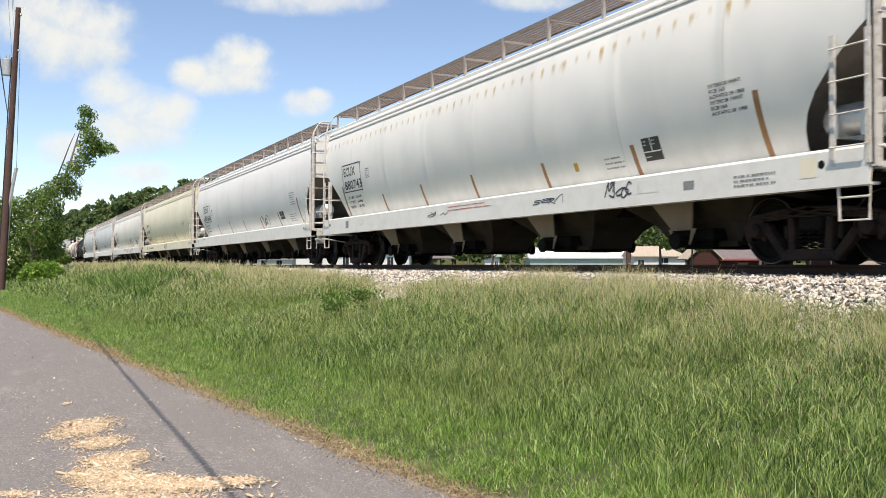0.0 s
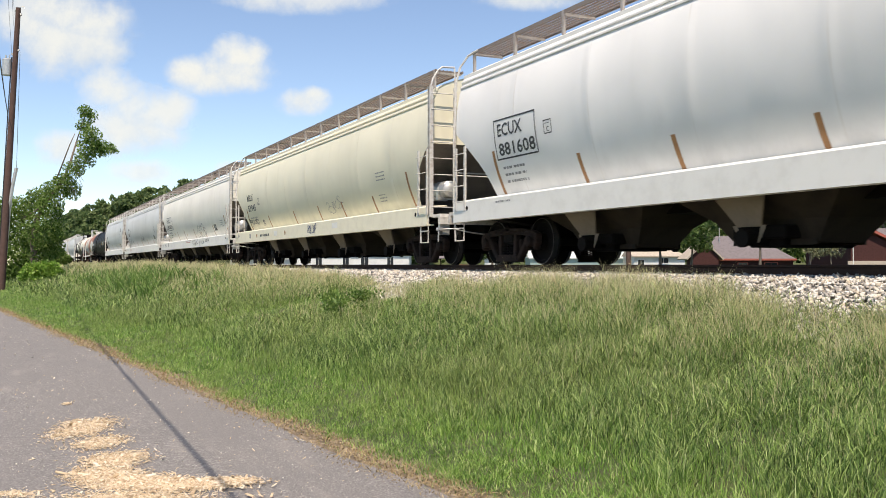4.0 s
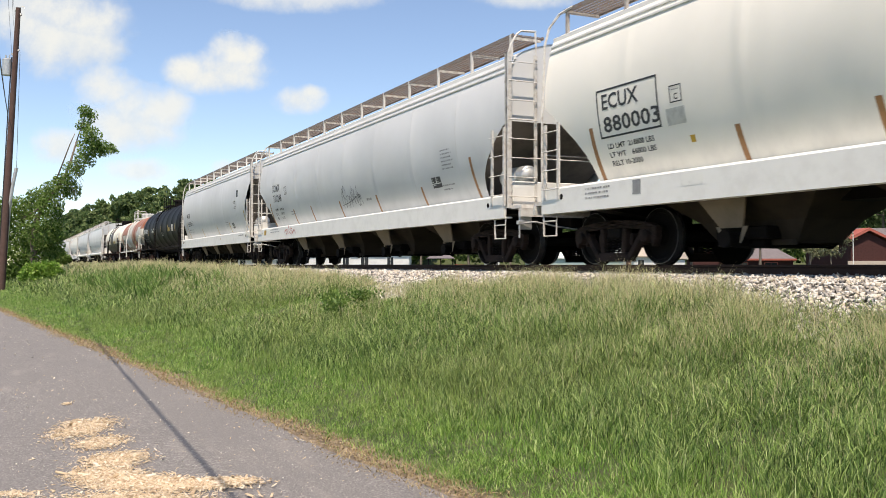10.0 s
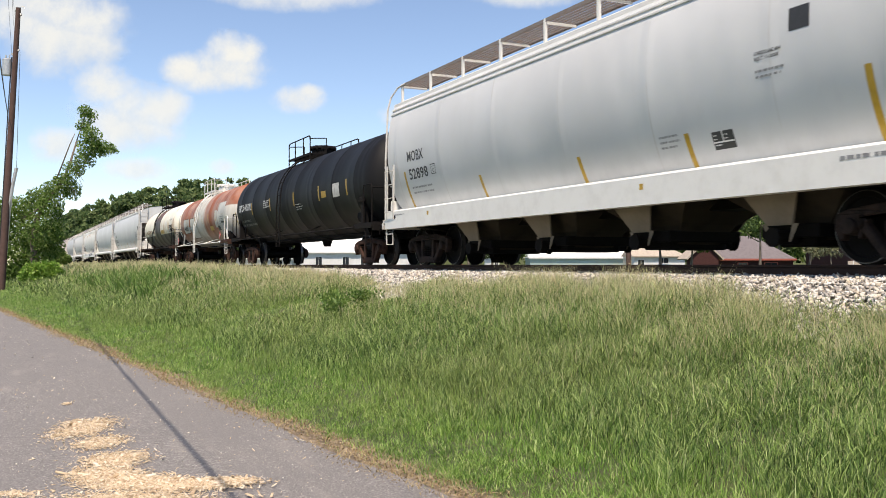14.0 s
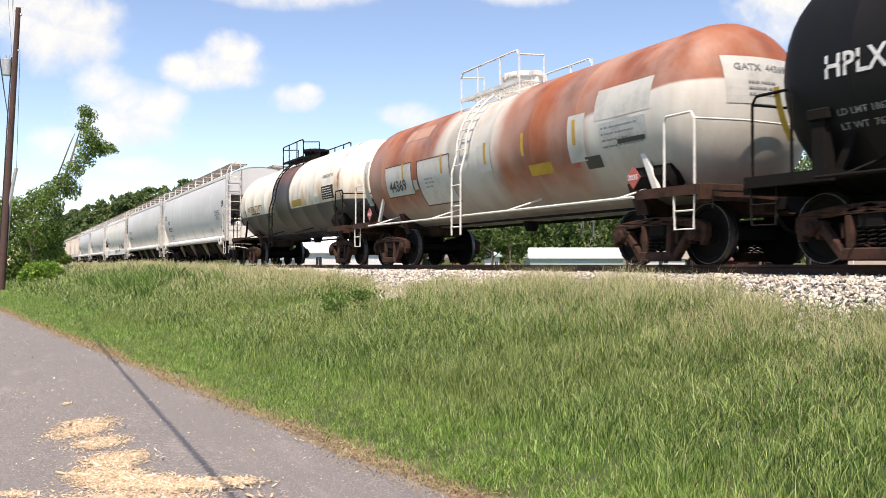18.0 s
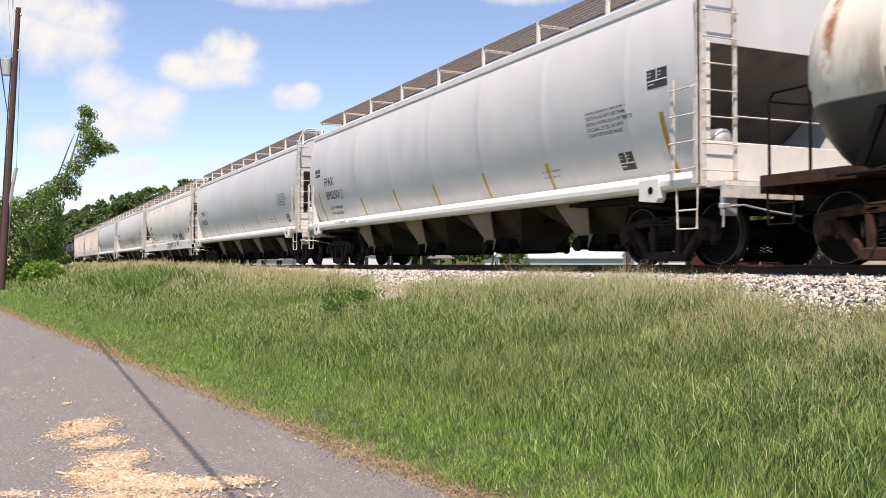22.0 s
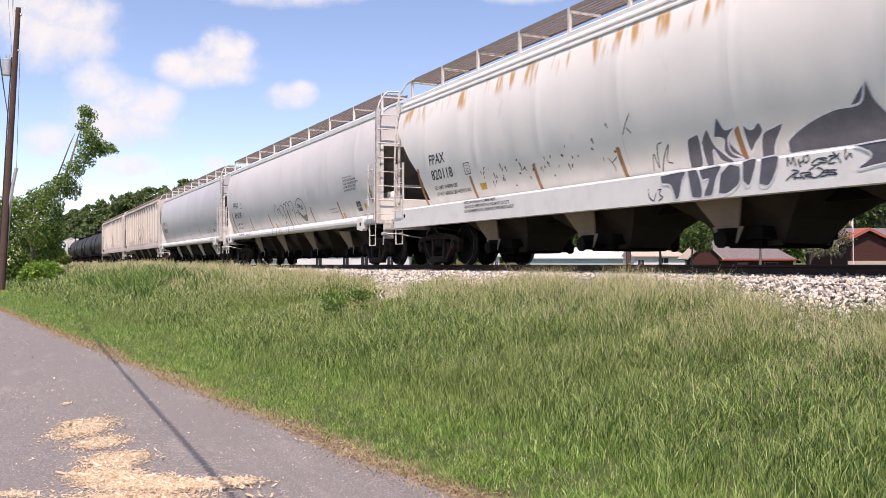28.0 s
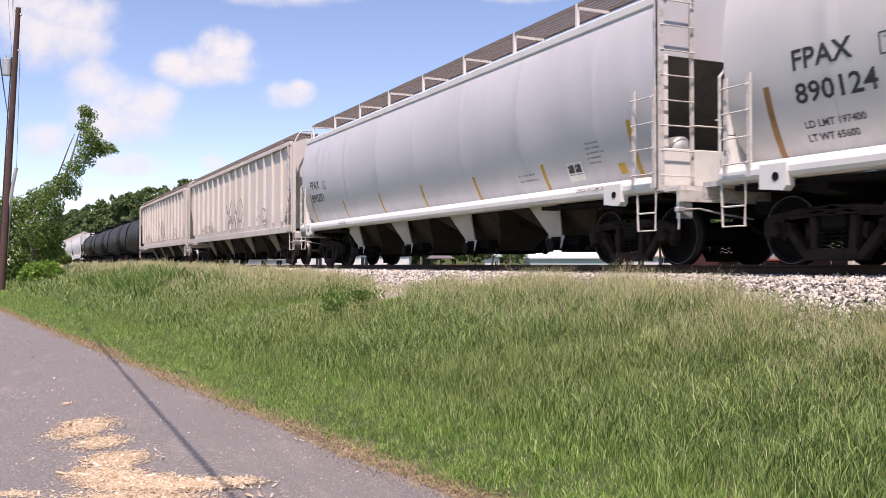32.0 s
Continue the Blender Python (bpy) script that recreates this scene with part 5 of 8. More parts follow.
def bubble_letters(c):
    """Outlined arches that climb along the side, then a bearded balloon."""
    graffiti(c, [[(-1.29, 1.33), (-1.43, 1.60), (-1.52, 1.90), (-1.45, 2.11), (-1.32, 2.17), (-1.14, 2.02), (-1.05, 1.76)],
                 [(-1.05, 1.76), (-1.09, 1.93), (-0.98, 2.01), (-0.86, 1.89), (-0.80, 1.77)],
                 [(-0.82, 1.78), (-0.80, 1.98), (-0.61, 2.10), (-0.41, 2.04), (-0.35, 1.88), (-0.24, 1.61)],
                 [(-0.78, 1.61), (-0.78, 1.73), (-0.67, 1.77), (-0.53, 1.68), (-0.53, 1.49)],
                 [(-0.33, 1.83), (-0.27, 2.06), (-0.11, 2.13), (0.02, 2.02), (0.03, 1.71), (0.05, 1.32)],
                 [(-0.32, 1.62), (-0.26, 1.75), (-0.19, 1.76), (-0.13, 1.54), (-0.10, 1.32)],
                 [(-0.71, 1.36), (-0.59, 1.47), (-0.44, 1.48), (-0.33, 1.36)],
                 [(0.02, 2.02), (0.08, 2.14), (0.21, 2.18), (0.35, 2.08), (0.39, 1.96)],
                 [(0.51, 1.32), (0.31, 1.53), (0.37, 1.96), (0.53, 2.16), (0.73, 2.16), (0.88, 2.03), (0.91, 1.89), (0.83, 1.73)],
                 [(0.63, 1.85), (0.73, 1.86), (0.79, 1.90)],
                 [(0.86, 1.32), (0.79, 1.55), (0.92, 1.72), (1.14, 1.76), (1.39, 1.63), (1.50, 1.35)]], 0.034, M_SPRAY_OLIVE)
    graffiti(c, [[(1.19, 1.91), (1.27, 2.06), (1.43, 2.15), (1.69, 2.20), (1.97, 2.12), (2.15, 1.96), (2.20, 1.79), (2.16, 1.67)]], 0.034, M_SPRAY_OLIVE)
    filled(c, [(1.19, 1.89), (1.37, 1.80), (1.60, 1.62), (1.84, 1.55), (2.04, 1.56), (2.16, 1.68), (2.10, 1.52), (1.97, 1.44), (1.77, 1.45), (1.55, 1.57)], M_SPRAY_OLIVE, side_spot, "olive graffiti beard")
    graffiti(c, [[(1.37, 1.99), (1.50, 2.01), (1.44, 1.94), (1.39, 1.90)], [(1.49, 1.89), (1.55, 2.00), (1.58, 1.91), (1.66, 1.99), (1.66, 1.86)], [(1.73, 1.96), (1.77, 1.90), (1.84, 1.97), (1.75, 1.81)], [(1.87, 1.93), (1.87, 1.82), (1.93, 1.89), (1.96, 1.82)]], 0.034, M_SPRAY)
    for x in (-1.06, -0.50, -0.15, -0.04, 0.20, 0.74, 1.04, 1.61):
        graffiti(c, [[(x + 0.03, 1.26), (x, 1.16), (x + 0.01, 1.06)]], 0.03, M_SPRAY_OLIVE, lambda a, b, o=0: (a, -1.637, b))
    for x in (-5.65, -1.91, 5.66):
        panel(c, "yellow_label", x - 0.07, x + 0.09, 1.36, 1.52, M_YELLOW, lean=-0.03)


def moved(spot, by):
    return lambda x, z, off=0.006: spot(x + by, z, off)


def dress_train():
    c = CARS[1]
    frame_lines(c, -8.12, -6.64, 2.04, 2.82)
    marks(c, "ECUX", "880743", -8.01, 2.49, 2.12, 0.95, 1.36)
    plate_box(c, -6.28, 2.33)
    for i, words in enumerate(("LD LMT  218600", "LT WT    67400", "NEW      08-99")):
        lettering(c, words, -7.95, 1.86 - i * 0.13, 0.075 * len(words), 0.075)
    for i, words in enumerate(("EXTERIOR PAINT", "RCB 163", "ACP-HTG 09-1988", "INTERIOR PAINT", "RCB 164", "ACP-HTG 00 1988")):
        lettering(c, words, 7.0, 2.40 - i * 0.075, 0.66 * len(words) / 15, 0.048)
    placard(c, 5.38, 5.80, 1.58, 1.92)
    panel(c, "yellow_dot", 3.45, 3.57, 1.60, 1.74, M_YELLOW)
    small_print(c, 4.35, 1.70, 0.5, 3, h=0.04, gap=0.075, seed=9)
    graffiti(c, tag(4.72, 5.45, 1.02, 1.24, 5, 5), 0.03, M_SPRAY, sill_spot)
    graffiti(c, tag(2.5, 3.55, 1.05, 1.2, 4, 6) + tag(-2.1, -1.1, 1.06, 1.2, 3, 7), 0.016, M_SPRAY, sill_spot)
    panel(c, "white_label", 5.56, 6.05, 1.06, 1.24, M_PATCH_WHITE, sill_spot)
    panel(c, "yellow_label", 8.68, 8.92, 1.02, 1.26, M_SILL_CREAM, sill_spot, "faded yellow label")
    panel(c, "route_card_holder", 6.60, 6.82, 1.04, 1.16, M_PRINT, sill_spot, "grey steel card holder")
    panel(c, "route_card_holder", -7.6, -7.36, 1.02, 1.22, M_PRINT, sill_spot, "grey steel card holder")
    panel(c, "white_label", -6.54, -6.12, 1.05, 1.22, M_PATCH_WHITE, sill_spot)
    small_print(c, 7.58, 1.12, 0.85, 3, h=0.045, gap=0.06, spot=sill_spot, seed=12)
    small_print(c, -1.0, 1.22, 2.2, 2, M_LETTER_R, sill_spot, 0.035, 0.07, seed=13)

    c = CARS[2]
    frame_lines(c, -8.1, -6.55, 2.04, 2.82)
    marks(c, "ECUX", "881608", -7.98, 2.49, 2.12, 0.95, 1.36)
    plate_box(c, -6.28, 2.33)
    small_print(c, -7.95, 1.86, 1.1, 3, h=0.07, gap=0.13, seed=21)
    small_print(c, 7.0, 2.42, 0.66, 6, h=0.045, gap=0.075, seed=22)
    placard(c, 5.33, 5.88, 1.62, 1.90)
    small_print(c, 6.55, 1.72, 0.85, 4, h=0.04, gap=0.07, seed=23)
    graffiti(c, tag(2.7, 3.35, 1.50, 1.82, 3, 24), 0.05, M_SPRAY_OLIVE)
    graffiti(c, [[(3.45, 1.5), (3.3, 1.7), (3.5, 1.86), (3.72, 1.7), (3.62, 1.5)]], 0.05, M_SPRAY_OLIVE)
    small_print(c, -7.9, 1.20, 0.7, 1, h=0.05, spot=sill_spot, seed=25)

    c = CARS[3]
    marks(c, "MBLX", "53945", -7.98, 2.52, 2.12, 0.98, 1.24)
    plate_box(c, -6.36, 2.30)
    graffiti(c, tag(-8.25, -6.9, 1.58, 1.88, 5, 31) + tag(-6.3, -5.95, 1.5, 1.75, 3, 37), 0.032, M_SPRAY)
    small_print(c, -7.9, 1.84, 1.2, 3, h=0.055, gap=0.11, seed=35)
    graffiti(c, tag(1.75, 3.2, 1.55, 1.95, 7, 32), 0.014, M_PRINT)
    for i, words in enumerate(("CAUTION DO NOT", "USE ANY PAINT", "TO CLEAR SIGHT")):
        small_print(c, 6.2, 2.36 - i * 0.09, 0.7, 1, h=0.05, seed=33 + i)
    small_print(c, 6.15, 1.80, 0.5, 3, h=0.045, gap=0.08, seed=36)
    word = {"H": ([(0, 0), (0.05, 1)], [(0.6, 0), (0.62, 1)], [(0.0, 0.5), (0.65, 0.55)]), "O": ([(0.3, 0.9), (0, 0.5), (0.25, 0.0), (0.6, 0.4), (0.3, 0.9)],), "L": ([(0.1, 1), (0.0, 0.0), (0.5, 0.05)],),
            "U": ([(0.0, 0.9), (0.05, 0.1), (0.5, 0.1), (0.6, 0.95)],), "P": ([(0.05, -0.1), (0.1, 1.0), (0.65, 0.85), (0.5, 0.45), (0.1, 0.45)],)}
    graffiti(c, [[(0.55 + k * 0.15 + u * 0.17 + v * 0.02, 1.0 + v * 0.25) for u, v in path] for k, ch in enumerate("HOLLUP") for path in word[ch]], 0.04, M_SPRAY_BLUE, sill_spot)
    small_print(c, -5.53, 1.05, 1.5, 1, M_LETTER, sill_spot, 0.13, seed=38)
    panel(c, "white_label", -3.56, -3.14, 1.03, 1.19, M_PATCH_WHITE, sill_spot)
    panel(c, "route_card_holder", -7.22, -7.02, 1.03, 1.2, M_PRINT, sill_spot, "grey steel card holder")
    for x in (-6.05, -2.11):
        part("round_seal", Shape().turned([(-1.6235, 0.01), (-1.6235, 0.075), (-1.61, 0.075)], (x, 0, 1.1), "y", 14), M_RUSTTAPE, c, "faded round yellow seal")
    panel(c, "white_label", 2.95, 3.45, 1.06, 1.22, M_PATCH_WHITE, sill_spot)

    c = CARS[4]
    frame_lines(c, -8.08, -6.56, 2.03, 2.80)
    marks(c, "ECUX", "880003", -7.96, 2.48, 2.12, 0.95, 1.40)
    plate_box(c, -6.3, 2.33)
    for i, words in enumerate(("LD LMT  218800 LBS", "LT WT    66800 LBS", "RELT 10-2000")):
        lettering(c, words, -7.96, 1.86 - i * 0.135, 0.065 * len(words), 0.08)
    panel(c, "grey_label", -6.42, -6.02, 2.02, 2.26, M_CHROME, label="torn grey paper label")
    panel(c, "yellow_dot", -6.02, -5.92, 1.74, 1.84, M_YELLOW)
    panel(c, "white_label", -5.95, -5.5, 1.10, 1.26, M_PATCH_WHITE, sill_spot)
    panel(c, "route_card_holder", -7.05, -6.85, 1.06, 1.28, M_PRINT, sill_spot, "grey steel card holder")
    small_print(c, -8.3, 1.22, 0.8, 3, h=0.045, gap=0.075, spot=sill_spot, seed=141)
    graffiti(c, [[(0.82, 1.60), (0.73, 1.51), (0.84, 1.43), (1.23, 1.46)],
                 [(0.85, 1.57), (0.99, 1.75), (1.21, 1.90), (1.27, 1.86), (1.24, 1.69), (1.03, 1.55)],
                 [(1.26, 1.69), (1.28, 1.90), (1.41, 2.00), (1.52, 1.93), (1.54, 1.65), (1.54, 1.38)],
                 [(1.32, 1.71), (1.45, 1.62), (1.50, 1.47)],
                 [(1.56, 1.71), (1.64, 1.89), (1.81, 1.90), (1.88, 1.71), (1.93, 1.38)],
                 [(1.62, 1.36), (1.74, 1.50), (1.85, 1.38)],
                 [(1.88, 1.82), (1.95, 1.97), (2.09, 2.00), (2.15, 1.86), (2.18, 1.41)],
                 [(2.16, 1.89), (2.23, 2.00), (2.35, 1.96), (2.33, 1.65)],
                 [(2.29, 1.36), (2.32, 1.73), (2.42, 2.01), (2.54, 2.07), (2.61, 1.91), (2.53, 1.63)],
                 [(2.56, 1.99), (2.67, 2.05), (2.82, 1.92), (2.84, 1.77)],
                 [(2.63, 1.80), (2.87, 1.66), (2.71, 1.52)],
                 [(2.60, 1.66), (2.64, 1.54), (2.70, 1.42)],
                 [(2.90, 1.85), (3.18, 1.81), (3.21, 1.74), (3.08, 1.60), (2.83, 1.50)]], 0.022, M_SPRAY)
    graffiti(c, [[(0.95, 1.21), (0.99, 1.06), (1.09, 1.12), (0.99, 1.24), (1.16, 1.09), (1.26, 1.19), (1.51, 1.25), (1.68, 1.21), (1.81, 1.08), (1.97, 1.13)],
                 [(1.69, 1.21), (1.72, 1.09), (1.88, 1.03)],
                 [(1.97, 1.11), (2.06, 1.25), (2.11, 1.06), (2.17, 1.14), (2.33, 1.23), (2.22, 1.18), (2.45, 1.28)],
                 [(2.80, 1.13), (2.88, 1.20), (2.99, 1.12), (2.92, 1.02), (2.80, 1.10)],
                 [(2.88, 1.05), (2.93, 0.96), (3.20, 1.03), (3.34, 1.17), (3.36, 1.27)],
                 [(2.86, 1.14), (2.97, 1.08)]], 0.018, M_SPRAY, sill_spot)
    panel(c, "yellow_dot", -2.29, -2.19, 1.57, 1.69, M_YELLOW)
    panel(c, "yellow_dot", 1.64, 1.74, 1.55, 1.67, M_YELLOW)
    small_print(c, -0.95, 1.24, 1.95, 2, M_LETTER_R, sill_spot, 0.04, 0.08, seed=44)
    graffiti(c, tag(1.3, 2.0, 0.97, 1.10, 5, 45) + tag(2.25, 2.45, 1.0, 1.1, 2, 46) + tag(3.5, 4.2, 1.0, 1.2, 5, 47) + tag(4.4, 5.3, 1.08, 1.24, 7, 49), 0.018, M_SPRAY, sill_spot)
    small_print(c, 6.9, 2.0, 0.7, 4, h=0.045, gap=0.08, seed=48)
    placard(c, 5.33, 5.88, 1.62, 1.90)

    c = CARS[5]
    marks(c, "XOMX", "710248", -7.70, 2.60, 2.24, 0.92, 1.06, 0.25)
    plate_box(c, -6.19, 2.43, 0.28)
    for i, (a, b) in enumerate((("LD LMT", "219000LB"), ("LT WT", "67000LB"), ("NEW", "01-01"))):
        z = 1.93 - i * 0.15
        lettering(c, a, -7.72, z, 0.07 * len(a), 0.085)
        lettering(c, b, -7.08, z, 0.06 * len(b), 0.085)
    small_print(c, -5.87, 1.80, 0.62, 2, h=0.05, gap=0.08, seed=51)
    graffiti(c, tag(-5.8, -4.6, 1.02, 1.28, 6, 52), 0.022, M_LETTER_R, sill_spot, "red scrawl on the sill")
    placard(c, 5.83, 6.3, 1.74, 1.98)
    graffiti(c, tag(-0.42, 1.1, 1.62, 2.2, 8, 54) + [[(-0.5, 1.72), (0.3, 1.80), (1.1, 1.95)]], 0.018, M_SPRAY)
    small_print(c, 1.5, 1.74, 0.5, 1, h=0.09, seed=57)
    small_print(c, 6.52, 2.5, 0.62, 6, h=0.045, gap=0.08, seed=55)
    small_print(c, 6.34, 1.75, 0.6, 2, h=0.05, gap=0.09, seed=56)
    small_print(c, -7.7, 1.24, 1.3, 2, h=0.04, gap=0.09, spot=sill_spot, seed=53)
    panel(c, "yellow_label", -8.6, -8.3, 1.08, 1.26, M_YELLOW, sill_spot)

    c = CARS[6]
    marks(c, "MOBX", "52898", -6.68, 2.46, 2.04, 0.95, 1.08)
    plate_box(c, -5.42, 2.06, 0.24)
    small_print(c, -6.65, 1.82, 1.3, 2, h=0.06, gap=0.12, seed=61)
    panel(c, "dark_patch", 5.20, 5.52, 2.84, 3.12, M_LETTER)
    for i, words in enumerate(("CARBOLINE 884", "RELT 11-2000")):
        lettering(c, words, 4.62, 2.66 - i * 0.07, 0.034 * len(words), 0.045)
    small_print(c, 4.62, 2.44, 0.5, 2, h=0.045, gap=0.07, seed=62)
    small_print(c, 2.55, 1.86, 0.5, 3, h=0.045, gap=0.075, seed=63)
    placard(c, 3.64, 4.05, 1.58, 1.82)
    for x, z in ((-5.3, 1.17), (2.4, 1.16)):
        panel(c, "yellow_dot", x - 0.045, x + 0.045, z - 0.045, z + 0.045, M_YELLOW, sill_spot)
    small_print(c, 6.0, 1.18, 1.2, 1, h=0.07, spot=sill_spot, seed=66)
    small_print(c, -7.3, 1.2, 0.9, 1, h=0.04, spot=sill_spot, seed=67)

    c = CARS[7]
    sp = tank_spot(1.49, 2.33)
    lettering(c, "HPLX 405592", -7.2, 2.18, 2.02, 0.27, M_LETTER_W, sp)
    for x in (-5.06, -2.3, 0.82, 3.6, 6.2):
        panel(c, "yellow_strip", x, x + 0.095, 1.98, 2.44, M_YELLOW, sp, lean=-0.02)
    panel(c, "yellow_strip", -7.94, -7.84, 1.55, 2.22, M_YELLOW, sp, lean=-0.04)
    for i, words in enumerate(("LD LMT 186700 LB 84500 KG", "LT WT  76700 LB 34800 KG  07-2008 RELT")):
        lettering(c, words, -7.1, 1.74 - i * 0.16, 0.062 * len(words), 0.075, M_PRINT, sp)
    for x in (-7.45, 7.25):
        part("shell_post", Shape().box(x, x + 0.2, -1.42, -1.24, 1.12, 1.72, 0.01).box(x - 0.05, x + 0.27, -1.45, -1.2, 1.721, 1.86, 0.015), M_DARK, c, "black steel post braced to the shell")
    for i, words in enumerate(("EXTERIOR HEATER PIPES", "NO INLET OR OUTLET", "PIPE CAPS REQUIRED", "MAX. OPERATING PRESSURE")):
        lettering(c, words, -3.22, 2.36 - i * 0.075, 0.042 * len(words), 0.05, M_LETTER_W, sp)
        small_print(c, 1.03, 2.0, 0.8, 3, M_LETTER_W, sp, 0.04, 0.08, seed=72)
    panel(c, "orange_label", 3.9, 4.35, 2.05, 2.25, M_YELLOW, sp)
    panel(c, "grey_label", 5.0, 5.6, 2.0, 2.4, M_LADDER, sp)

    c = CARS[8]
    sp = moved(tank_spot(1.41, 2.33), 0.39)
    panel(c, "white_panel", -5.32, -3.68, 1.72, 2.46, M_PATCH_GREY, sp)
    panel(c, "pink_panel", -4.4, -3.0, 3.02, 3.32, M_PINK, sp, "rust-stained panel high on the shell")
    for a in ((-5.34, -3.66, 1.70, 2.48), (-3.34, -1.56, 1.40, 2.46)):
        frame_lines(c, *a, 0.025, M_SPECK, lambda u, v, o=0: sp(u, v, 0.006))
    small_print(c, -2.95, 1.98, 0.5, 3, M_PRINT, lambda a, b, o=0: sp(a, b, 0.009), 0.05, 0.09, seed=84)
    lettering(c, "44369", -5.1, 1.84, 1.05, 0.26, None, lambda a, b, o=0: sp(a, b, 0.012))
    panel(c, "white_panel", -3.3, -1.6, 1.42, 2.44, M_PATCH_GREY, sp)
    panel(c, "white_panel", 3.95, 5.40, 2.36, 2.88, M_PATCH_GREY, sp)
    panel(c, "grey_table", 4.08, 5.3, 1.86, 2.30, M_CHROME, sp)
    small_print(c, 4.15, 2.2, 1.1, 4, None, lambda a, b, o=0: sp(a, b, 0.009), 0.045, 0.10, seed=81)
    panel(c, "black_stripe", 4.55, 5.25, 1.93, 2.0, M_LETTER, lambda a, b, o=0: sp(a, b, 0.012))
    panel(c, "white_panel", 3.12, 3.62, 1.76, 2.56, M_PATCH_GREY, sp, lean=0.05)
    panel(c, "dark_label", 3.55, 4.0, 1.62, 1.82, M_LETTER, sp)
    panel(c, "red_label", 3.2, 3.35, 1.68, 1.76, M_LETTER_R, lambda a, b, o=0: sp(a, b, 0.012))
    for x, z in ((5.62, 1.32), (-5.62, 1.32)):
        s = Shape().put([(x - 0.17, -1.58, z), (x, -1.58, z - 0.17), (x + 0.17, -1.58, z), (x, -1.58, z + 0.17), (x - 0.17, -1.565, z), (x, -1.565, z - 0.17), (x + 0.17, -1.565, z), (x, -1.565, z + 0.17)], [(0, 1, 2, 3), (7, 6, 5, 4), (0, 4, 5, 1), (1, 5, 6, 2), (2, 6, 7, 3), (3, 7, 4, 0)])
        part("warning_diamond", s, M_LETTER_R, c, "red diamond warning placard")
        part("lettering", text_mesh("2035", x - 0.12, z - 0.035, 0.24, 0.08, lambda a, b, o=0: (a, -1.588, b)), M_LETTER_W, c)
    panel(c, "white_panel", -6.92, -6.6, 1.6, 2.8, M_PATCH_GREY, sp)
    end = span_of(8) / 2 - 0.6

    def head(a, b, off=0.006):
        rho = min(0.999, math.hypot(a, b - 2.33) / 1.41)
        return (end - 0.85 * (1 - math.sqrt(1 - rho * rho)) + off, a, b)

    s = Shape()
    for i in range(8):
        for k in range(6):
            a, b = -0.75 + i * 0.16, 2.35 + k * 0.12
            s.put([head(a, b), head(a + 0.16, b), head(a + 0.16, b + 0.12), head(a, b + 0.12)], [(0, 1, 2, 3)])
    part("white_panel", s, M_PATCH_GREY, c, "white stencil panel on the tank's end")
    lettering(c, "GATX  44369", -0.6, 2.86, 0.95, 0.10, M_PRINT, lambda a, b, o=0: head(a, b, 0.014))
    small_print(c, -0.4, 2.66, 0.6, 3, None, lambda a, b, o=0: head(a, b, 0.014), 0.045, 0.09, seed=88)
    panel(c, "small_square", -3.62, -3.40, 1.80, 2.03, M_PATCH_GREY, sp)
    panel(c, "white_panel", -0.26, 0.32, 1.90, 2.44, M_PATCH_GREY, sp)
    panel(c, "yellow_panel", 1.72, 2.5, 1.66, 1.86, M_YELLOW, sp)
    for x in (-6.8, -4.24, -2.03, 0.05, 1.56, 3.3):
        panel(c, "yellow_strip", x, x + 0.10, 2.05, 2.48, M_YELLOW, lambda a, b, o=0: sp(a, b, 0.010))

    c = CARS[9]
    sp = moved(tank_spot(1.395, 2.40), 0.4)
    lettering(c, "AGFX 77477", -5.44, 2.10, 2.3, 0.22, M_RUSTTAPE, sp)
    small_print(c, -4.9, 1.98, 1.8, 1, M_BAY, sp, 0.07, seed=91)
    panel(c, "dark_table", 4.33, 5.45, 2.02, 2.42, M_BAY, sp)
    small_print(c, 4.4, 2.34, 1.0, 5, M_LETTER_W, lambda a, b, o=0: sp(a, b, 0.009), 0.035, 0.07, seed=92)
    lettering(c, "REFRIGERANT GAS", 4.35, 2.68, 1.05, 0.10, M_PRINT, sp)
    panel(c, "tan_panel", 0.95, 2.1, 1.98, 2.2, M_YELLOW, sp, "faded yellow panel")
    panel(c, "grey_label", 3.55, 4.05, 1.98, 2.16, M_CHROME, sp)
    end_nine = span_of(9) / 2 - 0.48

    def head_nine(a, b, off=0.006):
        rho = min(0.999, math.hypot(a, b - 2.40) / 1.395)
        return (end_nine - 0.85 * (1 - math.sqrt(1 - rho * rho)) + off, a, b)

    lettering(c, "AGFX 77477", -0.55, 2.86, 1.05, 0.12, M_PRINT, lambda a, b, o=0: head_nine(a, b, 0.012))
    small_print(c, -0.2, 2.66, 0.6, 3, M_PRINT, lambda a, b, o=0: head_nine(a, b, 0.012), 0.045, 0.09, seed=98)
    for x in (-5.9, -4.3, -2.0, 6.0):
        panel(c, "brown_strip", x, x + 0.11, 1.72, 2.2, M_RUSTTAPE, sp)

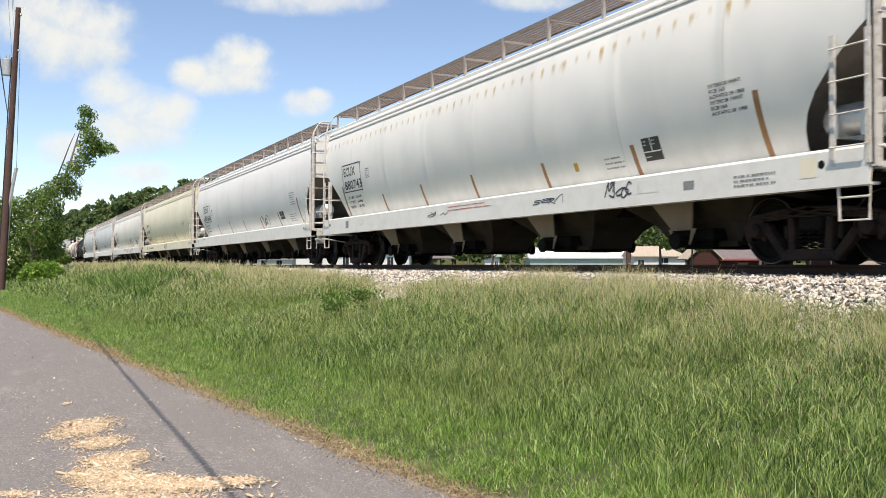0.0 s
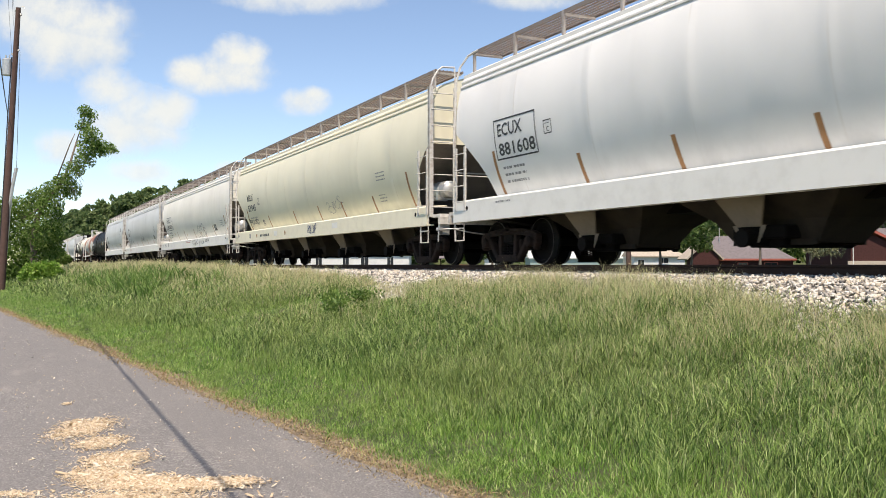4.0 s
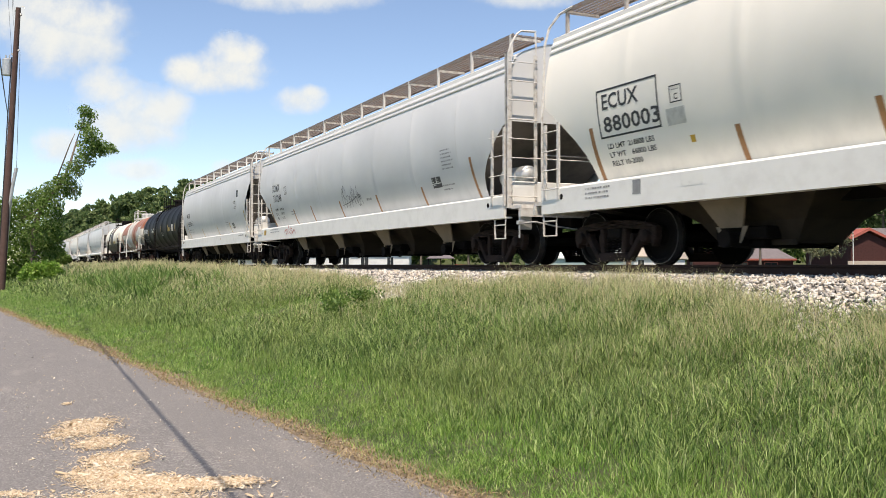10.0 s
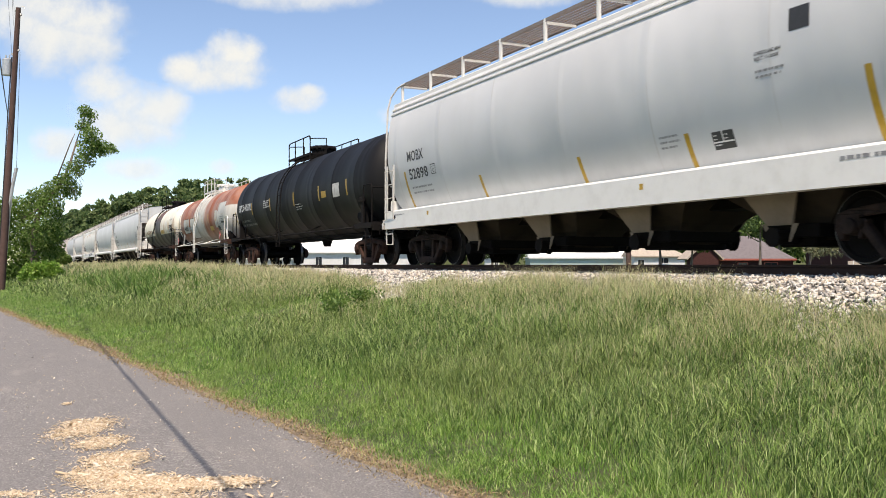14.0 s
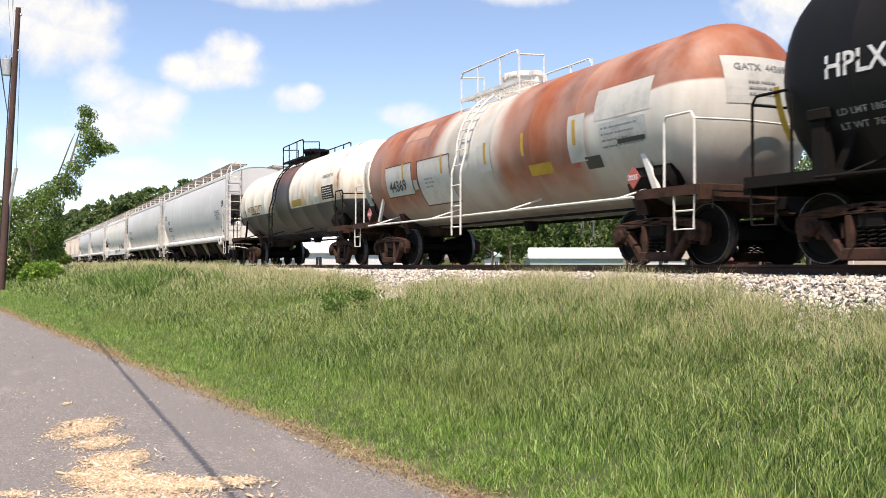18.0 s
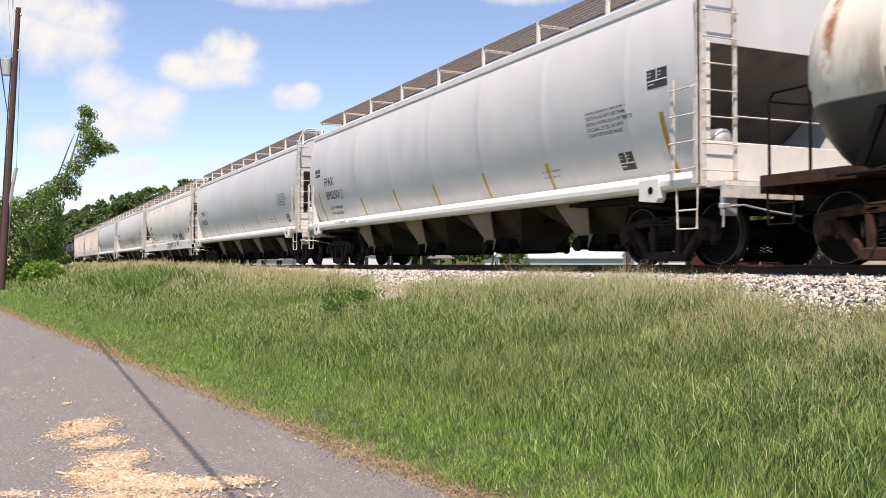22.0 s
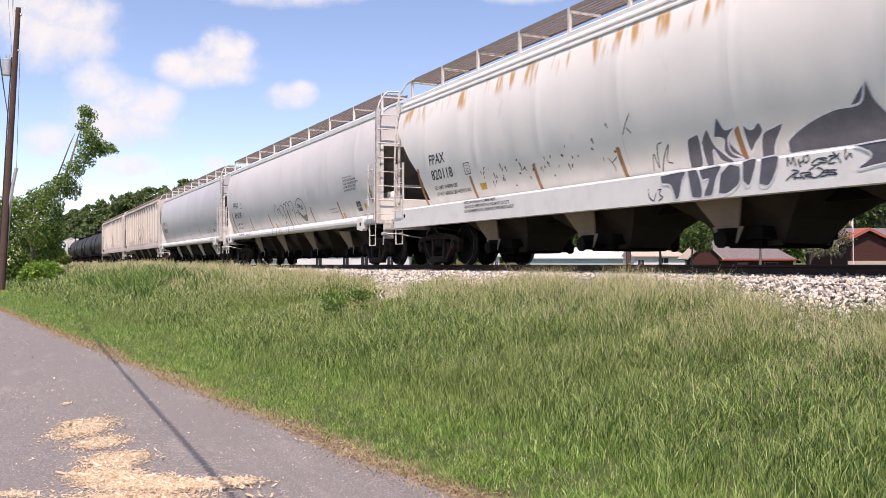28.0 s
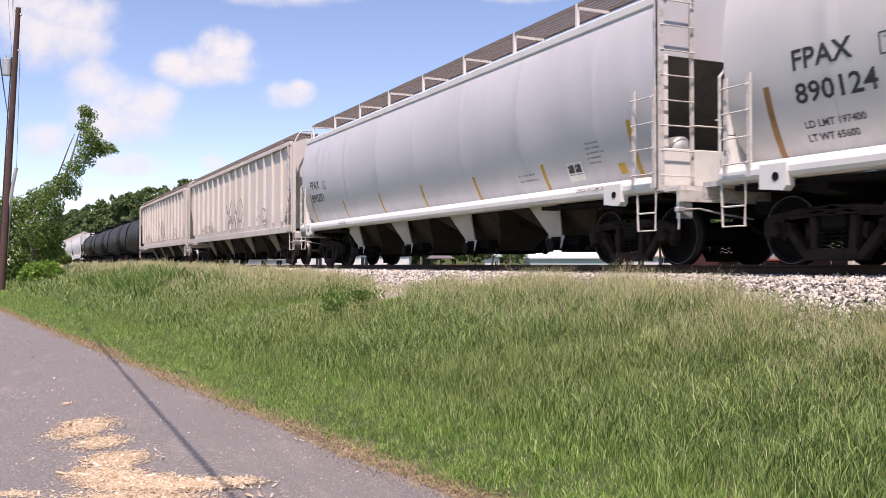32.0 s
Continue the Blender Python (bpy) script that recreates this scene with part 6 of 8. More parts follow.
    for i, num, x in ((10, "890250", -7.66), (11, "890276", -7.9), (13, "890124", -7.88), (14, "890281", -8.2)):
        c = CARS[i]
        marks(c, "FPAX", num, x, 2.36, 1.96, 0.90, 1.18)
        plate_box(c, x + 1.25, 1.92 if i == 10 else 2.30)
        if i == 14:
            small_print(c, 6.96, 2.0, 0.5, 5, h=0.045, gap=0.08, seed=100 + i)
            placard(c, 6.26, 6.73, 1.45, 1.76, mat=M_PATCH_WHITE)
            panel(c, "placard_field", 6.30, 6.48, 1.55, 1.72, M_LETTER, off=0.006)
            panel(c, "placard_field", 6.51, 6.69, 1.55, 1.72, M_LETTER, off=0.006)
            panel(c, "yellow_label", 7.72, 7.90, 1.45, 1.62, M_YELLOW)
        else:
            small_print(c, 6.25, 2.46, 1.1, 1, h=0.055, seed=100 + i)
            for k, words in enumerate(("CAUTION: DO NOT USE STEAM,", "BOILING WATER OR SHARP OBJECTS", "TO CLEAN. ENTER CAR WITH", "CLEAN SOFT SOLED SHOES.")):
                lettering(c, words, 6.25, 2.365 - k * 0.092, 0.041 * len(words), 0.055)
            placard(c, 6.92, 7.28, 1.50, 1.77)
            if i == 13:
                panel(c, "yellow_label", 7.5, 7.68, 1.50, 1.68, M_YELLOW)
        lettering(c, "2 INCH HF COMP SHOES", -6.35 if i != 14 else 7.0, 1.19, 0.95, 0.055, spot=lambda a, b, o=0: (a, -1.637, b))
        small_print(c, 4.6, 1.66, 0.7, 2, h=0.05, gap=0.10, seed=120 + i)
        small_print(c, -5.1, 1.20, 0.7, 2, h=0.03, gap=0.045, spot=lambda a, b, o=0: (a, -1.637, b), seed=130 + i)
    for i, a, b in ((10, "LD LMT 197700 LBS", "LT WT 65300 LBS"), (13, "LD LMT 197400", "LT WT 65600")):
        x = -7.62 if i == 10 else -7.84
        lettering(CARS[i], a, x, 1.66, 0.068 * len(a), 0.085)
        lettering(CARS[i], b, x, 1.50, 0.068 * len(b), 0.085)
    placard(CARS[10], -8.44, -7.98, 2.68, 2.92)
    placard(CARS[10], 7.9, 8.36, 2.60, 2.88)
    c = CARS[13]
    bubble_letters(c)

    c = CARS[12]
    marks(c, "FPAX", "820118", -7.15, 2.26, 1.92, 0.82, 1.08, 0.22)
    plate_box(c, -5.5, 1.90, 0.26)
    lettering(c, "LD LMT 194800 LBS", -7.15, 1.70, 1.15, 0.08)
    lettering(c, "LT WT 68400 LBS NEW 5-82", -7.15, 1.56, 1.68, 0.08)
    for i, words in enumerate(("NOTE: THIS CAR HAS 4 COMPARTMETS", "THIS CAR EQUIPPED WITH 5131 PNEUMATIC OUTLETS", "CAUTION REMOVE BOTH CAPS BEFORE OPERATING OUTLETS")):
        lettering(c, words, -5.16, 1.25 - i * 0.09, 0.042 * len(words), 0.06, None, sill_spot)
    fat_letters(c)
    for i, words in enumerate(("ESW 10-8    H  8-8", "EW   8-0     H 15-2", "CU FT 5700")):
        lettering(c, words, 5.7, 1.20 - i * 0.10, 0.055 * len(words), 0.06, None, sill_spot)
    placard(c, 6.9, 7.45, 1.72, 1.98)
    small_print(c, 5.8, 1.9, 0.8, 2, h=0.05, gap=0.10, seed=127)
    panel(c, "yellow_label", -5.0, -4.75, 1.55, 1.68, M_YELLOW)

    for i, seed in ((15, 151), (16, 161)):
        c = CARS[i]
        flat = lambda a, b, o=0: (a, -1.568, b)
        graffiti(c, tag(-0.5, 2.6, 1.5, 2.6, 4, seed), 0.05, M_SPRAY, flat)
        graffiti(c, tag(-6, -3.2, 1.5, 2.0, 5, seed + 1) + tag(5, 6.6, 1.5, 2.2, 3, seed + 2), 0.03, M_SPRAY, flat)


dress_train()


# ---- grass, stones, leaves ----
AX = Vector((-math.cos(YAW), math.sin(YAW)))     # level directions of the view: ahead and to its side
RX = Vector((math.sin(YAW), math.cos(YAW)))


def leafy(name, stops, rough=0.55, through_light=0.3, patch=None, size=0.35, deep=None):
    n = Nodes(name, rough)
    info = n.add("ShaderNodeNewGeometry")
    c = n.ramp(info.outputs["Random Per Island"], stops)
    if patch:
        c = n.mix(n.math("MULTIPLY", n.step(n.noise(size, detail=4), 0.42, 0.66), 0.35), c, patch)
    if deep:
        c = n.mix(n.math("MULTIPLY", n.step(n.noise(4.5, detail=3), 0.52, 0.66), 0.42), c, deep)
    n.colour(c)
    t = n.add("ShaderNodeBsdfTranslucent")
    n.link(c, t.inputs["Color"])
    mixed = n.add("ShaderNodeMixShader")
    mixed.inputs[0].default_value = through_light
    n.link(n.bsdf.outputs[0], mixed.inputs[1])
    n.link(t.outputs[0], mixed.inputs[2])
    out = n.tree.nodes["Material Output"]
    n.link(mixed.outputs[0], out.inputs["Surface"])
    n.bsdf.inputs["Specular IOR Level"].default_value = 0.25
    return n.mat


M_GRASS = leafy("tall_green_grass", [(0.0, (0.012, 0.03, 0.006)), (0.3, (0.06, 0.13, 0.026)), (0.6, (0.215, 0.33, 0.085)), (0.86, (0.36, 0.46, 0.155)), (1.0, (0.46, 0.53, 0.25))], 0.5, through_light=0.2, patch=(0.25, 0.29, 0.10), deep=(0.045, 0.11, 0.028))
M_LAWN = leafy("short_bright_grass", [(0.0, (0.06, 0.13, 0.022)), (0.4, (0.17, 0.32, 0.06)), (0.8, (0.31, 0.46, 0.115)), (1.0, (0.48, 0.52, 0.24))], 0.42, through_light=0.25, patch=(0.24, 0.30, 0.09), deep=(0.08, 0.17, 0.035))
M_SEED = leafy("tan_seed_heads", [(0.0, (0.42, 0.42, 0.22)), (0.5, (0.62, 0.58, 0.34)), (1.0, (0.48, 0.38, 0.24))], 0.7, 0.3)
M_STRAW = leafy("dead_straw", [(0.0, (0.20, 0.13, 0.06)), (0.5, (0.34, 0.25, 0.13)), (1.0, (0.46, 0.37, 0.22))], 0.8, 0.1)
M_REED = leafy("dark_broad_reeds", [(0.0, (0.07, 0.14, 0.03)), (0.6, (0.14, 0.24, 0.055)), (1.0, (0.24, 0.32, 0.10))])
M_WEED = leafy("dark_weed_leaves", [(0.0, (0.06, 0.12, 0.025)), (0.6, (0.13, 0.22, 0.05)), (1.0, (0.24, 0.33, 0.09))], 0.5, 0.4)
M_LEAF = leafy("tree_leaves", [(0.0, (0.06, 0.12, 0.024)), (0.4, (0.12, 0.21, 0.042)), (0.8, (0.22, 0.325, 0.085)), (1.0, (0.32, 0.39, 0.15))], 0.45, through_light=0.5)
M_LEAF_PALE = leafy("pale_tree_leaves", [(0.0, (0.11, 0.12, 0.055)), (0.5, (0.20, 0.20, 0.10)), (1.0, (0.31, 0.30, 0.18))])
M_BUSH = leafy("bright_bush_leaves", [(0.0, (0.09, 0.19, 0.024)), (0.5, (0.19, 0.34, 0.055)), (1.0, (0.32, 0.45, 0.10))], 0.45, through_light=0.5)
M_FAR = leafy("far_woodland_leaves", [(0.0, (0.05, 0.095, 0.032)), (0.5, (0.11, 0.17, 0.06)), (0.85, (0.18, 0.24, 0.095)), (1.0, (0.25, 0.30, 0.13))], 0.6, 0.4)
M_TREE = leafy("dark_tree_leaves", [(0.0, (0.03, 0.06, 0.014)), (0.45, (0.06, 0.108, 0.026)), (0.8, (0.11, 0.17, 0.044)), (1.0, (0.18, 0.235, 0.085))], 0.5, through_light=0.4)
M_BARK = plain("grey_brown_bark", (0.17, 0.14, 0.11), 0.9, size=12, bump=0.5)
M_CHIP = leafy("pale_wood_chips", [(0.0, (0.42, 0.30, 0.19)), (0.4, (0.62, 0.48, 0.32)), (0.8, (0.72, 0.59, 0.43)), (1.0, (0.78, 0.70, 0.57))], 0.8, 0.0)


def raw_mesh(name, verts, loops, sizes):
    """A mesh straight from arrays."""
    m = bpy.data.meshes.new(name)
    m.vertices.add(len(verts))
    m.vertices.foreach_set("co", np.asarray(verts, np.float32).ravel())
    m.loops.add(len(loops))
    m.loops.foreach_set("vertex_index", np.asarray(loops, np.int32))
    m.polygons.add(len(sizes))
    starts = np.concatenate([[0], np.cumsum(sizes)[:-1]])
    m.polygons.foreach_set("loop_start", starts.astype(np.int32))
    m.update(calc_edges=True)
    return m


def blades(name, x, y, z, h, w, lean, rng, material, label, bend=0.45, way=None):
    """Bent, tapering blades of grass, one strip each."""
    n = len(x)
    a = rng.uniform(0, 2 * np.pi, n) if way is None else way
    face = rng.uniform(0, 2 * np.pi, n)
    dx, dy = np.cos(a) * lean * h, np.sin(a) * lean * h
    wx, wy = np.cos(face) * w / 2, np.sin(face) * w / 2
    v = np.zeros((n, 7, 3))
    for k, (t, ww) in enumerate(((0, 1.0), (0.45, 0.85), (0.8, 0.5))):
        px, py = x + dx * t ** 2, y + dy * t ** 2
        pz = z + h * (t - bend * lean * t * t)
        v[:, 2 * k] = np.stack([px - wx * ww, py - wy * ww, pz], 1)
        v[:, 2 * k + 1] = np.stack([px + wx * ww, py + wy * ww, pz], 1)
    v[:, 6] = np.stack([x + dx * 1.05, y + dy * 1.05, z + h * (1 - bend * lean)], 1)
    base = np.arange(n)[:, None] * 7
    idx = (base + np.array([0, 1, 3, 2, 2, 3, 5, 4, 4, 5, 6])[None]).ravel()
    m = raw_mesh(name, v.reshape(-1, 3), idx, np.tile([4, 4, 3], n))
    return thing(name, m, material, label, "grass", kind="stuff")


def edge_of(x):
    return 2.65 + (x + 5.43) * 0.103


def ground_of(x, y):
    return np.array([ground_z(a, b) for a, b in zip(x, y)])


def tall_of(x, y):
    """How tall the grass stands at a place."""
    e = edge_of(x)
    top = np.interp(x, [-60, -48, -31, -22, -19.5, -18, -16.5, -12, -9, -7, -5], [0.62, 0.60, 0.50, 0.42, 0.25, 0.14, 0.34, 0.46, 0.45, 0.39, 0.33])
    return np.interp((y - e) / (7.3 - e), [0, 0.10, 0.20, 0.36, 0.6, 1.0], [0.14, 0.18, 0.30, 0.75, 0.95, 1.0]) * 1.0 * np.where((y - e) / (7.3 - e) > 0.5, top, np.minimum(top + 0.08, 0.46))


def build_grass():
    rng = np.random.default_rng(7)
    # (x range, blades per square metre, blade width)
    zones = [(-3.2, 7, 160, 0.014), (-13, -3.2, 3300, 0.0058), (-24, -13, 1500, 0.0090), (-42, -24, 500, 0.0160), (-75, -42, 120, 0.036), (-125, -75, 26, 0.075)]
    for x0, x1, dens, wid in zones:
        wide = 8.0 - edge_of(np.array([x0]))[0] + 0.2
        # blades stand in tufts and fan out from them
        per = 11
        m = int((x1 - x0) * wide * dens) // per
        tx = rng.uniform(x0, x1, m)
        e = edge_of(tx)
        ty = e + 0.02 + rng.random(m) * (np.interp(tx, [-20, -17, -9, -6.5], [7.8, 7.8, 7.85, 7.6]) - e)
        c1 = np.array([noise.noise(Vector((a * 1.6, b * 1.6, 0))) for a, b in zip(tx, ty)])
        c2 = np.array([noise.noise(Vector((a * 0.35, b * 0.35, 9))) for a, b in zip(tx, ty)])
        n = m * per
        ox, oy = rng.normal(0, 0.03 + wid * 2, n), rng.normal(0, 0.03 + wid * 2, n)
        x, y = np.repeat(tx, per) + ox, np.repeat(ty, per) + oy
        way = np.arctan2(oy, ox) + rng.normal(0, 0.8, n)
        clump, clump2, grown = np.repeat(c1, per), np.repeat(c2, per), np.repeat(rng.uniform(0.62, 1.3, m), per)
        e = edge_of(x)
        keep = rng.random(n) < np.clip(0.8 + clump * 0.7, 0.5, 1)
        # bare dirt and straw beside the lane
        keep &= rng.random(n) < np.clip((y - e - 0.10 - 0.22 * clump2) / 0.22, 0.06, 1)
        # the bare, stony gully in the bank
        gully = (np.abs(x + 17.9) < 0.55 + 0.3 * clump) & (y > 6.2)
        keep &= ~gully
        x, y, clump, clump2, way, grown = x[keep], y[keep], clump[keep], clump2[keep], way[keep], grown[keep]
        n = len(x)
        h = tall_of(x, y) * np.clip(0.92 + 0.45 * clump + 0.25 * clump2, 0.45, 1.45) * grown * rng.uniform(0.30, 1.05, n)
        # grass cut short along the line of sight so the stony gully behind shows
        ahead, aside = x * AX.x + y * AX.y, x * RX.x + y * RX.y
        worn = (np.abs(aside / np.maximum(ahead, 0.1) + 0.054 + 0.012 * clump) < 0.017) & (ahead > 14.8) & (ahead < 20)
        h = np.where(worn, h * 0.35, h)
        h = np.maximum(h, rng.uniform(0.05, 0.11, n))
        gz = ground_of(x, y)
        z = np.where(y > 7.15, np.maximum(gz, np.interp(y, [6.7, 7.3, 8.35], [-0.98, -0.72, -0.26])), gz) - 0.02
        # most leaves of the upper growth are short and spring from the stems
        canopy = tall_of(x, y) * np.clip(0.92 + 0.45 * clump + 0.25 * clump2, 0.45, 1.3) * grown
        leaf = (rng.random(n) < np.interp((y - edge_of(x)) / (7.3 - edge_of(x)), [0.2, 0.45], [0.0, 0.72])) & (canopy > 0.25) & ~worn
        up = rng.random(n) ** 0.7
        z = np.where(leaf, z + canopy * 0.62 * up, z)
        h = np.where(leaf, rng.uniform(0.07, 0.18, n) * (1 + np.abs(x) / 60), h)
        spread = np.where(leaf, rng.uniform(0.5, 1.5, n), 0.0)
        short = (h < 0.17) & ~leaf
        for pick, mat, name, label in ((short, M_LAWN, "short_grass", "short bright green grass along the lane's edge"), (~short, M_GRASS, "tall_grass", "tall uncut green grass on the bank")):
            if pick.sum():
                blades(name, x[pick], y[pick], z[pick], h[pick], wid * rng.uniform(0.6, 1.4, pick.sum()) * np.where(leaf[pick], 0.78, 1.0), np.where(leaf[pick], spread[pick], np.interp(y[pick] - edge_of(x[pick]), [0.5, 1.5, 3.0], [0.7, 0.45, 1.0]) * rng.uniform(0.25, 1.25, pick.sum())), rng, mat, label, way=way[pick])
        # seed heads over the tallest grass
        rel = (y - edge_of(x)) / (7.3 - edge_of(x))
        tall = (rng.random(n) < np.interp(rel, [0.3, 0.6, 0.85, 1.05], [0.0, 0.05, 0.24, 0.40]) * np.interp(x, [-30, -22, -13], [1.7, 1.6, 1.0])) & (canopy > 0.22)
        if tall.sum():
            k = tall.sum()
            blades("seed_heads", x[tall] + rng.normal(0, 0.02, k), y[tall], gz[tall] + canopy[tall] * 0.55, canopy[tall] * rng.uniform(0.3, 0.62, k), wid * 0.55 * np.ones(k), rng.uniform(0.2, 0.9, k), rng, M_SEED, "tan seed heads above the tall grass")
    # dead straw along the lane
    n = 16000
    x = -3.5 - 45 * rng.random(n) ** 1.6
    y = edge_of(x) + rng.normal(0.12, 0.13, n) + 0.05 * np.sin(x * 2.1)
    blades("dead_straw", x, y, np.full(n, ROAD_Z + 0.0), rng.uniform(0.01, 0.045, n), rng.uniform(0.004, 0.009, n) * (1 + np.abs(x) / 25), rng.uniform(0.8, 2.2, n), rng, M_STRAW, "dead tan straw and dirt along the lane's edge", 0.3)
    # broad reeds far along the bank
    n = 2600
    x = rng.uniform(-44, -27, n)
    y = edge_of(x) + rng.uniform(0.45, 0.8, n) * (7.3 - edge_of(x))
    ok = np.array([noise.noise(Vector((a * 0.5, b * 0.5, 3))) for a, b in zip(x, y)]) > -0.05
    x, y = x[ok], y[ok]
    n = len(x)
    blades("reeds", x, y, ground_of(x, y), rng.uniform(0.5, 1.0, n), rng.uniform(0.03, 0.05, n), rng.uniform(0.25, 0.8, n), rng, M_REED, "dark green broad-leaved reeds in the bank")


def foliage_arrays(blobs, count, size, rng, droop=0.2):
    """Diamond leaves scattered through soft blobs (x, y, z, rx, ry, rz)."""
    b = np.asarray(blobs, float)
    vol = (b[:, 3] * b[:, 4] * b[:, 5]) ** (2 / 3)
    pick = rng.choice(len(b), count, p=vol / vol.sum())
    d = rng.normal(size=(count, 3))
    d /= np.linalg.norm(d, axis=1)[:, None]
    r = rng.random(count) ** 0.45
    c = b[pick, :3] + d * r[:, None] * b[pick, 3:6]
    u = rng.normal(size=(count, 3)) + d * 0.4
    u /= np.linalg.norm(u, axis=1)[:, None]
    w = np.cross(u, rng.normal(size=(count, 3)))
    w /= np.linalg.norm(w, axis=1)[:, None]
    s = size * rng.uniform(0.6, 1.4, count)[:, None]
    u[:, 2] -= droop
    v = np.stack([c - u * s, c + w * s * 0.55, c + u * s, c - w * s * 0.55], 1)
    return v.reshape(-1, 3)


def foliage_mesh(name, blobs, count, size, seed, droop=0.2):
    rng = np.random.default_rng(seed)
    v = foliage_arrays(blobs, count, size, rng, droop)
    n = len(v) // 4
    return raw_mesh(name, v, np.arange(4 * n), np.full(n, 4))


def at_view(px, depth, z=0.0):
    """A place by its bearing across the view and its distance ahead."""
    lat = (px - 784) / 1610 * depth
    p = AX * depth + RX * lat
    return Vector((p.x, p.y, z))


def rise(py, depth):
    """Height above the rails of a line of sight at a distance."""
    return (468.6 - py) / 1610 * depth


def blob_at(px, py, depth, rpx, rpy, deep=None):
    p = at_view(px, depth, rise(py, depth))
    k = depth / 1610
    return (p.x, p.y, p.z, rpx * k, rpx * k if deep is None else deep, rpy * k)


def limb_shape(paths, n=7):
    s = Shape()
    for pts, r0, r1 in paths:
        k = len(pts)
        s.tube(pts, [r0 + (r1 - r0) * i / (k - 1) for i in range(k)], n)
    return s


def view_path(depth, pts, jitter=0.0):
    return [at_view(px, depth + jitter * i, rise(py, depth + jitter * i)) for i, (px, py) in enumerate(pts)]


def build_left_trees():
    d = 62
    tree = holder("leaning_tree", "vine-covered tree leaning over the bank beside the lane", "tree", at=None)
    trunk = [(view_path(d, [(62, 512), (60, 470), (58, 420), (66, 385), (88, 350), (112, 318), (124, 285), (134, 250)]), 0.26, 0.05),
             (view_path(d + 0.6, [(58, 420), (40, 395), (25, 370), (14, 352)]), 0.12, 0.03),
             (view_path(d - 0.5, [(80, 360), (60, 375), (36, 388)]), 0.07, 0.02)]
    part("trunk", limb_shape(trunk).mesh("trunk", True), M_BARK, tree)
    limbs = [(view_path(d, [(97, 322), (110, 288), (122, 256), (131, 236)]), 0.06, 0.02),
             (view_path(d + 0.3, [(112, 318), (128, 300), (146, 292), (160, 270)]), 0.05, 0.015),
             (view_path(d, [(134, 250), (142, 225), (150, 200)]), 0.045, 0.012)]
    for p in limbs:
        part("limb", limb_shape([p]).mesh("limb", True), M_BARK, tree)
    for pts in ([(128, 300), (140, 310), (148, 322)], [(140, 318), (146, 332)], [(126, 330), (133, 348)]):
        part("bare_twig", limb_shape([(view_path(d - 0.4, pts), 0.02, 0.008)], 5), M_BARK, tree)
    crown = [blob_at(*b[:2], d + b[4], *b[2:4]) for b in (
        (148, 196, 13, 12, 0), (156, 205, 16, 14, 0.3), (146, 222, 14, 12, 0), (160, 238, 20, 14, -0.3), (160, 258, 26, 20, 0), (178, 262, 22, 16, 0.3), (150, 280, 20, 18, 0),
        (196, 262, 10, 9, 0), (204, 268, 6, 4, 0), (130, 300, 20, 16, 0), (112, 322, 22, 16, 0), (126, 338, 18, 18, 0.4), (95, 335, 24, 16, -0.3), (70, 345, 24, 14, 0.3))]
    part("crown", foliage_mesh("crown", crown, 7000, 0.082, 21), M_LEAF, tree)
    drape = [blob_at(*b[:2], d + b[4], *b[2:4]) for b in (
        (20, 372, 34, 26, 0), (55, 365, 34, 24, 0.5), (88, 362, 26, 24, -0.5), (102, 378, 14, 20, 0.5), (30, 410, 40, 34, 0.5), (75, 405, 44, 36, 0), (98, 412, 16, 24, 0.4),
        (20, 450, 36, 34, 0), (60, 448, 40, 30, 0.6), (92, 440, 24, 24, 0.8), (8, 485, 26, 26, 0.5), (45, 478, 30, 26, 0.8), (-20, 400, 50, 60, 0.5), (-40, 460, 50, 40, 0.5))]
    part("vine_drape", foliage_mesh("vine_drape", drape, 17000, 0.10, 22), M_LEAF, tree, "thick curtain of leafy vines")

    for px, dd, blobs, name, seed, mat, lab in (
            (75, 55, [(60, 482, 22, 20), (85, 478, 24, 18), (100, 488, 18, 14), (70, 500, 26, 14), (48, 492, 16, 18)], "bush", 31, M_BUSH, "bright green leafy bush at the foot of the tree"),
            (100, 72, [(100, 448, 16, 12), (112, 458, 14, 10), (90, 455, 16, 14)], "bush", 32, M_LEAF, "dark green bush beside the track")):
        b = holder(name, lab, "bush")
        base = at_view(px, dd, 0)
        gz = ground_z(base.x, base.y)
        part("stem", limb_shape([([(base.x, base.y, gz - 0.05), (base.x + 0.1, base.y, gz + 0.5), (base.x + 0.3, base.y + 0.1, gz + 1.0)], 0.05, 0.015)]), M_BARK, b)
        part("leaves", foliage_mesh("leaves", [blob_at(x, y, dd, rx, ry) for x, y, rx, ry in blobs], 3600, 0.11, seed), mat, b)

    # leafy weeds in the middle of the bank
    for cx, cy, depth, k, seed in ((608, 575, 14.6, 46, 41), (640, 560, 15.2, 34, 42), (590, 560, 15.5, 26, 43)):
        p = at_view(cx, depth)
        gz = ground_z(p.x, p.y)
        w = holder("weed", "dark green leafy weed among the grass", "weed", "weeds on the bank")
        rng = random.Random(seed)
        stems = []
        for i in range(9):
            a, r = rng.uniform(0, 6.28), rng.uniform(0.05, k * depth / 1610)
            stems.append(([(p.x, p.y, gz - 0.02), (p.x + math.cos(a) * r * 0.5, p.y + math.sin(a) * r * 0.5, gz + 0.2), (p.x + math.cos(a) * r, p.y + math.sin(a) * r, gz + rng.uniform(0.3, 0.5))], 0.008, 0.003))
        part("stem", limb_shape(stems, 5), M_WEED, w)
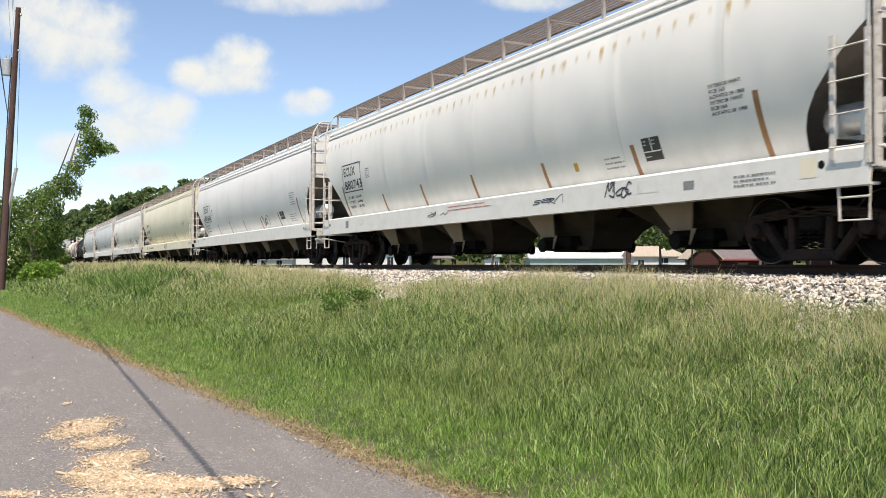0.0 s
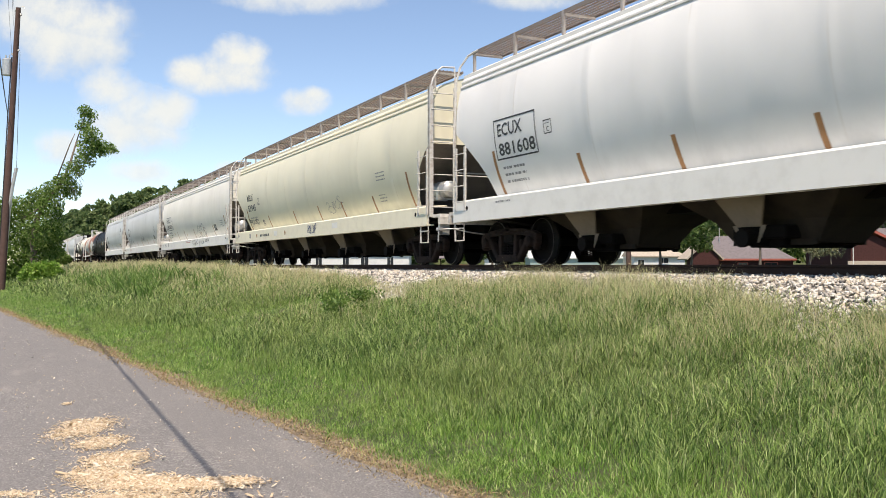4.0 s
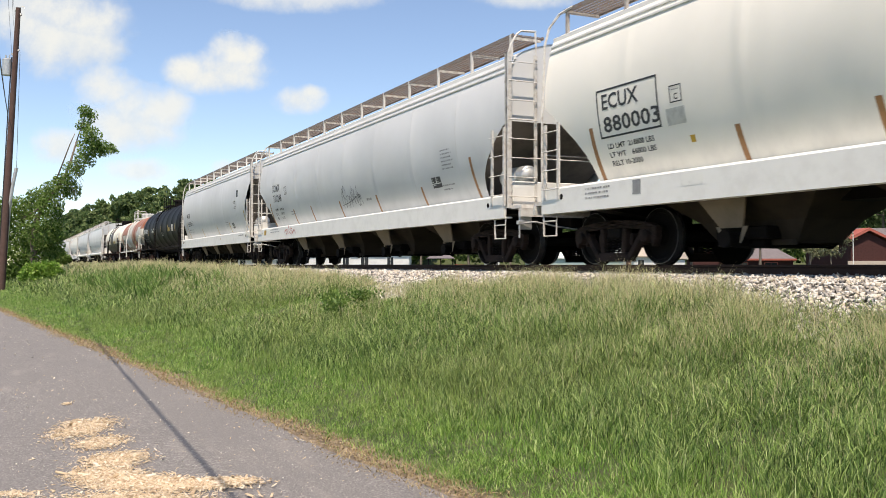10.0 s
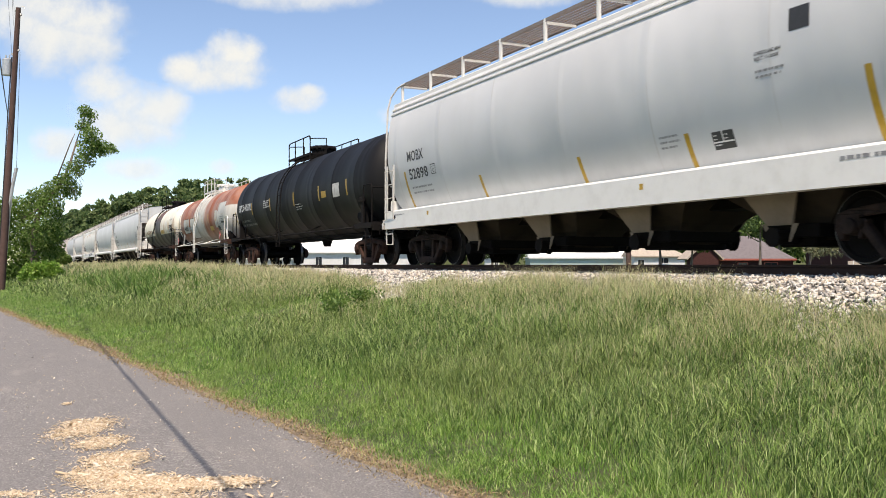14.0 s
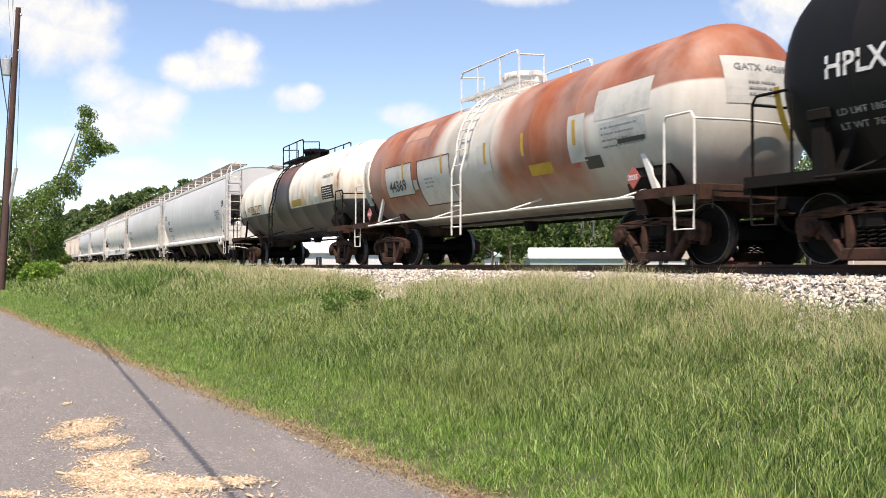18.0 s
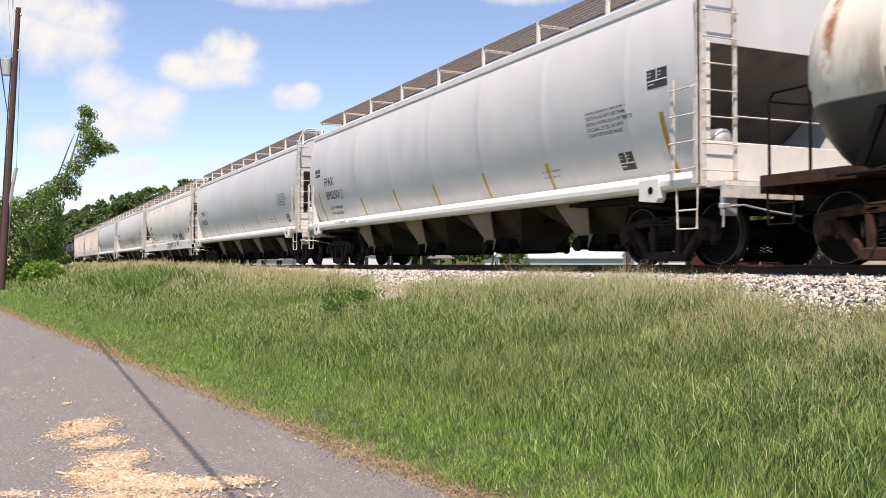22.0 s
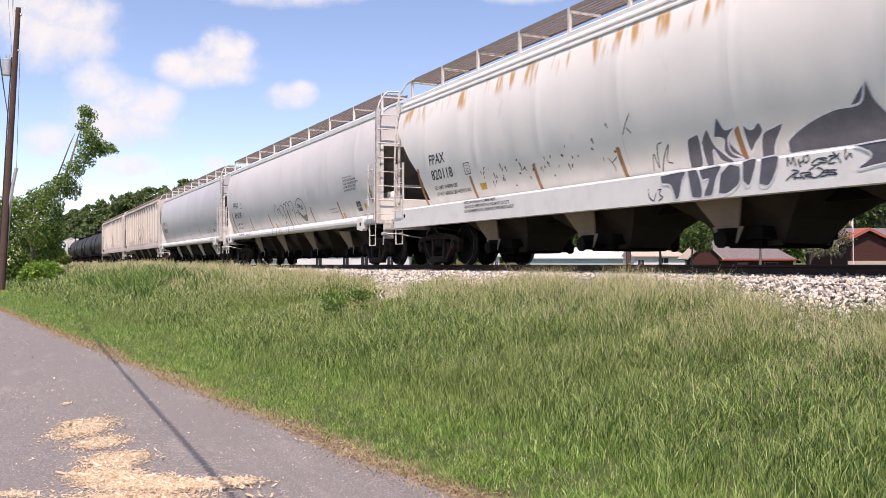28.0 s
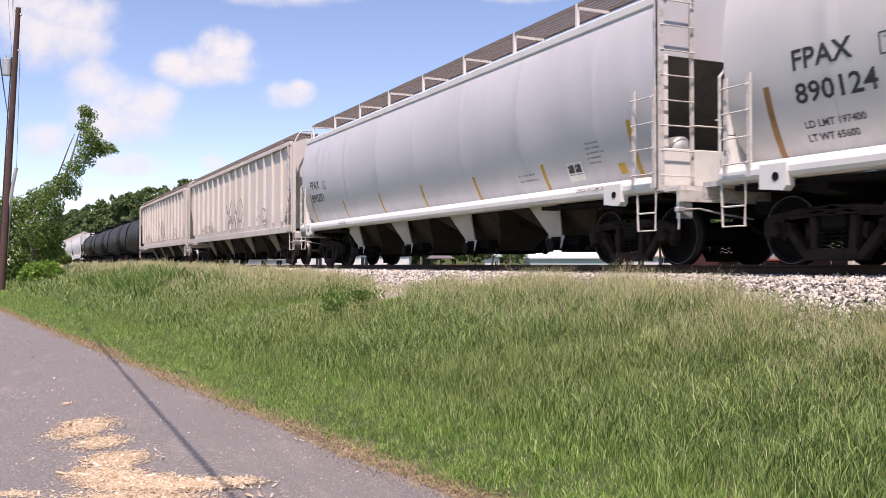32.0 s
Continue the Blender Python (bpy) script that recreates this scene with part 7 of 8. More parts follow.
        part("leaves", foliage_mesh("leaves", [(q[0][2][0], q[0][2][1], q[0][2][2], 0.16, 0.16, 0.10) for q in stems], 330, 0.03, seed), M_WEED, w)


def build_stones():
    """Crushed limestone on the near shoulder of the bed; those nearest are pieces of their own."""
    rng = np.random.default_rng(11)
    ico = np.array([(-1, -1, -1), (1, -1, -1), (1, 1, -1), (-1, 1, -1), (-0.8, -0.9, 1), (0.9, -0.7, 1), (0.8, 0.9, 1), (-0.9, 0.8, 1)]) * 0.66
    tri = np.array([(4, 5, 6), (4, 6, 7), (0, 1, 5), (0, 5, 4), (1, 2, 6), (1, 6, 5), (2, 3, 7), (2, 7, 6), (3, 0, 4), (3, 4, 7), (0, 3, 2), (0, 2, 1)])

    def place(x, y):
        return np.interp(y, [6.7, 7.3, 8.35, 8.6, 9.3], [-0.98, -0.72, -0.26, -0.20, -0.185])

    def cloud(n, x0, x1, y0, y1, size):
        x = rng.uniform(x0, x1, n)
        y = rng.uniform(y0, y1, n)
        s = size * rng.uniform(0.55, 1.35, n)
        v = np.repeat(ico[None], n, 0) * (1 + rng.normal(0, 0.22, (n, 8, 1)))
        v *= np.stack([rng.uniform(0.8, 1.4, n), rng.uniform(0.7, 1.1, n), rng.uniform(0.5, 0.85, n)], 1)[:, None]
        a = rng.uniform(0, 6.28, n)
        c, sn = np.cos(a)[:, None], np.sin(a)[:, None]
        vx, vy = v[..., 0] * c - v[..., 1] * sn, v[..., 0] * sn + v[..., 1] * c
        tilt = rng.normal(0, 0.9, n)[:, None]
        vz = v[..., 2] + vx * tilt * 0.5
        z = place(x, y) + rng.uniform(-0.01, 0.045, n)
        return np.stack([x[:, None] + vx * s[:, None], y[:, None] + vy * s[:, None], z[:, None] + vz * s[:, None]], 2)

    for n, x0, x1, size in ((18000, -14, -4.5, 0.0295), (12000, -26, -14, 0.034), (7000, -48, -26, 0.047)):
        v = cloud(n, x0, x1, 6.75 if x0 == -14 else 7.25, 9.3, size)
        idx = (np.arange(n)[:, None, None] * 8 + tri[None]).ravel()
        m = raw_mesh("ballast_stones", v.reshape(-1, 3), idx, np.full(n * 12, 3))
        thing("ballast_stones", m, M_STONE, "pale crushed limestone ballast beside the rails", "stones", kind="stuff")
    # spill in the gully
    n = 1500
    x, y = -17.9 + rng.normal(0, 0.45, n), rng.uniform(6.0, 7.4, n)
    v = cloud(n, -18, -17, 7.2, 7.3, 0.028)
    mid = v.mean(1, keepdims=True)
    v = v - mid + np.stack([x, y, ground_of(x, y) + 0.03], 1)[:, None]
    idx = (np.arange(n)[:, None, None] * 8 + tri[None]).ravel()
    thing("spilled_stones", raw_mesh("spilled_stones", v.reshape(-1, 3), idx, np.full(n * 12, 3)), M_STONE, "limestone spilled down a gully in the bank", "stones", kind="stuff")
    shapes = []
    for k in range(6):
        v = cloud(1, 0, 0.01, 8, 8.01, 0.032)[0]
        v -= v.mean(0)
        shapes.append(raw_mesh("stone", v, tri.ravel(), np.full(12, 3)))
        shapes[-1].materials.append(M_STONE_ONE)
    for i in range(300):
        x, y = -5.2 - 5.5 * rng.random(), rng.uniform(7.5, 8.9)
        ob = new("stone", shapes[i % 6])
        ob.parent = BALLAST
        ob.matrix_basis = Matrix.Translation((x, y, float(place(x, y)) + 0.035)) @ Euler((rng.uniform(-0.6, 0.6), rng.uniform(-0.6, 0.6), rng.uniform(0, 6))).to_matrix().to_4x4()


def stone_one():
    n = Nodes("pale_loose_stone", 0.85)
    info = n.add("ShaderNodeObjectInfo")
    c = n.ramp(info.outputs["Random"], [(0.0, (0.26, 0.24, 0.22)), (0.4, (0.48, 0.45, 0.41)), (0.7, (0.57, 0.53, 0.48)), (1.0, (0.22, 0.20, 0.18))])
    n.colour(n.mix(n.math("MULTIPLY", n.step(n.noise(25, detail=5), 0.45, 0.7), 0.5), c, (0.32, 0.29, 0.26)))
    n.bump(n.noise(40, detail=5), 0.4, 0.01)
    return n.mat


M_STONE_ONE = stone_one()


def build_chips():
    rng = np.random.default_rng(5)
    piles = [((150, 762), 0.24, 0.50, 900), ((178, 788), 0.22, 0.30, 500), ((135, 752), 0.14, 0.2, 120), ((205, 818), 0.24, 0.30, 800), ((185, 845), 0.26, 0.22, 900), ((240, 858), 0.34, 0.20, 1300), ((320, 862), 0.42, 0.16, 1600), ((400, 856), 0.24, 0.10, 500), ((230, 895), 0.6, 0.3, 1500), ((120, 718), 0.05, 0.09, 26),
             ((20, 880), 0.2, 0.1, 160)]
    px, py = [], []
    for (u, v), a, b, n in piles:
        depth = 1610 * 1.55 / (v - 468.6)
        lat = (u - 784) / 1610 * depth
        n = int(n * 5.0)
        dl, dd = rng.normal(0, a * 0.46, n), rng.normal(0, b * 0.5, n)
        p = np.outer(depth + dd, np.array(AX)) + np.outer(lat + dl, np.array(RX))
        px.append(p[:, 0])
        py.append(p[:, 1])
    # strays over the lane
    n = 700
    depth, lat = rng.uniform(5.5, 13, n), rng.uniform(-5.5, -0.6, n)
    p = np.outer(depth, np.array(AX)) + np.outer(lat, np.array(RX))
    px.append(p[:, 0])
    py.append(p[:, 1])
    x, y = np.concatenate(px), np.concatenate(py)
    ok = y < edge_of(x) - 0.1
    x, y = x[ok], y[ok]
    n = len(x)
    ln = rng.gamma(1.5, 0.0032, n) + 0.0025
    wd = ln * rng.uniform(0.2, 0.5, n)
    th = wd * 0.35
    a = rng.uniform(0, 6.28, n)
    cube = np.array([(i, j, k) for i in (-1, 1) for j in (-1, 1) for k in (-1, 1)], float)
    v = cube[None] * np.stack([ln, wd, th], 1)[:, None]
    tilt = rng.normal(0, 0.35, n)[:, None]
    vz = v[..., 2] + v[..., 0] * tilt
    c, s = np.cos(a)[:, None], np.sin(a)[:, None]
    vx, vy = v[..., 0] * c - v[..., 1] * s, v[..., 0] * s + v[..., 1] * c
    dens = rng.uniform(0.0, 0.009, n)
    zz = ROAD_Z + 0.022 + th + np.where(np.arange(n) < n - 700, dens, 0.0)
    v = np.stack([x[:, None] + vx, y[:, None] + vy, zz[:, None] + vz], 2)
    quads = np.array([(0, 1, 3, 2), (4, 6, 7, 5), (0, 4, 5, 1), (2, 3, 7, 6), (0, 2, 6, 4), (1, 5, 7, 3)])
    idx = (np.arange(n)[:, None, None] * 8 + quads[None]).ravel()
    thing("wood_chips", raw_mesh("wood_chips", v.reshape(-1, 3), idx, np.full(n * 6, 4)), M_CHIP, "pale wood chips and sawdust spilled on the lane", "wood chips", kind="stuff")


build_grass()
build_left_trees()
build_stones()
def build_grit():
    """Loose pale grit on the lane."""
    rng = np.random.default_rng(15)
    n = 4200
    depth = 5.2 + 24 * rng.random(n) ** 1.7
    lat = rng.uniform(-0.62, 0.25, n) * depth
    p = np.outer(depth, np.array(AX)) + np.outer(lat, np.array(RX))
    p = p[p[:, 1] < edge_of(p[:, 0]) - 0.08]
    p = p[p[:, 1] > edge_of(p[:, 0]) - 5.6]
    n = len(p)
    far = np.linalg.norm(p, axis=1)
    s = rng.gamma(2.0, 0.0013, n) * (0.6 + far / 12) + 0.001
    d = np.array([(1, 0, 0), (0, 1, 0), (-1, 0, 0), (0, -1, 0), (0, 0, 0.9), (0, 0, -0.6)])
    v = d[None] * rng.uniform(0.6, 1.3, (n, 6, 1)) * s[:, None, None]
    e = edge_of(p[:, 0])
    z = ROAD_Z + np.interp(e - p[:, 1], [0.06, 2.9, 5.8], [0.0, 0.03, -0.02]) + s * 0.5
    v = v + np.stack([p[:, 0], p[:, 1], z], 1)[:, None]
    tri = np.array([(0, 1, 4), (1, 2, 4), (2, 3, 4), (3, 0, 4), (1, 0, 5), (2, 1, 5), (3, 2, 5), (0, 3, 5)])
    idx = (np.arange(n)[:, None, None] * 6 + tri[None]).ravel()
    thing("loose_grit", raw_mesh("loose_grit", v.reshape(-1, 3), idx, np.full(n * 8, 3)), M_STONE, "loose pale grit scattered on the lane", "grit", kind="stuff")


build_chips()
build_grit()


# ---- beyond the track ----
M_ROOF_WHITE = plain("white_metal_roof", (0.78, 0.78, 0.76), 0.4, size=1.5, amount=0.25)
M_TEAL = plain("pale_green_siding", (0.42, 0.52, 0.48), 0.6, size=1.0, amount=0.3)
M_ROOF_TAN = plain("tan_shingles", (0.42, 0.36, 0.29), 0.85, size=3)
M_SIDING = plain("white_siding", (0.68, 0.68, 0.66), 0.6, size=1.0, amount=0.3)
M_SHINGLE = plain("mauve_grey_shingles", (0.165, 0.145, 0.15), 0.9, size=3)
# Red brick darkened to include the shade that falls below the eaves.
M_BRICK = plain("shaded_red_brick", (0.065, 0.026, 0.023), 0.85, size=5)
M_FASCIA = plain("red_painted_trim", (0.38, 0.10, 0.07), 0.6, size=4)
M_STONEWALL = plain("pale_stone_wall", (0.45, 0.38, 0.31), 0.9, size=2)
M_GLASS = plain("dark_window_glass", (0.03, 0.035, 0.04), 0.08, size=2)
M_POLE = plain("weathered_pole_timber", (0.105, 0.065, 0.054), 0.9, size=5, bump=0.4)
M_WIRE = plain("black_cable", (0.02, 0.02, 0.02), 0.6)
M_RED_CAR = plain("red_car_paint", (0.45, 0.03, 0.03), 0.25, size=4, amount=0.1)
M_FLAG_R = plain("red_cloth", (0.50, 0.05, 0.06), 0.8)
M_FLAG_W = plain("white_cloth", (0.75, 0.75, 0.75), 0.8)
M_FLAG_B = plain("navy_cloth", (0.03, 0.04, 0.14), 0.8)
TURN = Matrix.Rotation(math.atan2(RX.y, RX.x), 4, "Z")
LAND = -1.5


def house(px0, px1, depth, eave, ridge, deep, walls, roof, label, trim=None, hip=0.0, hip_l=None, windows=(), name="house", base=LAND):
    """A gabled or hipped house, squarely across the line of sight."""
    a, b = at_view(px0, depth), at_view(px1, depth)
    w = (b - a).length
    mid = (a + b) / 2
    h = holder(name, label, "house" if name == "house" else "building", at=Matrix.Translation((mid.x, mid.y, base)) @ TURN)
    ze, zr = rise(eave, depth) - base, rise(ridge, depth + deep / 2) - base
    part("wall", Shape().box(-w / 2 + 0.3, w / 2 - 0.3, 0, deep, 0, ze), walls, h)
    hl = hip if hip_l is None else hip_l
    o = 0.35
    s = Shape()
    pts = [(-w / 2, -o, ze - 0.05), (w / 2, -o, ze - 0.05), (w / 2, deep + o, ze - 0.05), (-w / 2, deep + o, ze - 0.05), (-w / 2 + hl, deep / 2, zr), (w / 2 - hip, deep / 2, zr)]
    s.put(pts, [(0, 1, 5, 4), (2, 3, 4, 5), (1, 2, 5), (3, 0, 4), (0, 3, 2, 1)])
    part("roof", s, roof, h)
    part("fascia", Shape().box(-w / 2, w / 2, -o - 0.06, -o - 0.005, ze - 0.22, ze + 0.0), trim or roof, h)
    for x, z0, ww, hh in windows:
        win = part("window", Shape().box(x - ww / 2, x + ww / 2, -0.05, 0.03, z0, z0 + hh, 0.01), M_GLASS, h)
        f = Shape()
        for k in (-1, 1):
            f.box(x + k * ww / 2 - 0.05, x + k * ww / 2 + 0.05, -0.08, -0.051, z0 - 0.05, z0 + hh + 0.05)
        f.box(x - ww / 2, x + ww / 2, -0.08, -0.051, z0 + hh, z0 + hh + 0.08)
        f.box(x - ww / 2, x + ww / 2, -0.08, -0.051, z0 - 0.08, z0)
        f.box(x - 0.02, x + 0.02, -0.075, -0.051, z0, z0 + hh)
        part("window_frame", f, trim or M_SIDING, win)
    return h


def build_houses():
    house(935, 1132, 150, 455.5, 438.5, 9, M_TEAL, M_ROOF_WHITE, "long shed with white metal roof and pale green walls", hip=2.0, hip_l=0.5, name="shed", windows=((7.0, 1.5, 0.9, 0.8),))
    house(1118, 1216, 138, 453, 436, 8, M_SIDING, M_ROOF_TAN, "white bungalow with tan shingle roof", hip=2.2, hip_l=0.2, windows=((-2.8, 1.0, 1.0, 1.2), (0.6, 1.7, 1.6, 0.8)))
    brick = house(1250, 1408, 110, 458, 418, 9, M_BRICK, M_SHINGLE, "red brick house with grey hip roof and red trim", M_FASCIA, hip=3.6, hip_l=2.0, windows=((-1.0, 0.7, 1.2, 1.0), (2.4, 0.7, 1.6, 1.0)))
    s = Shape()
    s.prism([(-7.7, 0), (-4.4, 0), (-4.4, 2.4), (-6.05, 4.0), (-7.7, 2.4)], -1.6, 0.4)
    part("gable_wing", s, M_BRICK, brick)
    s = Shape()
    s.prism([(-8.3, 2.2), (-6.05, 4.3), (-6.05, 4.12), (-8.2, 2.05)], -1.9, 2.6)
    s.prism([(-3.8, 2.2), (-6.05, 4.3), (-6.05, 4.12), (-3.9, 2.05)], -1.9, 2.6)
    part("gable_roof", s, M_ROOF_TAN, brick)
    part("vent_pipe", Shape().tube([(-2.9, 3.0, 3.6), (-2.9, 3.0, 6.1)], 0.05, 6), M_CHROME, brick)
    red = house(1486, 1640, 100, 430, 404, 10, M_BRICK, M_SHINGLE, "dark red house with gable and stone base", M_FASCIA, hip=2.0, windows=((1.0, 1.2, 1.2, 1.1),))
    s = Shape()
    s.prism([(-4.6, 0), (2.4, 0), (2.4, 2.4), (-2.8, 5.0), (-4.6, 4.1)], -2.4, -0.1)
    part("gable_front", s, M_BRICK, red)
    s = Shape()
    s.prism([(-2.8, 5.45), (2.9, 2.75), (2.8, 2.45), (-2.8, 5.15)], -2.9, 0.2)
    s.prism([(-2.8, 5.45), (-5.0, 4.4), (-4.9, 4.1), (-2.8, 5.15)], -2.9, 0.2)
    part("gable_trim", s, M_FASCIA, red)
    part("stone_base", Shape().box(-5.0, 4.0, -2.6, -2.42, 0, 1.9), M_STONEWALL, red)
    house(520, 728, 135, 446, 415, 9, M_SIDING, M_ROOF_WHITE, "white house with pale metal roof and dark windows", hip=0.5, windows=((-5.0, 1.3, 1.0, 1.3), (-1.0, 1.3, 1.0, 1.3), (1.8, 1.3, 1.2, 1.3), (5.6, 1.3, 1.0, 1.3)))
    house(404, 520, 150, 457, 447, 8, M_SIDING, M_ROOF_WHITE, "low white building behind the track", name="shed", windows=((-3.0, 1.2, 1.0, 1.0), (0.5, 1.2, 1.0, 1.0), (3.0, 1.2, 1.0, 1.0)))
    house(855, 888, 120, 452, 446, 3, M_SIDING, M_TEAL, "small white shed with green roof and dark door", name="shed", windows=((0.5, 0.9, 0.5, 1.0),))

    p = at_view(780, 120)
    g = holder("pavilion", "open garden pavilion with grey hip roof on posts", "pavilion", at=Matrix.Translation((p.x, p.y, LAND)) @ TURN)
    part("roof", Shape().put([(-1.9, -1.9, 2.3), (1.9, -1.9, 2.3), (1.9, 1.9, 2.3), (-1.9, 1.9, 2.3), (-0.6, 0, 3.1), (0.6, 0, 3.1)], [(0, 1, 5, 4), (2, 3, 4, 5), (1, 2, 5), (3, 0, 4), (3, 2, 1, 0)]), M_SHINGLE, g)
    for x in (-1.6, 0, 1.6):
        for y in (-1.6, 1.6):
            part("post", Shape().box(x - 0.06, x + 0.06, y - 0.06, y + 0.06, 0, 2.3), M_DARK, g)
    part("railing", Shape().box(-1.6, 1.6, -1.63, -1.57, 0.95, 1.05), M_DARK, g)

    p = at_view(820, 110)
    c = holder("parked_car", "red car parked by the houses", "car", at=Matrix.Translation((p.x, p.y, LAND)) @ TURN)
    s = Shape()
    s.prism([(-2.2, 0.35), (2.2, 0.35), (2.25, 0.8), (1.4, 0.95), (0.7, 1.5), (-1.0, 1.52), (-1.7, 1.0), (-2.2, 0.9)], -0.85, 0.85)
    part("body", s, M_RED_CAR, c)
    part("window", Shape().prism([(-1.35, 1.0), (1.1, 1.0), (0.6, 1.42), (-0.9, 1.44)], -0.87, 0.87), M_GLASS, c)
    for x in (-1.35, 1.35):
        for y in (-0.82, 0.82):
            part("wheel", Shape().turned([(y - 0.1, 0.02), (y - 0.1, 0.33), (y + 0.1, 0.33), (y + 0.1, 0.02)], (x, 0, 0.33), "y", 14), M_DARK, c)

    p = at_view(1510, 92)
    f = holder("flagpole", "white flagpole with a small striped flag hanging", "flagpole", at=Matrix.Translation((p.x, p.y, LAND)) @ TURN)
    part("pole", Shape().tube([(0, 0, 0), (0, 0, 6.9)], 0.045, 8), M_SIDING, f)
    part("finial", Shape().turned([(6.88, 0.01), (6.93, 0.07), (7.0, 0.07), (7.05, 0.01)], (0, 0, 0), "z", 8), M_YELLOW, f)
    for i in range(7):
        s = Shape().prism([(-0.02 - i * 0.05, 6.55 - i * 0.10), (-0.07 - i * 0.05, 6.53 - i * 0.10), (-0.12 - i * 0.055, 5.2 + i * 0.09), (-0.05 - i * 0.055, 5.2 + i * 0.09)], -0.03 + 0.02 * (i % 2), -0.01 + 0.02 * (i % 2))
        part("flag_stripe", s, M_FLAG_R if i % 2 else M_FLAG_W, f)
    part("flag_canton", Shape().prism([(-0.04, 6.6), (-0.30, 6.2), (-0.30, 5.8), (-0.04, 6.1)], -0.06, -0.04), M_FLAG_B, f)

    for px, depth, top in ((1112, 62, 4.2),):
        p = at_view(px, depth)
        u = thing("timber_post", Shape().tube([(0, 0, 0), (0.02, 0, top / 2), (0, 0, top)], [0.18, 0.17, 0.16], 10).mesh("timber_post", True, 40), M_POLE, "weathered timber post beyond the track", "post", at=Matrix.Translation((p.x, p.y, ground_z(p.x, p.y) - 0.1)))


def tree(px, depth, top, spread, low, mat, seed, label, count=1600, leaf=0.28, trunk_r=0.2, base=LAND):
    """A tree by bearing, distance, and the heights of crown top and underside."""
    p = at_view(px, depth)
    rng = random.Random(seed)
    zt, zl = rise(top, depth), rise(low, depth)
    t = holder("tree", label, "tree", "trees beyond the track")
    lean = rng.uniform(-0.3, 0.3)
    trunk = [([(p.x, p.y, base - 0.2), (p.x + lean * 0.4, p.y, (base + zl) / 2), (p.x + lean, p.y, zl), (p.x + lean, p.y, zl + (zt - zl) * 0.55)], trunk_r, trunk_r * 0.3)]
    for i in range(4):
        a = rng.uniform(0, 6.28)
        r = spread * rng.uniform(0.4, 0.8)
        z0 = zl + (zt - zl) * rng.uniform(0.0, 0.4)
        trunk.append(([(p.x + lean, p.y, z0), (p.x + lean + math.cos(a) * r * 0.5, p.y + math.sin(a) * r * 0.5, z0 + 0.4), (p.x + lean + math.cos(a) * r, p.y + math.sin(a) * r, z0 + 1.1)], trunk_r * 0.4, 0.02))
    part("trunk", limb_shape(trunk), M_BARK, t)
    blobs = []
    for i in range(13):
        a, r = rng.uniform(0, 6.28), spread * math.sqrt(rng.random())
        k = rng.random()
        z = zl + (zt - zl) * (0.12 + 0.76 * k)
        shrink = 1.0 - 0.55 * abs(k - 0.4)
        blobs.append((p.x + lean + math.cos(a) * r * shrink, p.y + math.sin(a) * r * shrink, z, spread * 0.42, spread * 0.42, (zt - zl) * 0.16))
    part("crown", foliage_mesh("crown", blobs, count, leaf, seed), mat, t)


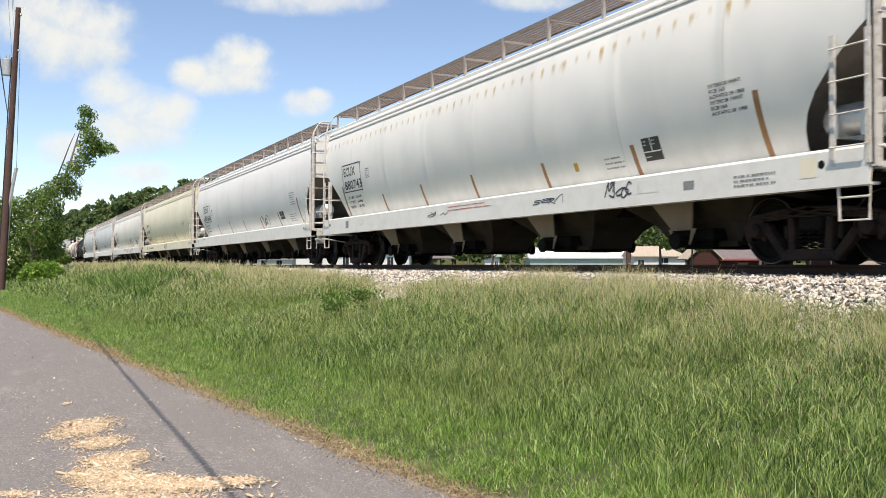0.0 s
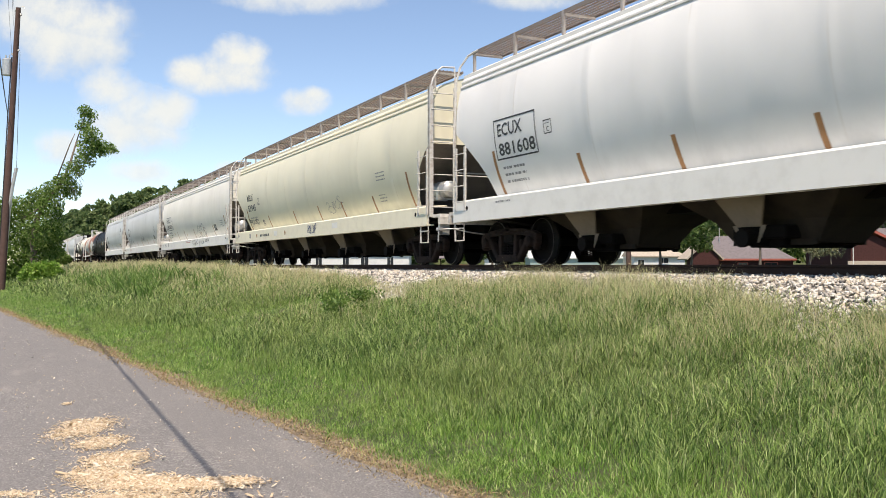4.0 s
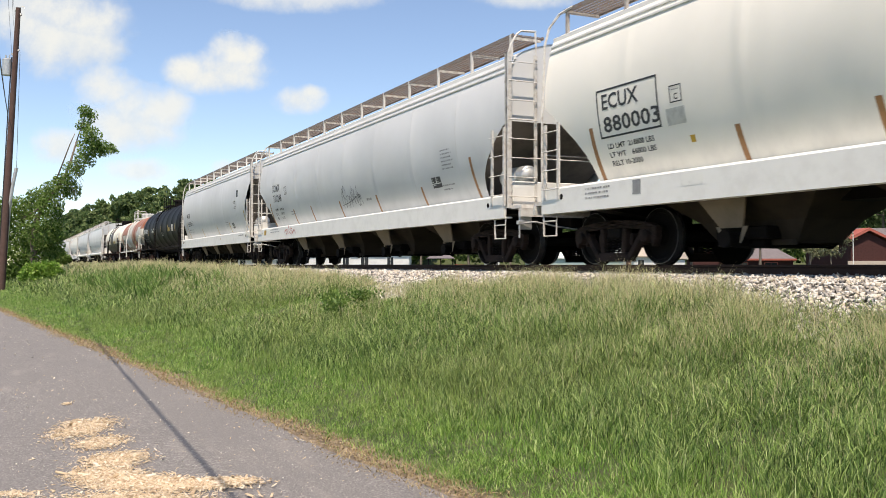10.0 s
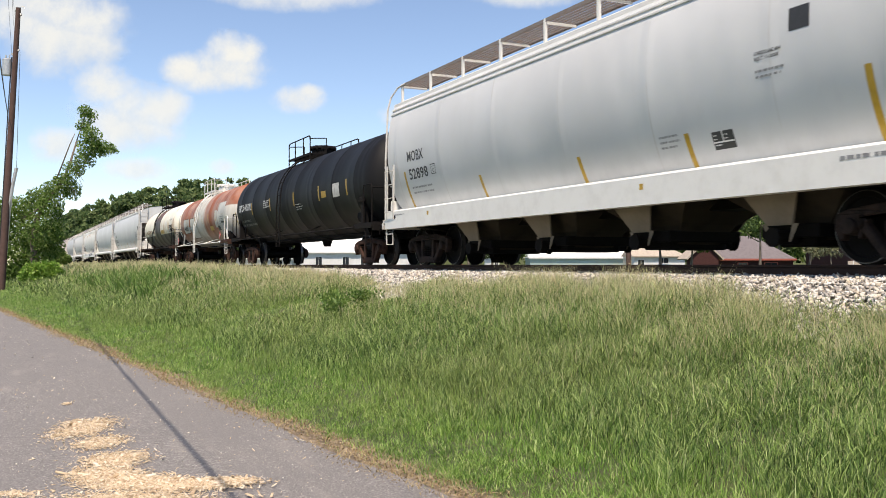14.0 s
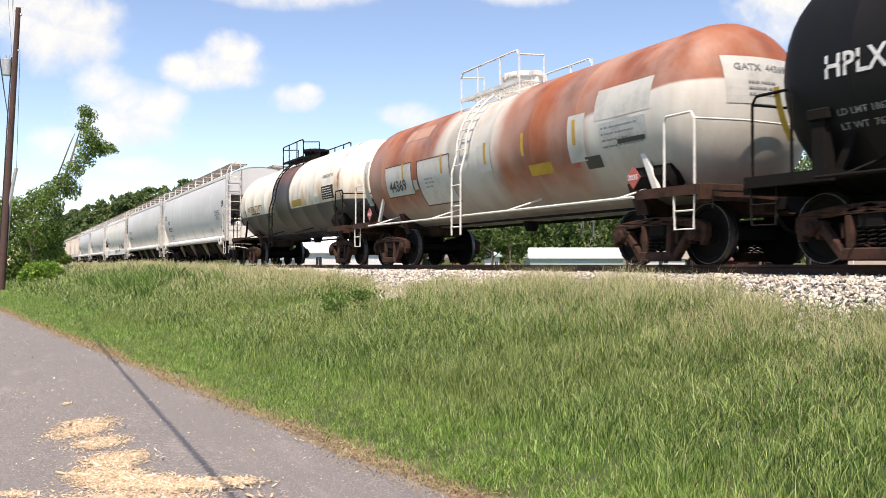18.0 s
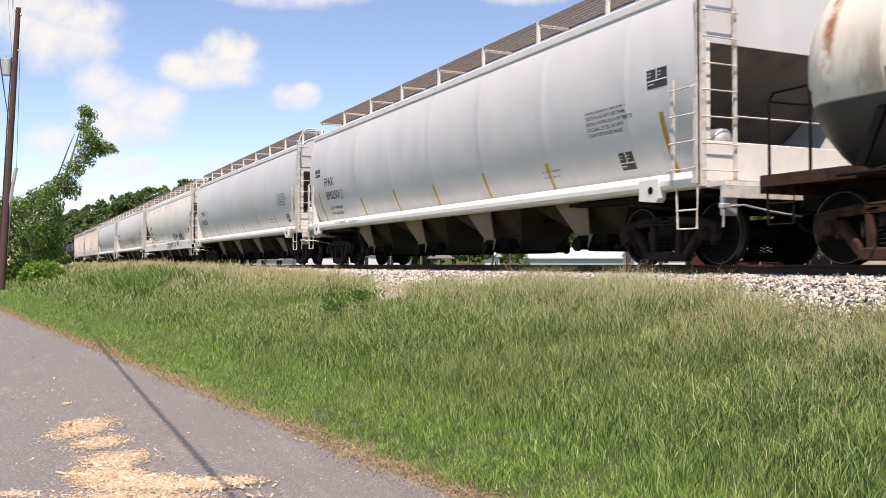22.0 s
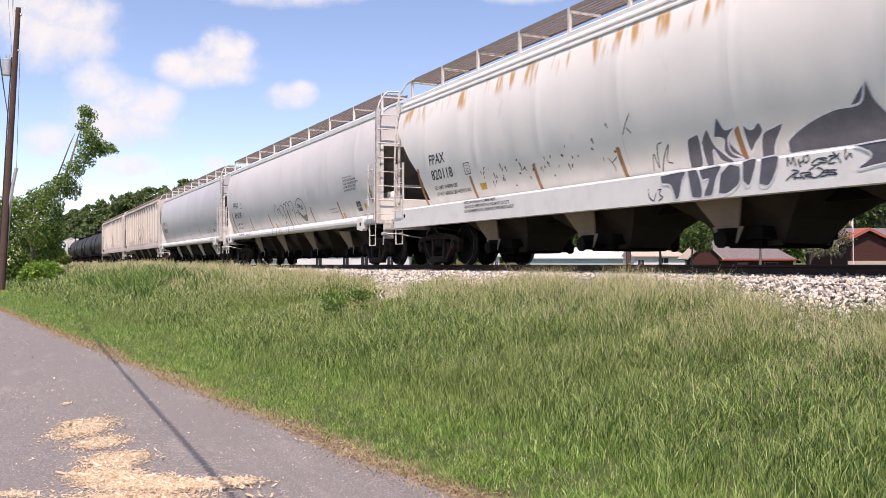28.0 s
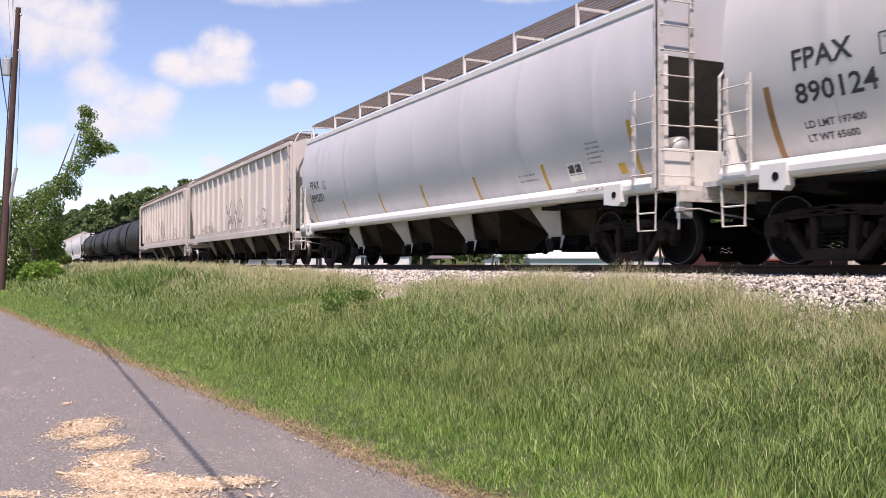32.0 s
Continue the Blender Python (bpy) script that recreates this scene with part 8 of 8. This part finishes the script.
def build_far_trees():
    tree(1170, 92, 372, 3.2, 442, M_TREE, 51, "leafy green tree between the houses", 2600, 0.17)
    tree(1222, 96, 380, 2.6, 446, M_TREE, 52, "green tree in front of a brick house", 2200, 0.17)
    tree(1345, 104, 366, 2.6, 430, M_TREE, 53, "dark green tree behind a brick house", 1200, 0.2)
    tree(1430, 66, 352, 2.3, 452, M_LEAF_PALE, 54, "thin pale-leaved tree with a light trunk", 2600, 0.10, 0.14)
    tree(1475, 70, 372, 1.6, 462, M_LEAF_PALE, 55, "thin dry-leaved small tree", 1200, 0.10, 0.08)
    tree(870, 98, 398, 2.0, 458, M_TREE, 56, "dark green tree by the sheds", 2200, 0.18)
    tree(905, 96, 404, 1.8, 462, M_TREE, 57, "dark green low tree by the sheds", 1100, 0.18)
    tree(745, 100, 402, 2.6, 444, M_TREE, 58, "spreading dark green tree by a pavilion", 1400, 0.18)
    tree(830, 104, 400, 2.4, 446, M_TREE, 59, "dark green tree behind a parked car", 1200, 0.18)
    for i, (px, depth, top, sp) in enumerate(((1500, 120, 215, 6.5), (1560, 112, 150, 6.5), (1620, 108, 140, 6.5), (1690, 110, 130, 7), (1440, 150, 270, 7), (1380, 160, 310, 6.5))):
        tree(px, depth, top, sp, 420, M_FAR, 61 + i, "tall dark green tree behind the houses", 2400, 0.42, 0.3)
    # the wood behind the houses
    rng = random.Random(3)
    blobs = []
    for i in range(132):
        px = 560 + i * 9 + rng.uniform(-6, 6)
        depth = rng.uniform(165, 200)
        top = 350 + rng.uniform(-9, 9)
        for k in range(5):
            blobs.append(blob_at(px + rng.uniform(-10, 10), top + 12 + k * 22, depth, rng.uniform(14, 22), rng.uniform(11, 16)))
    thing("far_wood", foliage_mesh("far_wood", blobs, 32000, 0.55, 71), M_TREE, "belt of dark green woodland behind the houses", "woods", kind="stuff")
    # wooded ridge
    # Past 700 the ridge line is an added backdrop filling sky gaps.
    ridge = [(60, 420, 404), (110, 420, 392), (150, 410, 372), (185, 400, 358), (225, 380, 352), (262, 360, 340), (300, 345, 330), (340, 330, 326), (400, 310, 322), (450, 300, 320), (520, 290, 318), (600, 280, 330), (680, 270, 350), (760, 262, 358), (900, 262, 366), (1200, 262, 366), (1500, 262, 366), (1900, 262, 366)]
    rp = [r[0] for r in ridge]
    s = Shape()
    rows = []
    for px, depth, top in ridge:
        a, b = at_view(px, depth - 60), at_view(px, depth)
        c = at_view(px, depth + 160)
        rows += [(a.x, a.y, -2.0), (b.x, b.y, rise(top, depth) - (5 if px < 700 else 1)), (c.x, c.y, -2.0)]
    s.put(rows, [(3 * i + k, 3 * i + k + 1, 3 * i + k + 4, 3 * i + k + 3) for i in range(len(ridge) - 1) for k in range(2)])
    thing("hill", s.mesh("hill", True), M_SOIL, "low hill under woodland, its right part an added backdrop", "hill", kind="structure")
    blobs = []
    for i in range(1200):
        px = rng.uniform(50, 760)
        depth = float(np.interp(px, rp, [r[1] for r in ridge])) - rng.uniform(0, 45)
        top = float(np.interp(px, rp, [r[2] for r in ridge]))
        down = rng.random()
        py = top + 7 + down * (448 - top) * 0.9 + rng.gauss(0, 3)
        blobs.append(blob_at(px, py, depth - 40 * down, rng.uniform(7, 15), rng.uniform(7, 12)))
        if down < 0.15:
            blobs.append(blob_at(px + rng.uniform(-4, 4), top - rng.uniform(-5, 5), depth, rng.uniform(4, 9), rng.uniform(4, 7)))
    thing("ridge_woodland", foliage_mesh("ridge_woodland", blobs, 120000, 0.70, 72), M_FAR, "dense dark green woodland on the hill", "woods", kind="stuff")


def build_pole():
    d = 49
    base, top = at_view(2, d), at_view(29, d)
    pole = holder("utility_pole", "tall leaning brown timber utility pole with wires", "utility pole")
    b = Vector((base.x, base.y, ROAD_Z - 0.1))
    t = Vector((top.x, top.y, rise(12, d)))
    ways = [b + (t - b) * k / 6 for k in range(7)]
    part("pole", Shape().tube(ways, [0.20 - 0.012 * k for k in range(7)], 12).mesh("pole", True, 50), M_POLE, pole)

    def on(py, dx=0.0):
        k = (rise(py, d) - b.z) / (t.z - b.z)
        p = b + (t - b) * k
        return p + Vector((RX.x, RX.y, 0)) * dx

    s = Shape()
    s.turned([(-0.45, 0.02), (-0.44, 0.24), (0.40, 0.25), (0.45, 0.2), (0.47, 0.02)], on(118, -0.42), "z", 14)
    for k in (-0.1, 0.1):
        s.tube([on(104, -0.42 + k), on(96, -0.42 + k)], 0.04, 6)
    part("transformer", s.mesh("transformer", True, 40), M_CHROME, pole, "grey transformer can")
    for py, dx in ((24, 0.16), (18, -0.1), (88, 0.15), (95, -0.18), (188, 0.1)):
        s = Shape()
        q = on(py, dx)
        s.tube([on(py + 3), q], 0.02, 5)
        s.turned([(-0.06, 0.03), (-0.03, 0.07), (0.0, 0.05), (0.03, 0.07), (0.07, 0.03)], q, "z", 8)
        part("insulator", s, M_CHROME, pole)
    part("bracket_arm", Shape().tube([on(16), on(10, 0.12), on(10, 0.3), on(14, 0.34)], 0.025, 6), M_CHROME, pole)
    for py, r, lab in ((205, 0.019, "thick black communication cable"), (96, 0.006, "thin overhead wire"), (44, 0.006, "thin overhead wire"), (24, 0.006, "thin overhead wire")):
        p = on(py, -0.2)
        pts = []
        for k in range(25):
            u = k / 24
            x = p.x + (25 - p.x) * u
            low = {205: 4.5, 96: 8.3, 44: 9.6, 24: 10.3}[py]
            pts.append((x, p.y + (-0.7 - p.y) * u, low + (p.z - low) * (1 - u) ** 2))
        part("cable", Shape().tube(pts, r, 6), M_WIRE, pole, lab)
    part("riser", Shape().tube([on(100, -0.2), on(200, -0.22), on(350, -0.22), on(505, -0.24)], 0.03, 6), M_WIRE, pole)
    w = Shape()
    w.tube([on(92, 0.24), at_view(28, d, rise(297, d))], 0.012, 5)
    part("drop_wire", w, M_WIRE, pole)
    g = holder("guy_post", "slim grey guy-wire guard beside the pole", "post")
    part("guard", Shape().tube([at_view(28, d, rise(297, d)), at_view(22, d, rise(325, d)), at_view(17, d, rise(356, d)), at_view(4, d + 1, ROAD_Z)], 0.09, 8), M_CHROME, g)
    m = at_view(33, 60)
    gz = ground_z(m.x, m.y)
    thing("marker_post", Shape().box(m.x - 0.05, m.x + 0.05, m.y - 0.05, m.y + 0.05, gz - 0.1, rise(487, 60), 0.01), M_SIDING, "short white marker post beside the lane", "post")


# ---- clouds, drifting ----
CLOUDS = []


def cloud_material(name, lobes, dense, seed):
    n = Nodes(name)
    nodes = n.tree.nodes
    nodes.remove(n.bsdf)
    p = n.space((1, 1, 1))
    shift = n.add("ShaderNodeVectorMath")
    shift.inputs[1].default_value = (seed * 7.3, seed * 3.1, 0)
    n.link(p, shift.inputs[0])

    def fbm(size, detail):
        t = n.add("ShaderNodeTexNoise", Scale=size, Detail=detail, Roughness=0.6)
        n.link(shift.outputs[0], t.inputs["Vector"])
        return t.outputs["Fac"]

    x, z = n.axis(0), n.axis(2)
    best = None
    for cx, cz, rx, rz in lobes:
        dx = n.math("DIVIDE", n.math("SUBTRACT", x, cx), rx)
        dz = n.math("DIVIDE", n.math("SUBTRACT", z, cz), rz)
        e = n.math("SUBTRACT", 1.0, n.math("ADD", n.math("MULTIPLY", dx, dx), n.math("MULTIPLY", dz, dz)))
        best = e if best is None else n.math("MAXIMUM", best, e)
    best = n.math("MAXIMUM", best, -1.0)
    f = n.math("ADD", best, n.math("MULTIPLY", n.math("SUBTRACT", fbm(0.024, 8), 0.5), 2.0))
    alpha = n.math("MULTIPLY", n.step(f, -0.30, 1.15), dense, True)
    # Cloud shading is painted: dimmer and bluer low down, whiter on top.
    tone = n.ramp(n.math("ADD", n.math("MULTIPLY", fbm(0.03, 5), 0.7), n.math("MULTIPLY", n.step(z, -60, 60), 0.35)), [(0.25, (0.68, 0.82, 0.97)), (0.58, (0.86, 0.955, 1.0))])
    # The cards glow by themselves in place of sunlit vapour.
    em = n.add("ShaderNodeEmission", Strength=0.60)
    n.link(tone, em.inputs["Color"])
    tr = n.add("ShaderNodeBsdfTransparent")
    ms = n.add("ShaderNodeMixShader")
    n.link(alpha, ms.inputs[0])
    n.link(tr.outputs[0], ms.inputs[1])
    n.link(em.outputs[0], ms.inputs[2])
    n.link(ms.outputs[0], nodes["Material Output"].inputs["Surface"])
    return n.mat


def build_clouds():
    far = 1300.0
    k = far / 1610
    looks = [((120, 55), [(0, 0, 120, 85), (-60, 30, 80, 70), (40, -30, 80, 50)], 0.95), ((245, 215), [(0, 0, 105, 65), (-50, 55, 62, 46), (50, 15, 58, 50)], 0.9),
             ((398, 122), [(0, -8, 96, 40), (24, 22, 54, 44), (-55, -5, 52, 34)], 1.0), ((540, 181), [(0, 0, 50, 27), (16, 8, 30, 22)], 0.95), ((545, -2), [(0, 0, 150, 28)], 0.8),
             ((108, 262), [(0, 0, 50, 38)], 0.85), ((255, 308), [(0, 0, 78, 26)], 0.8), ((940, 0), [(0, 0, 95, 22)], 0.8), ((1450, 20), [(0, 0, 145, 75)], 0.95), ((740, 215), [(0, 0, 60, 30)], 0.8), ((405, 302), [(0, 0, 30, 18)], 0.7)]
    for i, ((u, v), lobes, dense) in enumerate(looks):
        mat = cloud_material("cloud_vapour_%s" % "abcdefghijk"[i], [tuple(q * k for q in l) for l in lobes], dense, i + 1)
        w = (max(abs(l[0]) + l[2] for l in lobes) * 1.5 + 20) * k
        h = (max(abs(l[1]) + l[3] for l in lobes) * 1.6 + 20) * k
        s = Shape().put([(-w, 0, -h), (w, 0, -h), (w, 0, h), (-w, 0, h)], [(0, 1, 2, 3)])
        c = thing("cloud", s, mat, "soft white fair-weather cloud in a blue sky", "cloud", "clouds", kind="structure")
        CLOUDS.append((c, u, v, far + i * 9))


def cloud_pose(u, v, far, t):
    p = at_view(u - 0.92 * t, far, rise(v - 0.47 * t, far))
    return Matrix.Translation(p) @ TURN


build_houses()
build_far_trees()
build_pole()
build_clouds()


# ---- what moves ----
def train_way(t):
    """How far the train has come at t seconds."""
    slip = np.interp(t, [1.4, 1.9, 2.7, 3.2], [0.0, -0.2, -0.2, 0.0])
    return 7.432 * t + 0.004693 * t * t - 0.00000895 * t ** 3 + float(slip)


def motions():
    ticks = [i * 0.5 for i in range(65)]
    for i, car in enumerate(CARS):
        mid = (JOINTS[i] + JOINTS[i + 1]) / 2
        walk(car, [(t, pose(mid + train_way(t), TRACK, 0)) for t in ticks])
    for c, u, v, far in CLOUDS:
        walk(c, [(0.0, cloud_pose(u, v, far, 0.0)), (32.0, cloud_pose(u, v, far, 32.0))])
    turns = [(t, train_way(t) / WHEEL_R) for t in (i / 15 for i in range(481))]
    for wheel, x in WHEELS:
        walk(wheel, [(t, Matrix.Translation((x, 0, WHEEL_R)) @ Matrix.Rotation(a, 4, "Y")) for t, a in turns])


motions()
